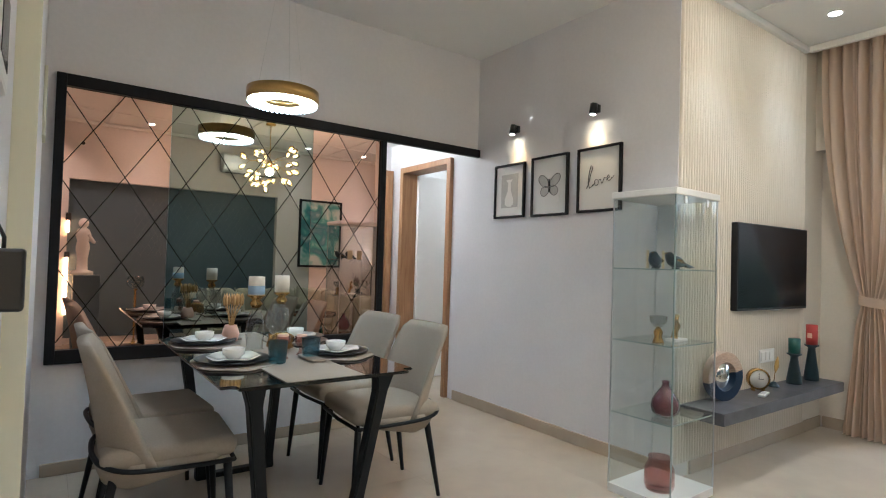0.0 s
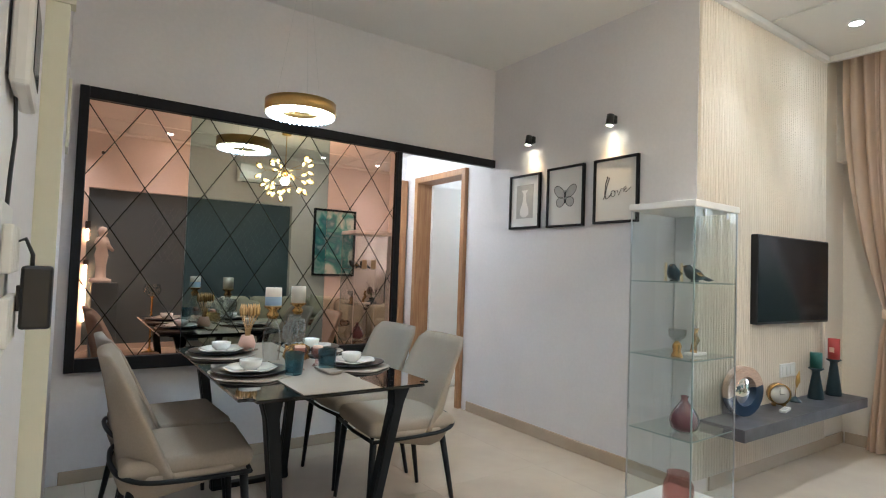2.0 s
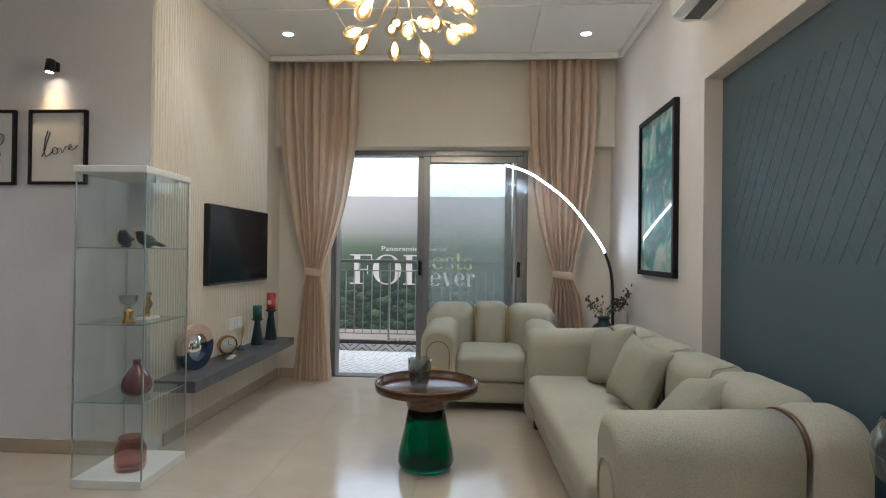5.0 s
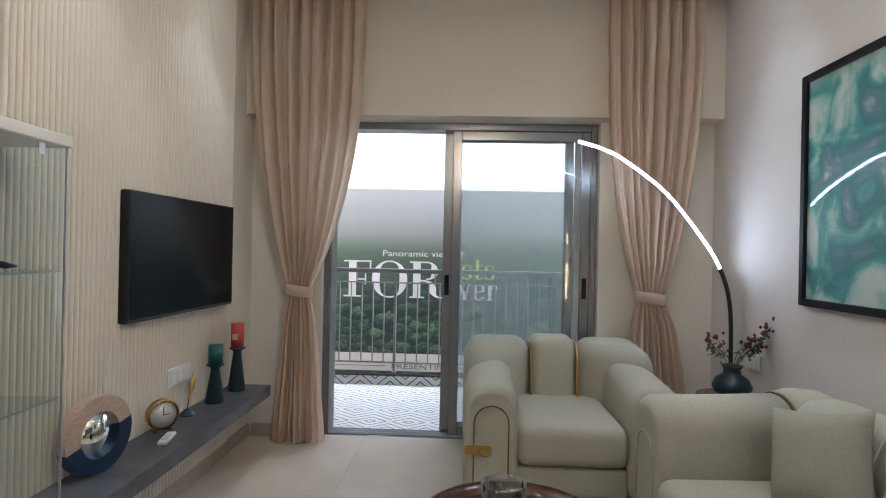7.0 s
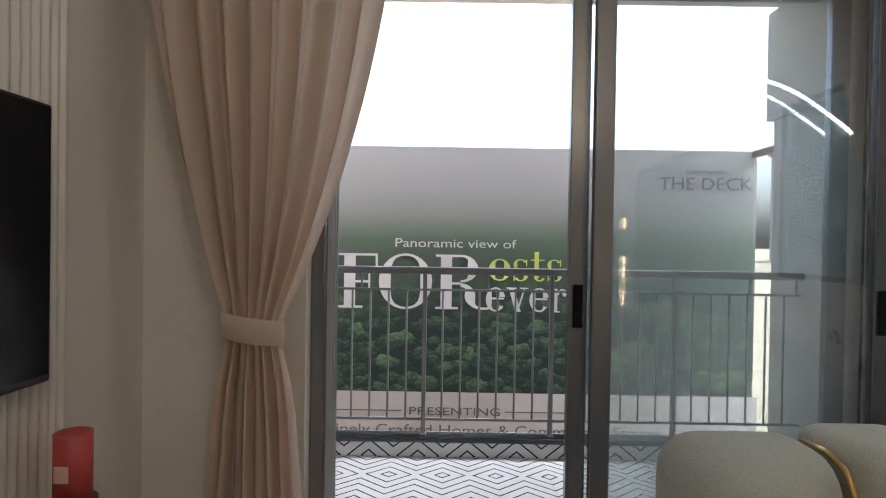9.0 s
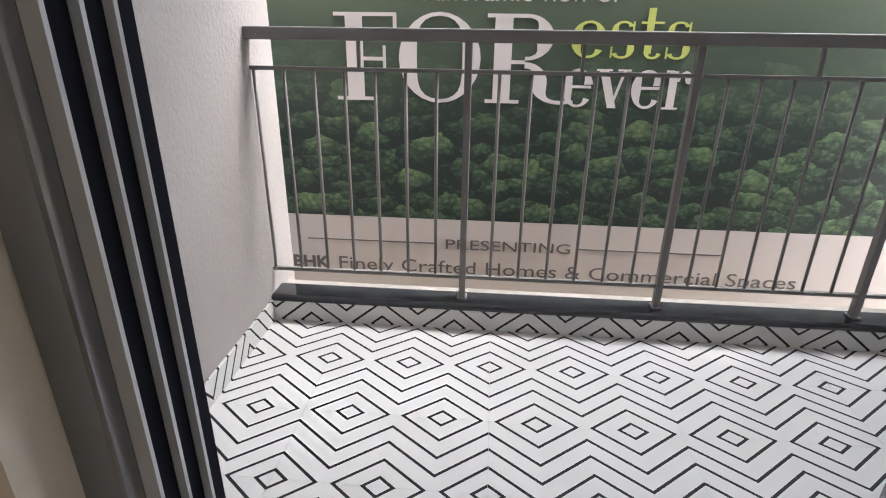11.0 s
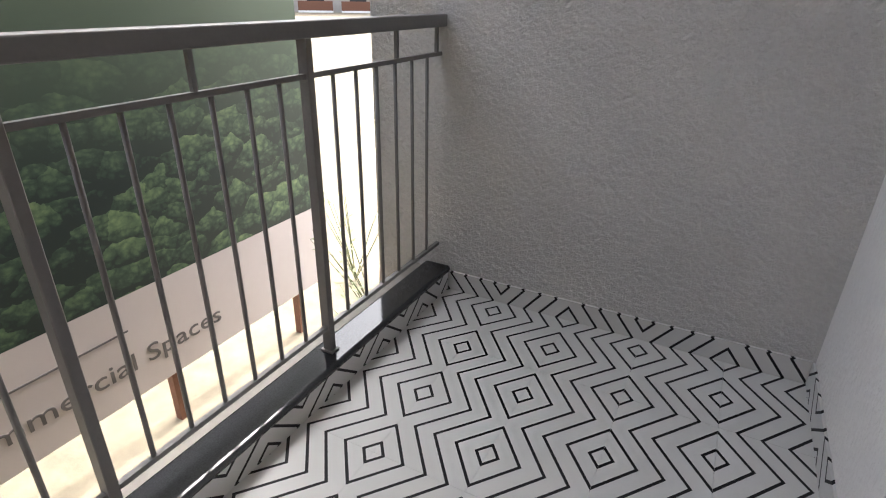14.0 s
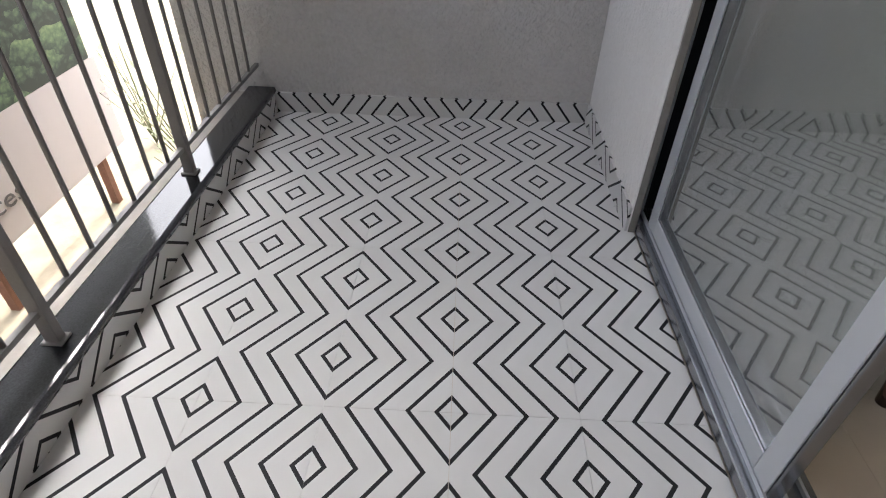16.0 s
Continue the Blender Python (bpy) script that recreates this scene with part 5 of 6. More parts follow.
part("cable_tail", tube(bmesh.new(), [(0.05, 0.03, -0.03), (0.052, 0.05, -0.028), (0.045, 0.06, -0.04), (0.04, 0.04, -0.05)], 0.003, 6), M_blackplastic, ad)
vd = thing("video_door_phone", "white video door phone with a dark screen on the wall", "intercom", pose(EX, 3.54, 1.56))
part("body", boxes((0.004, 0.032, -0.11, 0.11, -0.08, 0.09), bevel=0.008), M_plastic, vd)
part("screen", boxes((0.0322, 0.0335, -0.085, 0.06, -0.05, 0.07)), M_screen, vd)
part("back_plate", boxes((0.0005, 0.0035, -0.09, 0.09, -0.06, 0.07)), M_blackplastic, vd)
sf = thing("photo_frame", "slim cream photo frame on the side wall", "picture", pose(2.3455, 5.76, 1.93))
part("frame", boxes((0.0005, 0.014, -0.12, 0.12, -0.17, 0.17), bevel=0.003), M_yellow, sf)
part("print", boxes((0.0142, 0.0155, -0.09, 0.09, -0.13, 0.13)), M_greyprint, sf)

# ---- living area ----
CX0, CX1, CY0, CY1, CH = 4.898, 5.323, 3.907, 4.271, 1.615
cab = thing("display_cabinet", "tall glass display cabinet with white top and base", "display cabinet", pose((CX0 + CX1) / 2, (CY0 + CY1) / 2, 0, 0, 0, 1.5))
cw, cd = (CX1 - CX0) / 2, (CY1 - CY0) / 2
part("base", boxes((-cw, cw, -cd, cd, 0.0, 0.045), bevel=0.003), M_white, cab)
part("top", boxes((-cw - 0.008, cw + 0.008, -cd - 0.008, cd + 0.008, CH - 0.035, CH), bevel=0.004), M_white, cab)
def sheet(*corners):
    bm = bmesh.new()
    bm.faces.new([bm.verts.new(c) for c in corners])
    return bm


for ax, ay, bx, by in ((-cw + 0.004, -cd + 0.004, -cw + 0.004, cd - 0.004), (cw - 0.004, -cd + 0.004, cw - 0.004, cd - 0.004), (-cw + 0.004, -cd + 0.003, cw - 0.004, -cd + 0.003), (-cw + 0.004, cd - 0.003, cw - 0.004, cd - 0.003)):
    g = part("glass_panel", sheet((ax, ay, 0.046), (bx, by, 0.046), (bx, by, CH - 0.036), (ax, ay, CH - 0.036)), M_cabglass, cab)
    g.visible_shadow = False
for ex in (-1, 1):
    for ey in (-1, 1):
        part("edge_strip", boxes((ex * (cw - 0.003) - 0.003, ex * (cw - 0.003) + 0.003, ey * (cd - 0.003) - 0.003, ey * (cd - 0.003) + 0.003, 0.046, CH - 0.036)), M_silver if ex * ey < 0 or ex > 0 else M_glassedge, cab)
SHELVES = [0.43, 0.82, 1.205]
for z in SHELVES:
    s = part("glass_shelf", sheet((-cw + 0.011, -cd + 0.009, z), (cw - 0.011, -cd + 0.009, z), (cw - 0.011, cd - 0.009, z), (-cw + 0.011, cd - 0.009, z)), M_cabglass, cab)
    s.visible_shadow = False
    part("shelf_edge", boxes((-cw + 0.0095, -cw + 0.011, -cd + 0.009, cd - 0.009, z - 0.006, z), (-cw + 0.011, cw - 0.011, -cd + 0.0075, -cd + 0.009, z - 0.006, z)), M_glassedge, cab)
for hx in (-0.12, 0.10):
    part("hinge", boxes((hx - 0.012, hx + 0.012, -cd - 0.003, -cd + 0.0015, CH - 0.075, CH - 0.04), bevel=0.002), M_silver, cab)


def in_cab(dx, dy, z):
    p = cab.matrix_basis @ Vector((dx - 0.03, dy, z + 0.001))
    return pose(p.x, p.y, p.z)


o = solid("plum_vase", lathe(bmesh.new(), [(0, 0), (0.045, 0), (0.068, 0.022), (0.075, 0.055), (0.066, 0.09), (0.042, 0.125), (0.021, 0.152), (0.016, 0.17), (0.021, 0.183), (0.016, 0.183), (0.011, 0.17), (0, 0.16)], n=32), M_plum, "plum glass bottle vase on a cabinet shelf", "vase")
o.matrix_basis = in_cab(-0.02, -0.05, 0.43)
o = solid("rose_jar", lathe(bmesh.new(), [(0, 0), (0.07, 0), (0.078, 0.03), (0.075, 0.11), (0.055, 0.15), (0.058, 0.17), (0.054, 0.17), (0.051, 0.15), (0.07, 0.11), (0.073, 0.03), (0, 0.008)], n=32), M_rose, "rose tinted glass jar on the cabinet base", "jar")
o.matrix_basis = in_cab(-0.03, -0.03, 0.045)


def bird(dx, dy, rot):
    th = thing("bird_figurine", "small dark glass bird figurine with gold wings", "figurine", in_cab(dx, dy, 1.205) @ Matrix.Rotation(radians(rot), 4, "Z"), "bird figurines")
    part("body", tube(bmesh.new(), [(-0.075, 0, 0.020), (-0.05, 0, 0.027), (-0.025, 0, 0.034), (0.005, 0, 0.040), (0.028, 0, 0.050), (0.042, 0, 0.066), (0.05, 0, 0.078), (0.058, 0, 0.083)], [0.003, 0.014, 0.027, 0.034, 0.031, 0.024, 0.020, 0.006], 16), M_teal, th, smooth=True)
    part("tail", tube(bmesh.new(), [(-0.055, 0, 0.024), (-0.09, 0, 0.014), (-0.118, 0, 0.012)], [0.012, 0.010, 0.003], 8), M_teal, th, smooth=True)
    part("beak", tube(bmesh.new(), [(0.056, 0, 0.082), (0.068, 0, 0.081), (0.080, 0, 0.077)], [0.006, 0.004, 0.0008], 8), M_brass, th, "brass beak")
    for sy in (-1, 1):
        part("wing", tube(bmesh.new(), [(0.022, sy * 0.027, 0.048), (-0.01, sy * 0.029, 0.042), (-0.05, sy * 0.014, 0.03)], [0.004, 0.011, 0.002], 8), M_brass, th, "gold wing")
    part("foot", lathe(bmesh.new(), [(0, 0), (0.022, 0), (0.02, 0.008), (0, 0.01)], n=16), M_teal, th)


bird(-0.09, -0.02, 200), bird(0.04, -0.06, 160)
for k, (dx, dy) in enumerate(((-0.02, 0.07), (0.10, 0.05))):
    o = solid("gift_card", boxes((-0.028, 0.028, -0.004, 0.004, 0, 0.10), bevel=0.001, seg=1), M_card, "upright cream gift card on a cabinet shelf", "card", "gift cards")
    o.matrix_basis = in_cab(dx, dy, 1.205) @ Matrix.Rotation(0.7, 4, "Z")
gb = thing("brass_goblet", "brass animal-stem goblet with a clear bowl", "ornament", in_cab(-0.10, -0.05, 0.82))
part("stem", lathe(bmesh.new(), [(0, 0), (0.03, 0), (0.026, 0.012), (0.018, 0.03), (0.024, 0.055), (0.01, 0.08), (0, 0.08)], n=14), M_brass, gb)
part("bowl", lathe(bmesh.new(), [(0, 0.081), (0.02, 0.083), (0.042, 0.105), (0.045, 0.14), (0.042, 0.14), (0.038, 0.106), (0, 0.088)], n=24), M_crystal, gb)
gl = thing("brass_figure", "small brass kneeling ornament on a white base", "ornament", in_cab(0.06, -0.06, 0.82))
part("base", boxes((-0.06, 0.06, -0.03, 0.03, 0, 0.014), bevel=0.002), M_white, gl)
part("ornament", tube(bmesh.new(), [(-0.02, 0, 0.0145), (-0.015, 0, 0.05), (0.01, 0, 0.08), (-0.005, 0, 0.11), (0.01, 0, 0.14)], [0.018, 0.014, 0.017, 0.010, 0.012], 10), M_brass, gl)

# television
tv = thing("television", "flat black television mounted on the fluted wall", "television", pose(6.415, 4.10, 1.235, 0, 0, -2.2))
part("body", boxes((-0.475, 0.475, -0.018, 0.03, -0.285, 0.285), bevel=0.006), M_blackplastic, tv)
part("screen", boxes((-0.466, 0.466, -0.0195, -0.0182, -0.268, 0.277)), M_screen, tv)
part("chin", boxes((-0.05, 0.05, -0.024, -0.0185, -0.292, -0.283), bevel=0.002), M_silver, tv)
part("wall_bracket", boxes((-0.2, 0.2, 0.031, 0.042, -0.15, 0.15)), M_legs, tv)

shelf = solid("wall_shelf", boxes((5.375, 7.075, 3.885, 4.142, 0.362, 0.43), bevel=0.004), M_shelf, "floating dark slate shelf below the television", "shelf")
SZ = 0.431
dc = thing("disc_ornament", "round carved ornament half light wood half navy with a small mirror", "ornament", pose(5.70, 4.06, SZ, 0, 0, -12))
n = 36
for lo_a, hi_a, m, lab in ((0, 180, M_oakdisc, "carved light wood half"), (180, 360, M_navy, "navy lacquered half")):
    bm = bmesh.new()
    R, rr, cz = 0.145, 0.086, 0.143
    for k in range(n):
        a0, a1 = radians(lo_a + (hi_a - lo_a) * k / n + 14), radians(lo_a + (hi_a - lo_a) * (k + 1) / n + 14)
        vs = [[bm.verts.new((r * math.cos(a), y, cz + r * math.sin(a))) for r, y in ((R, -0.022), (R, 0.022), (rr, 0.022), (rr, -0.022))] for a in (a0, a1)]
        for q in range(4):
            bm.faces.new((vs[0][q], vs[0][(q + 1) % 4], vs[1][(q + 1) % 4], vs[1][q]))
    bmesh.ops.remove_doubles(bm, verts=bm.verts, dist=0.0001)
    part("half_disc", bm, m, dc, lab)
M_mirrorplain = mirror_mat("silver_mirror", (0.85, 0.86, 0.86))
part("mirror_disc", lathe(bmesh.new(), [(0, -0.006), (0.0855, -0.006), (0.0855, 0.006), (0, 0.006)], n=36), M_mirrorplain, dc, at=pose(0, -0.012, 0.143, 90, 0, 0))
ck = thing("desk_clock", "round brass desk clock with a white dial", "clock", pose(6.17, 4.07, SZ, 0, 0, -42))
part("case", lathe(bmesh.new(), [(0.058, -0.02), (0.068, -0.02), (0.068, 0.02), (0, 0.02)], n=32), M_brass, ck, at=pose(0, 0, 0.078, -90, 0, 0))
part("dial", lathe(bmesh.new(), [(0, -0.014), (0.058, -0.014), (0.058, -0.010), (0, -0.010)], n=32), M_paper, ck, at=pose(0, 0, 0.078, -90, 0, 0))
part("hand", boxes((-0.0015, 0.0015, -0.0160, -0.0150, 0.075, 0.115)), M_ink, ck)
part("hand", boxes((0.0, 0.030, -0.0160, -0.0150, 0.0765, 0.0795)), M_ink, ck)
for fx in (-0.03, 0.03):
    part("foot", boxes((fx - 0.008, fx + 0.008, -0.015, 0.015, 0, 0.022), bevel=0.002), M_brass, ck)
rm = thing("remote_control", "white remote control on the slate shelf", "remote", pose(6.06, 3.985, SZ, 0, 0, 12))
part("body", boxes((-0.07, 0.07, -0.02, 0.02, 0, 0.016), bevel=0.006), M_plastic, rm)
part("button_pad", boxes((-0.05, 0.03, -0.012, 0.012, 0.0162, 0.0175)), M_greyprint, rm)
mp = thing("gold_bird_ornament", "slender gold bird ornament on a teal foot", "ornament", pose(6.42, 4.08, SZ))
part("foot", lathe(bmesh.new(), [(0, 0), (0.038, 0), (0.036, 0.006), (0.012, 0.03), (0, 0.034)], n=24), M_teal, mp)
part("stem", tube(bmesh.new(), [(0, 0, 0.03), (0.012, 0, 0.08), (0.03, 0, 0.12)], 0.003, 6), M_brass, mp)
part("bird", tube(bmesh.new(), [(0.02, 0, 0.09), (0.04, 0, 0.13), (0.045, 0, 0.16), (0.06, 0, 0.20)], [0.004, 0.016, 0.013, 0.002], 8), M_gold, mp)


def shelf_candle(x, y, h, wax, wax_h, label, group="shelf candle holders"):
    th = thing("candle_holder", label, "candle holder", pose(x, y, SZ), group)
    part("holder", lathe(bmesh.new(), [(0, 0), (0.05, 0), (0.05, 0.01), (0.024, h - 0.04), (0.024, h - 0.02), (0.047, h - 0.006), (0.047, h), (0, h)], n=28), M_teal, th)
    c = part("candle", lathe(bmesh.new(), [(0, h + 0.0004), (0.037, h + 0.0004), (0.037, h + wax_h), (0.028, h + wax_h - 0.003), (0, h + wax_h - 0.004)], n=28), wax, th)
    if wax is M_red:
        part("sticker", boxes((-0.0385, -0.0372, -0.015, 0.015, h + 0.05, h + 0.085)), M_waxpink, th, "pale pink square sticker")


shelf_candle(6.66, 4.05, 0.21, M_greenwax, 0.105, "dark teal candle holder with a green pillar candle")
shelf_candle(6.925, 4.04, 0.255, M_red, 0.145, "taller dark teal candle holder with a red pillar candle")
so = thing("wall_socket", "white double wall socket on the fluted wall", "socket", pose(6.43, 4.1415, 0.63))
part("plate", boxes((-0.11, 0.11, -0.014, -0.001, -0.045, 0.045), bevel=0.003), M_plastic, so)
for k in range(3):
    part("rocker", boxes((-0.09 + 0.06 * k, -0.045 + 0.06 * k, -0.018, -0.0142, -0.03, 0.03), bevel=0.002), M_plastic, so)

# curtains
def curtain(y0, y1, tie0, tie1, bot0, bot1, tie_z, seed, label):
    r_ = random.Random(seed)
    th = thing("curtain", label, "curtain", None, "curtains")
    cols, rows = 150, 40
    bm = bmesh.new()
    grid = []
    ph = [r_.uniform(-0.5, 0.5) for _ in range(20)]
    for i in range(rows + 1):
        z = 3.05 - (3.05 - 0.012) * i / rows
        if z > tie_z:
            q = (3.05 - z) / (3.05 - tie_z)
            s = q ** 3.0
            a, c = y0 + (tie0 - y0) * s, y1 + (tie1 - y1) * s
        else:
            q = min(1, (tie_z - z) / 0.95)
            s = 0.25 * min(1, q * 5) + 0.75 * q
            a, c = tie0 + (bot0 - tie0) * s, tie1 + (bot1 - tie1) * s
        near = math.exp(-((z - tie_z) / 0.10) ** 2)
        lean = min(1.0, max(0.0, (2.6 - z) / (2.6 - tie_z))) ** 1.3
        amp = 0.045 * (1 - 0.60 * near) * (0.75 + 0.25 * min(1, (3.05 - z) / 0.4))
        row = []
        for k in range(cols + 1):
            u = k / cols
            w = u * 2 * math.pi * 8 + 1.6 * ph[int(u * 19)] + 0.35 * math.sin(z * 1.7 + u * 9)
            x = 7.15 + 0.13 * lean + amp * (0.95 * math.sin(w) + 0.16 * math.sin(2.3 * w + 1 + z) + 0.25 * math.sin(0.43 * w + 2 * z)) - 0.02 * near
            row.append(bm.verts.new((x, a + (c - a) * (u + 0.010 * math.sin(w * 1.0 + 1.3)), z)))
        grid.append(row)
    for i in range(rows):
        for k in range(cols):
            bm.faces.new((grid[i][k], grid[i][k + 1], grid[i + 1][k + 1], grid[i + 1][k])).smooth = True
    part("cloth", bm, M_curtain, th)
    m, w = (tie0 + tie1) / 2, abs(tie1 - tie0) / 2 + 0.012
    bm = bmesh.new()
    ring = []
    for zz in (-0.035, -0.03, 0.03, 0.035):
        g_ = 0.004 if abs(zz) < 0.033 else 0.0
        ring.append([bm.verts.new((7.262 + (0.058 + g_) * math.cos(t), m + (w + g_) * math.sin(t), tie_z + zz + 0.012 * math.sin(t))) for t in (2 * math.pi * k / 32 for k in range(32))])
    for p, q in zip(ring, ring[1:]):
        for k in range(32):
            bm.faces.new((p[k], p[(k + 1) % 32], q[(k + 1) % 32], q[k])).smooth = True
    part("tie_band", bm, M_curtain, th)


curtain(4.07, 3.36, 3.845, 3.705, 3.955, 3.60, 1.008, 3, "beige curtain tied back beside the balcony door")
curtain(1.84, 1.23, 1.58, 1.42, 1.66, 1.20, 1.012, 8, "beige curtain tied back behind the arc lamp")
solid("curtain_track", boxes((7.12, 7.15, 1.07, 4.13, 3.05, 3.079)), M_plastic, "white ceiling curtain track in the pocket", "curtain track")


# armchair facing the room (towards -x)
def armchair():
    th = thing("armchair", "sage boucle channel-back armchair with gold piping", "armchair", pose(6.862, 2.14, 0, 0, 0, -90) @ Matrix.Diagonal((1.0, 1.10, 1.0, 1.0)))
    # local: +x across, -y is the front
    W, F, B = 0.54, -0.42, 0.40
    for sx in (-1, 1):
        cx = sx * (W - 0.135)
        part("arm", arch([(F - 0.012, cx, 0.215, 0.595), (F, cx, 0.25, 0.62), (F + 0.03, cx, 0.27, 0.635), (F + 0.25, cx, 0.27, 0.655), (F + 0.45, cx - sx * 0.01, 0.26, 0.67), (F + 0.55, cx - sx * 0.02, 0.2, 0.64)]), M_boucle, th)
        pts = [(cx - 0.085, F - 0.014, 0.12), (cx - 0.085, F - 0.014, 0.45)] + [(cx + 0.085 * math.cos(math.pi - math.pi * k / 10), F - 0.014, 0.45 + 0.085 * math.sin(math.pi * k / 10)) for k in range(1, 10)] + [(cx + 0.085, F - 0.014, 0.45), (cx + 0.085, F - 0.014, 0.12)]
        part("piping", tube(bmesh.new(), pts, 0.0035, 6), M_bronzetrim, th)
        if sx < 0:
            tag = part("arm_tag", boxes((-0.535, -0.43, F - 0.0225, F - 0.018, 0.297, 0.343), bevel=0.002), M_gold, th, "tan gold strap tag on the arm front")
            part("emblem", lathe(bmesh.new(), [(0, 0), (0.03, 0), (0.03, 0.006), (0.024, 0.008), (0, 0.006)], n=24), M_gold, tag, at=pose(-0.43, F - 0.018, 0.32, 90, 0, 0))
        # the outer shell wraps round from the back, bulging above the arm
        bm = bmesh.new()
        x0, x1 = sorted((sx * 0.139, sx * 0.545))
        soft(bm, x0, x1, -0.05, 0.39, 0.13, 0.768, 0.11, 7)
        for v in bm.verts:
            inner = max(0.0, 1 - abs(abs(v.co.x) - 0.139) / 0.25)
            if v.co.y < 0.15:
                v.co.y += 0.19 * inner ** 0.7
            if v.co.z > 0.45 and v.co.y < 0.2:
                v.co.z -= 0.035 * max(0.0, (0.2 - v.co.y) / 0.25)
        part("back_corner", bm, M_boucle, th, smooth=True)
    bm = bmesh.new()
    soft(bm, -0.136, 0.136, 0.13, 0.40, 0.14, 0.775, 0.06, 6)
    for v in bm.verts:
        v.co.y += 0.05 * (v.co.z - 0.4) / 0.4 if v.co.y < 0.3 else 0
    part("back_channel", bm, M_boucle, th, smooth=True)
    for x0 in (-0.138, 0.138):
        part("gold_strip", tube(bmesh.new(), [(x0, 0.128, 0.42), (x0, 0.142, 0.55), (x0, 0.160, 0.66), (x0, 0.19, 0.715), (x0, 0.25, 0.738), (x0, 0.34, 0.73)], 0.008, 6), M_gold, th, "gold piping between the back channels")
    bm = bmesh.new()
    soft(bm, -0.275, 0.275, F + 0.0, 0.2, 0.23, 0.43, 0.05, 5)
    for v in bm.verts:
        if v.co.z > 0.4:
            v.co.z += 0.02 * (1 - (v.co.x / 0.275) ** 2)
    part("seat_cushion", bm, M_boucle, th, smooth=True)
    part("seat_base", soft(bmesh.new(), -0.28, 0.28, F + 0.025, 0.3, 0.07, 0.228, 0.03, 4), M_boucle, th, smooth=True)
    for fx in (-0.45, 0.45):
        for fy in (F + 0.07, B - 0.1):
            part("foot", lathe(bmesh.new(), [(0, 0), (0.018, 0), (0.026, 0.099), (0, 0.099)], fx, fy, 0, 14), M_walnut, th)


armchair()


def sofa():
    th = thing("sofa", "long sage boucle sofa with rolled arms and bronze piping", "sofa", pose(5.10, 1.425, 0, 0, 0, 182.5))
    # local: -y is the front, towards the room; the far end is -x
    L, F, B = 1.125, -0.43, 0.30
    for sx in (-1, 1):
        cx = sx * (L - 0.14)
        part("arm", arch([(F - 0.012, cx, 0.225, 0.645), (F, cx, 0.26, 0.675), (F + 0.035, cx, 0.28, 0.69), (F + 0.3, cx, 0.28, 0.695), (F + 0.54, cx, 0.28, 0.705)]), M_boucle, th)
        part("arm_seam", tube(bmesh.new(), [(cx + 0.141 * math.copysign(abs(math.cos(a)) ** 0.85, math.cos(a)), F + 0.55, 0.58 + 0.127 * math.sin(a) ** 0.85) for a in (math.pi * k / 16 for k in range(17))], 0.0045, 6), M_bronzetrim, th, "bronze piping round the arm")
        part("corner", arch([(F + 0.56, cx, 0.28, 0.712), (F + 0.62, cx, 0.285, 0.728), (F + 0.72, cx - sx * 0.01, 0.28, 0.725), (F + 0.765, cx - sx * 0.02, 0.25, 0.705), (F + 0.785, cx - sx * 0.03, 0.20, 0.66)]), M_boucle, th)
        pts = [(cx - 0.09, F - 0.014, 0.12), (cx - 0.09, F - 0.014, 0.45)] + [(cx + 0.09 * math.cos(math.pi - math.pi * k / 10), F - 0.014, 0.45 + 0.09 * math.sin(math.pi * k / 10)) for k in range(1, 10)] + [(cx + 0.09, F - 0.014, 0.45), (cx + 0.09, F - 0.014, 0.12)]
        part("piping", tube(bmesh.new(), pts, 0.005, 6), M_boucle, th)
    nseg = 4
    x0 = -L + 0.24
    w = (2 * L - 0.48) / nseg
    for k in range(nseg):
        bm = bmesh.new()
        soft(bm, x0 + k * w + 0.002, x0 + (k + 1) * w - 0.002, 0.09, 0.345, 0.14, 0.735, 0.09, 6)
        part("back_channel", bm, M_boucle, th, smooth=True)
        if k:
            part("back_seam", tube(bmesh.new(), [(x0 + k * w, 0.10, 0.45), (x0 + k * w, 0.103, 0.63), (x0 + k * w, 0.15, 0.722), (x0 + k * w, 0.24, 0.738)], 0.004, 6), M_boucle, th)
    bm = bmesh.new()
    soft(bm, -L + 0.285, L - 0.285, F - 0.03, 0.16, 0.22, 0.415, 0.06, 5)
    part("seat_cushion", bm, M_boucle, th, smooth=True)
    part("seat_base", soft(bmesh.new(), -L + 0.285, L - 0.285, F + 0.02, 0.3, 0.08, 0.219, 0.03, 4), M_boucle, th, smooth=True)
    for fx in (-L + 0.12, L - 0.12):
        for fy in (F + 0.06, B - 0.1):
            part("foot", lathe(bmesh.new(), [(0, 0), (0.018, 0), (0.026, 0.099), (0, 0.099)], fx, fy, 0, 14), M_walnut, th)


sofa()


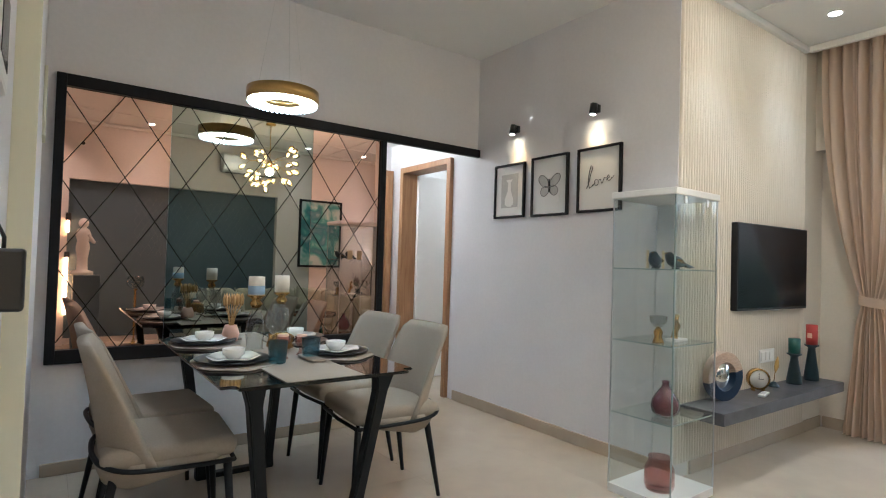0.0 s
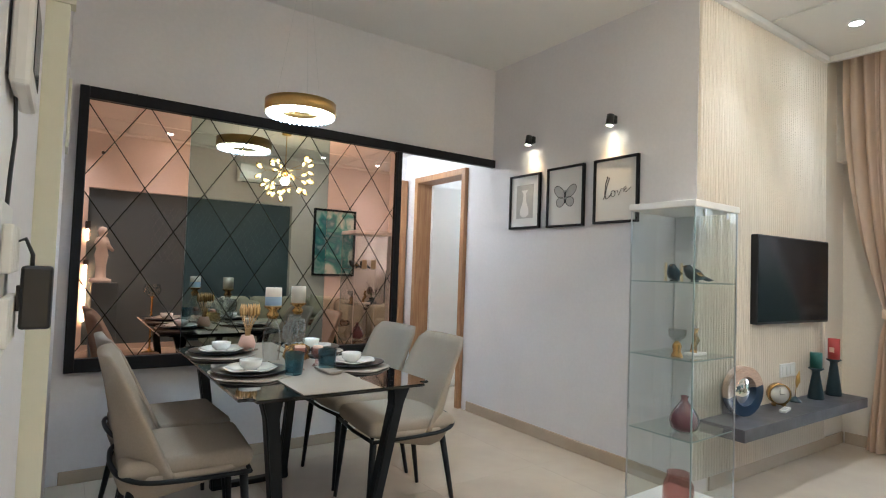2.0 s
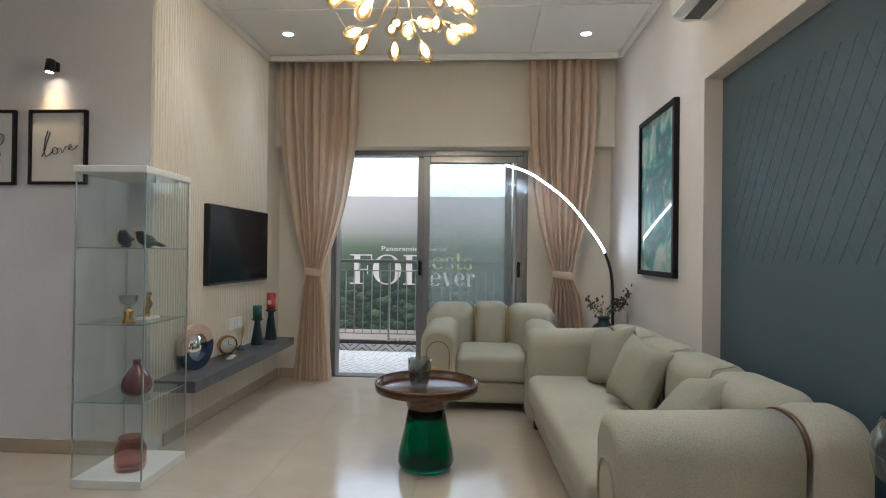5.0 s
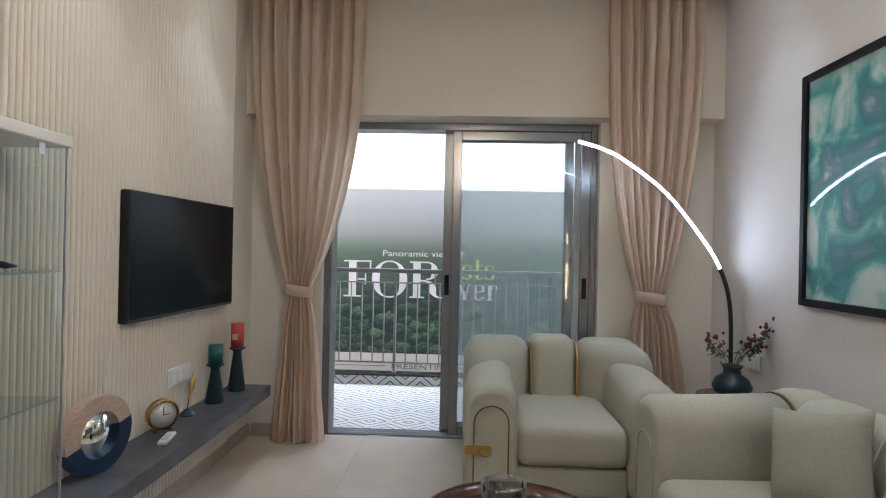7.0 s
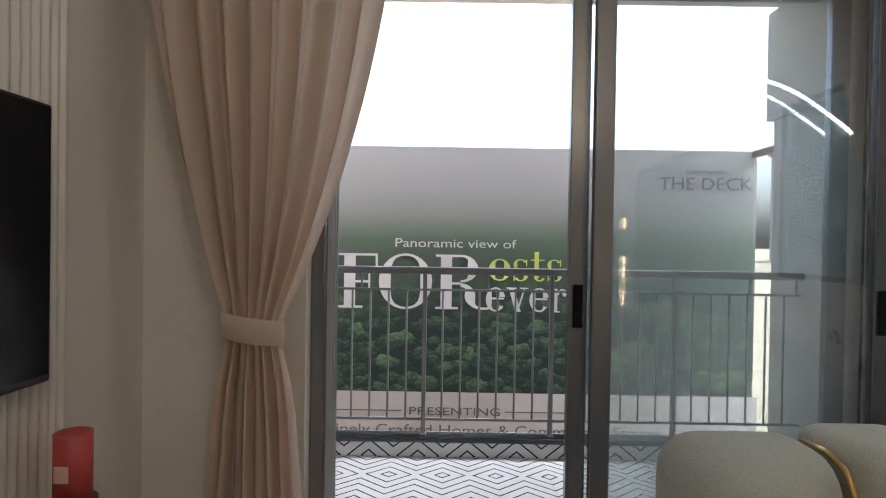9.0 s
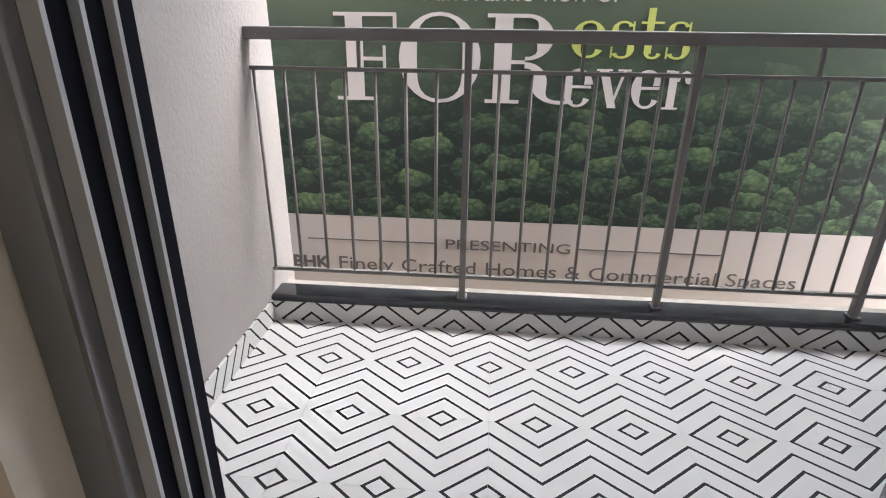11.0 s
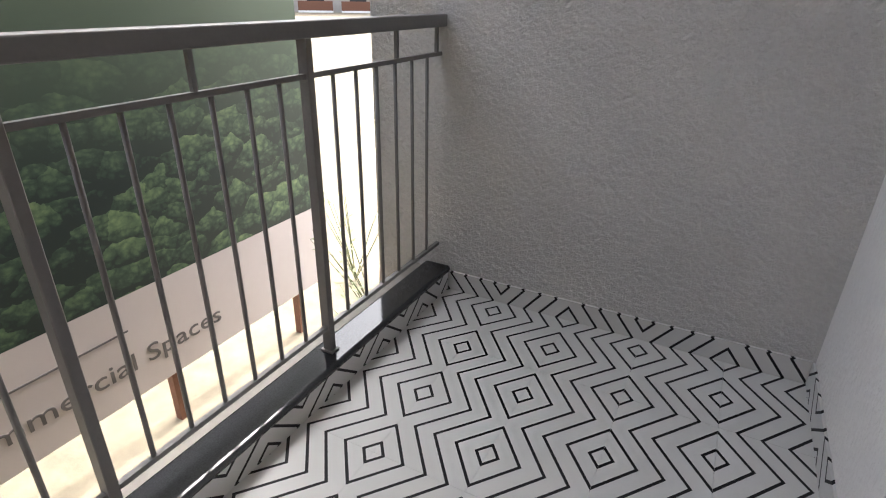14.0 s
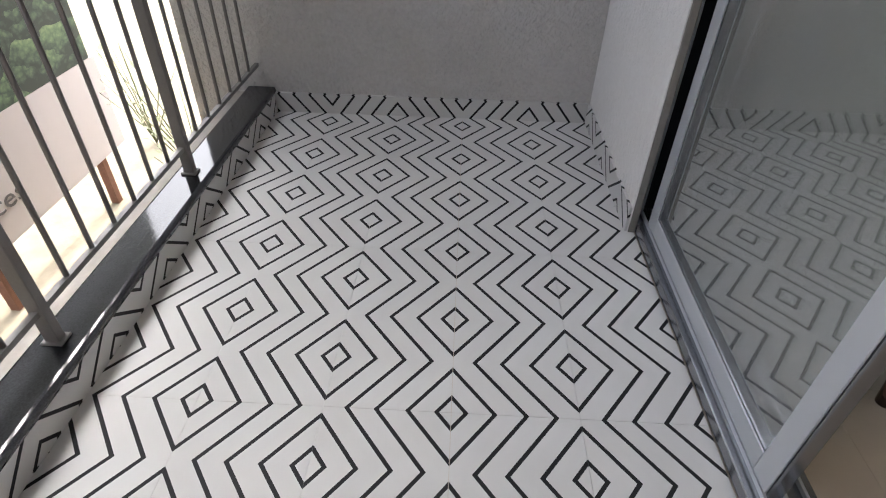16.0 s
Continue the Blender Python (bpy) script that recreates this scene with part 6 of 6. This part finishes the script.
def cushion(at, label):
    bm = bmesh.new()
    n = 14
    top, bot = [], []
    for i in range(n + 1):
        rt, rb = [], []
        for j in range(n + 1):
            u, v = 2 * i / n - 1, 2 * j / n - 1
            p = 0.178 * u * (1 - 0.10 * (1 - v * v)), 0.178 * v * (1 - 0.10 * (1 - u * u))
            t = 0.075 * max(0.0, (1 - u ** 4) * (1 - v ** 4)) ** 0.5 + 0.004
            rt.append(bm.verts.new((p[0], -t, p[1])))
            rb.append(bm.verts.new((p[0], t, p[1])))
        top.append(rt), bot.append(rb)
    for i in range(n):
        for j in range(n):
            bm.faces.new((top[i][j], top[i + 1][j], top[i + 1][j + 1], top[i][j + 1]))
            bm.faces.new((bot[i][j], bot[i][j + 1], bot[i + 1][j + 1], bot[i + 1][j]))
    for i in range(n):
        bm.faces.new((top[i][0], bot[i][0], bot[i + 1][0], top[i + 1][0]))
        bm.faces.new((top[i][n], top[i + 1][n], bot[i + 1][n], bot[i][n]))
        bm.faces.new((top[0][i], top[0][i + 1], bot[0][i + 1], bot[0][i]))
        bm.faces.new((top[n][i], bot[n][i], bot[n][i + 1], top[n][i + 1]))
    o = solid("cushion", bm, M_cushion, label, "cushion", "cushions on the sofa", smooth=True)
    o.matrix_basis = at


cushion(pose(5.66, 1.44, 0.585, 18, 12, 28), "sage linen scatter cushion leaning in the sofa corner")
cushion(pose(5.17, 1.42, 0.585, 22, -8, 16), "sage linen scatter cushion leaning on the sofa back")
cushion(pose(4.60, 1.37, 0.56, 46, 12, 6), "sage linen scatter cushion slumped on the sofa")

# coffee table
ct = thing("coffee_table", "round walnut tray table on a green glass base", "coffee table", pose(5.36, 2.53, 0))
part("tray", lathe(bmesh.new(), [(0, 0.428), (0.27, 0.428), (0.286, 0.434), (0.292, 0.476), (0.286, 0.478), (0.279, 0.442), (0.27, 0.438), (0, 0.437)], n=64), M_walnut, ct)
part("rim", lathe(bmesh.new(), [(0.2855, 0.4782), (0.2925, 0.4765), (0.2922, 0.4705), (0.2926, 0.4705), (0.2934, 0.478), (0.2885, 0.4805), (0.2845, 0.4795)], n=64), M_bronzetrim, ct)
part("neck", lathe(bmesh.new(), [(0, 0.33), (0.105, 0.33), (0.112, 0.345), (0.122, 0.40), (0.15, 0.4275), (0, 0.4275)], n=48), M_walnut, ct)
part("glass_base", lathe(bmesh.new(), [(0, 0.0), (0.10, 0.0), (0.145, 0.008), (0.158, 0.04), (0.15, 0.10), (0.118, 0.24), (0.104, 0.3295), (0.098, 0.3295), (0.111, 0.24), (0.142, 0.10), (0.148, 0.045), (0.13, 0.03), (0, 0.035)], n=48), M_greenglass, ct, "bottle green blown glass base")
tg = thing("ribbed_glass", "ribbed smoky glass with dark filling on the coffee table", "glass", pose(5.30, 2.565, 0.4372) @ Matrix.Diagonal((1.12, 1.12, 1.2, 1.0)))
bm = bmesh.new()
lathe(bm, [(0, 0), (0.04, 0), (0.034, 0.012), (0.045, 0.035), (0.056, 0.09), (0.058, 0.15), (0.055, 0.15), (0.052, 0.09), (0.04, 0.038), (0, 0.03)], n=48)
for v in bm.verts:
    if v.co.z > 0.03:
        a = math.atan2(v.co.y, v.co.x)
        k = 1 + 0.02 * math.cos(24 * a)
        v.co.x *= k
        v.co.y *= k
M_smoke = glass("smoky_glass", (0.80, 0.84, 0.84), 0.0, tint=0.86, gloss=0.12, power=1.8)
part("cup", bm, M_smoke, tg)
M_beans = mat("dark_pebbles", (0.02, 0.022, 0.02), 0.35)
rr_ = random.Random(2)
bm = bmesh.new()
for k in range(34):
    a, q = rr_.uniform(0, 6.28), rr_.uniform(0, 0.034)
    lathe(bm, [(0, -0.007), (0.008, -0.003), (0.009, 0.003), (0, 0.007)], q * math.cos(a), q * math.sin(a), 0.042 + 0.055 * rr_.random(), 7)
tagged(part("pebbles", bm, M_beans, tg, "dark pebbles in the glass"), kind="stuff")

# arc floor lamp
al = thing("arc_floor_lamp", "curved LED arc floor lamp with a black stem", "floor lamp")
ARC = [(1.12, 0.0), (1.12, 0.55), (1.129, 0.983), (1.192, 1.218), (1.305, 1.402), (1.509, 1.654), (1.747, 1.839), (1.88, 1.91), (2.03, 1.955)]


def smooth_path(p, k=6):
    out = []
    for i in range(len(p) - 1):
        a, b, c, d = p[max(i - 1, 0)], p[i], p[i + 1], p[min(i + 2, len(p) - 1)]
        for j in range(k):
            t = j / k
            out.append(tuple(0.5 * (2 * b[q] + (c[q] - a[q]) * t + (2 * a[q] - 5 * b[q] + 4 * c[q] - d[q]) * t * t + (3 * b[q] - a[q] - 3 * c[q] + d[q]) * t ** 3) for q in (0, 1)))
    return out + [p[-1]]


path = [(6.98, y, z) for y, z in smooth_path(ARC)]
cut = next(i for i, p in enumerate(path) if p[2] > 1.21)
part("stem", tube(bmesh.new(), path[:cut + 1], 0.0125, 10), M_blackplastic, al)
part("arc_bar", tube(bmesh.new(), [(x + 0.004, y + 0.004, z + 0.007) for x, y, z in path[cut:]], 0.0085, 10), M_silver, al)
part("led_strip", tube(bmesh.new(), path[cut:], 0.0078, 10), M_led, al, "glowing white LED strip")
part("foot", lathe(bmesh.new(), [(0, 0), (0.14, 0), (0.14, 0.02), (0, 0.024)], 6.98, 1.21, 0, 32), M_blackplastic, al)

# side table and vase
st = thing("side_table", "small round dark side table between sofa and wall", "side table", pose(6.68, 1.26, 0))
part("top", lathe(bmesh.new(), [(0, 0.52), (0.17, 0.52), (0.175, 0.53), (0.17, 0.545), (0, 0.545)], n=40), M_walnut, st)
part("stem", lathe(bmesh.new(), [(0, 0), (0.13, 0), (0.13, 0.012), (0.02, 0.03), (0.016, 0.5195), (0, 0.5195)], n=24), M_legs, st)
vs_ = thing("flower_vase", "dark teal vase of maroon buds and green leaves", "vase", pose(6.66, 1.265, 0.546))
part("vase", lathe(bmesh.new(), [(0, 0), (0.05, 0), (0.09, 0.03), (0.098, 0.06), (0.08, 0.10), (0.045, 0.125), (0.042, 0.15), (0.056, 0.168), (0.050, 0.168), (0.036, 0.15), (0.038, 0.125), (0, 0.10)], n=32), M_teal, vs_)
fr = random.Random(11)
for k in range(9):
    a, l, h = fr.uniform(0, 6.28), fr.uniform(0.05, 0.19), fr.uniform(0.26, 0.36)
    if k < 4:
        a, l = -1.57 + fr.uniform(-0.5, 0.5), fr.uniform(0.12, 0.24)
    tip = (l * math.cos(a), l * math.sin(a), h)
    part("stem", tube(bmesh.new(), [(0, 0, 0.11), (0.3 * tip[0], 0.3 * tip[1], 0.21), tip], 0.0022, 5), M_leaf, vs_)
    bm, bl = bmesh.new(), bmesh.new()
    for q in range(9):
        off = Vector((fr.gauss(0, 0.026), fr.gauss(0, 0.026), fr.gauss(0, 0.024))) + Vector(tip)
        if q % 3:
            s = fr.uniform(0.009, 0.016)
            lathe(bm, [(0, -s), (s * 0.8, -s * 0.2), (s * 0.6, s * 0.6), (0, s)], off.x, off.y, off.z, 7)
        d = Vector((fr.gauss(0, 1), fr.gauss(0, 1), fr.gauss(0, 0.6))).normalized() * fr.uniform(0.03, 0.05)
        sd = d.cross(Vector((0, 0, 1))).normalized() * 0.011
        p = Vector(tip) * fr.uniform(0.72, 1.0)
        vv = [bl.verts.new(x) for x in (p, p + d * 0.5 + sd + Vector((0, 0, 0.006)), p + d, p + d * 0.5 - sd + Vector((0, 0, 0.006)))]
        bl.faces.new(vv)
    tagged(part("bud_cluster", bm, M_bud, vs_), kind="stuff")
    tagged(part("leaf_cluster", bl, M_leaf, vs_), kind="stuff")
sk = thing("wall_socket", "white wall socket beside the arc lamp", "socket", pose(6.85, 1.05, 0.70))
part("plate", boxes((-0.075, 0.075, 0.0005, 0.012, -0.045, 0.045), bevel=0.003), M_plastic, sk)
part("rocker", boxes((-0.05, -0.01, 0.0125, 0.016, -0.03, 0.03), bevel=0.002), M_plastic, sk)

# painting over the sofa
ar = thing("abstract_painting", "tall black framed abstract painting in teal and green", "painting", pose(6.033, 1.05, 1.612))
w, h, t = 0.37, 0.548, 0.034
for d in ((-w, -w + t, 0.0005, 0.035, -h, h), (w - t, w, 0.0005, 0.035, -h, h), (-w + t, w - t, 0.0005, 0.035, -h, -h + t), (-w + t, w - t, 0.0005, 0.035, h - t, h)):
    part("frame_bar", boxes(d, bevel=0.003, seg=1), M_black, ar)
part("canvas", boxes((-w + t, w - t, 0.001, 0.018, -h + t, h - t)), M_art, ar, "teal and green ink washes behind glass")

# air conditioner
ac = thing("air_conditioner", "white wall split air conditioner above the blue panel", "air conditioner", pose(4.85, 1.05, 2.58))
bm = bmesh.new()
prof = [(0.0005, -0.13), (0.14, -0.14), (0.19, -0.10), (0.205, 0.0), (0.19, 0.11), (0.15, 0.14), (0.0005, 0.14)]
e0 = [bm.verts.new((-0.42, a, c)) for a, c in prof]
e1 = [bm.verts.new((0.42, a, c)) for a, c in prof]
bm.faces.new(e0), bm.faces.new(e1[::-1])
for k in range(len(prof)):
    bm.faces.new((e0[k], e1[k], e1[(k + 1) % len(prof)], e0[(k + 1) % len(prof)]))
bmesh.ops.bevel(bm, geom=list(bm.edges), offset=0.008, segments=2, affect="EDGES")
part("body", bm, M_plastic, ac)
part("louvre", boxes((-0.37, 0.37, 0.145, 0.205, -0.132, -0.124), bevel=0.003), M_plastic, ac)
part("outlet", boxes((-0.37, 0.37, 0.06, 0.14, -0.1415, -0.138)), M_blackplastic, ac)
part("sticker", boxes((0.22, 0.32, 0.2055, 0.2075, -0.03, 0.05)), M_red, ac, "red and yellow energy sticker")

# downlights
for dx, dy in DOWNLIGHTS:
    th = thing("downlight", "small round recessed ceiling downlight", "ceiling light", pose(dx, dy, H), "ceiling downlights")
    part("trim", ring_bm(0.038, 0.05, -0.008, -0.0005, 28), M_ceil, th)
    part("diffuser", lathe(bmesh.new(), [(0, -0.004), (0.037, -0.004), (0.037, -0.001), (0, -0.001)], n=24), M_down, th)

# chandelier
chd = thing("chandelier", "gold branching chandelier with amber glass bulbs", "chandelier", pose(4.66, 2.585, 0))
part("canopy", lathe(bmesh.new(), [(0, 2.919), (0.06, 2.919), (0.06, 2.895), (0.01, 2.89), (0, 2.89)], n=28), M_gold, chd)
part("rod", tube(bmesh.new(), [(0, 0, 2.89), (0, 0, 2.45)], 0.005, 8), M_gold, chd)
part("hub", lathe(bmesh.new(), [(0, 2.385), (0.020, 2.39), (0.030, 2.41), (0.026, 2.435), (0, 2.451)], n=20), M_gold, chd)
cr = random.Random(21)
bulb_me = mesh_of("bulb", lathe(bmesh.new(), [(0, 0), (0.010, 0.002), (0.013, 0.012), (0.028, 0.038), (0.034, 0.060), (0.027, 0.083), (0.012, 0.096), (0, 0.098)], n=14), M_amber)
core_me = mesh_of("filament", lathe(bmesh.new(), [(0, 0.010), (0.009, 0.018), (0.017, 0.044), (0.013, 0.066), (0, 0.075)], n=10), M_bulb)
N = 13
for k in range(N):
    ct_ = 0.55 - 1.55 * (k + 0.5) / N
    ph_ = k * 2.39996
    sn = math.sqrt(max(0, 1 - ct_ * ct_))
    d = Vector((sn * math.cos(ph_), sn * math.sin(ph_), ct_))
    tip = Vector((0, 0, 2.415)) + d * 0.24
    part("branch", tube(bmesh.new(), [Vector((0, 0, 2.415)) + d * 0.025, Vector((0, 0, 2.415)) + d * 0.12 + Vector((0, 0, 0.012)), tip], [0.0045, 0.0038, 0.0032], 6), M_gold, chd)
    for q in range(3):
        a = cr.uniform(0, 6.28)
        side = d.orthogonal().normalized()
        side = Matrix.Rotation(a + q * 2.1, 3, d) @ side
        d2 = (d * (0.9 if q else 1.6) + side * 0.9).normalized()
        end = tip + d2 * cr.uniform(0.04, 0.095)
        part("twig", tube(bmesh.new(), [tip, end], 0.0022, 5), M_gold, chd)
        o = new("bulb", bulb_me)
        o.parent = chd
        o.matrix_basis = Matrix.Translation(end) @ d2.to_track_quat("Z", "Y").to_matrix().to_4x4()
        o.visible_shadow = False
        f = new("filament", core_me)
        f.parent = o

# ---- seen in the mirror behind the walk ----
cs = thing("tall_candle_stand", "tall brass candle stand with a glass bowl on the floor", "candle stand", pose(3.35, 1.39, 0))
part("stem", lathe(bmesh.new(), [(0, 0), (0.11, 0), (0.10, 0.012), (0.03, 0.03), (0.013, 0.08), (0.013, 0.72), (0.035, 0.74), (0, 0.742)], n=24), M_brass, cs)
part("bowl", lathe(bmesh.new(), [(0, 0.743), (0.05, 0.745), (0.10, 0.79), (0.11, 0.84), (0.09, 0.90), (0.086, 0.90), (0.105, 0.84), (0.095, 0.82), (0, 0.75)], n=28), M_cabglass, cs)
solid("plinth", boxes((2.66, 2.94, 1.33, 1.67, 0, 0.92), bevel=0.006), M_blue, "dark slate plinth carrying the white statue", "plinth")
bm = bmesh.new()
lathe(bm, [(0, 0), (0.12, 0), (0.12, 0.04), (0.06, 0.06), (0.055, 0.2), (0.075, 0.34), (0.06, 0.42), (0.085, 0.50), (0.06, 0.56), (0.03, 0.58), (0.05, 0.61), (0.055, 0.65), (0.035, 0.69), (0, 0.70)], 2.75, 1.48, 0.921, 18)
tube(bm, [(2.79, 1.48, 1.40), (2.86, 1.52, 1.33), (2.80, 1.58, 1.42)], [0.028, 0.022, 0.016], 8)
solid("statue", bm, M_statue, "white plaster statue standing on a plinth", "statue")
wl = thing("wall_lamp", "black wall lamp with a warm glowing tube", "wall light", pose(2.60, 1.05, 1.15))
part("mount", boxes((-0.03, 0.03, 0.0005, 0.05, 0.45, 0.55), bevel=0.004), M_blackplastic, wl)
part("lower_mount", boxes((-0.03, 0.03, 0.0005, 0.05, -0.02, 0.05), bevel=0.004), M_blackplastic, wl)
part("glow_tube", tube(bmesh.new(), [(0, 0.035, -0.021), (0, 0.035, -0.75)], 0.014, 10), M_striplamp, wl)
part("upper_tube", tube(bmesh.new(), [(0, 0.035, 0.449), (0, 0.035, 0.30)], 0.014, 10), M_striplamp, wl)
cc = thing("security_camera", "small white dome security camera on the wall", "camera", pose(2.72, 1.05, 2.62))
part("body", tube(bmesh.new(), [(0, 0.001, 0), (0, 0.04, 0), (0, 0.11, -0.02)], [0.03, 0.018, 0.03], 12), M_plastic, cc)
part("lens", tube(bmesh.new(), [(0, 0.1105, -0.02), (0, 0.115, -0.021)], 0.022, 12), M_blackplastic, cc)

# ---- floor pieces ----
tile_me = mesh_of("tile", boxes((0.0005, 0.7995, 0.0005, 0.7995, -0.012, 0.0)), M_tile)
i = 0
while 0.92 + 0.8 * i < 7.5:
    for j in range(9):
        x0, y0 = 0.92 + 0.8 * i, 0.955 + 0.8 * j
        if y0 < 7.4:
            w = min(0.8, 7.46 - x0)
            t = new("tile", tile_me)
            t.parent = bpy.data.objects["floor"]
            t.location = (x0, y0, 0)
            t.scale = (w / 0.8, 1, 1)
    i += 1
xs = [7.602, 7.889, 8.181, 8.473, 8.765, 9.028]
ys = [1.05, 1.475, 2.065, 2.655, 3.245, 3.835, 4.147]
for a, c in zip(xs, xs[1:]):
    for d, e in zip(ys, ys[1:]):
        t = new("tile", mesh_of("tile", boxes((a + 0.0006, c - 0.0006, d + 0.0006, e - 0.0006, -0.042, -0.03)), M_pattern))
        t.parent = bpy.data.objects["balcony_floor"]
sl = bmesh.new()
prof = [(0.0112 * math.cos(radians(a)), -0.019 * math.sin(radians(a)) ** 0.8) for a in range(0, 181, 30)]
lo = [sl.verts.new((p[0], p[1], 0.086)) for p in prof]
hi = [sl.verts.new((p[0], p[1], 2.90)) for p in prof]
for k in range(len(prof) - 1):
    f = sl.faces.new((lo[k], lo[k + 1], hi[k + 1], hi[k]))
    f.smooth = True
slat = mesh_of("slat", sl, M_slat)
x = 5.352
while x < 7.06:
    o = new("slat", slat)
    o.parent = bpy.data.objects["wall_television"]
    o.location = (x, 4.1545, 0)
    x += 0.0285
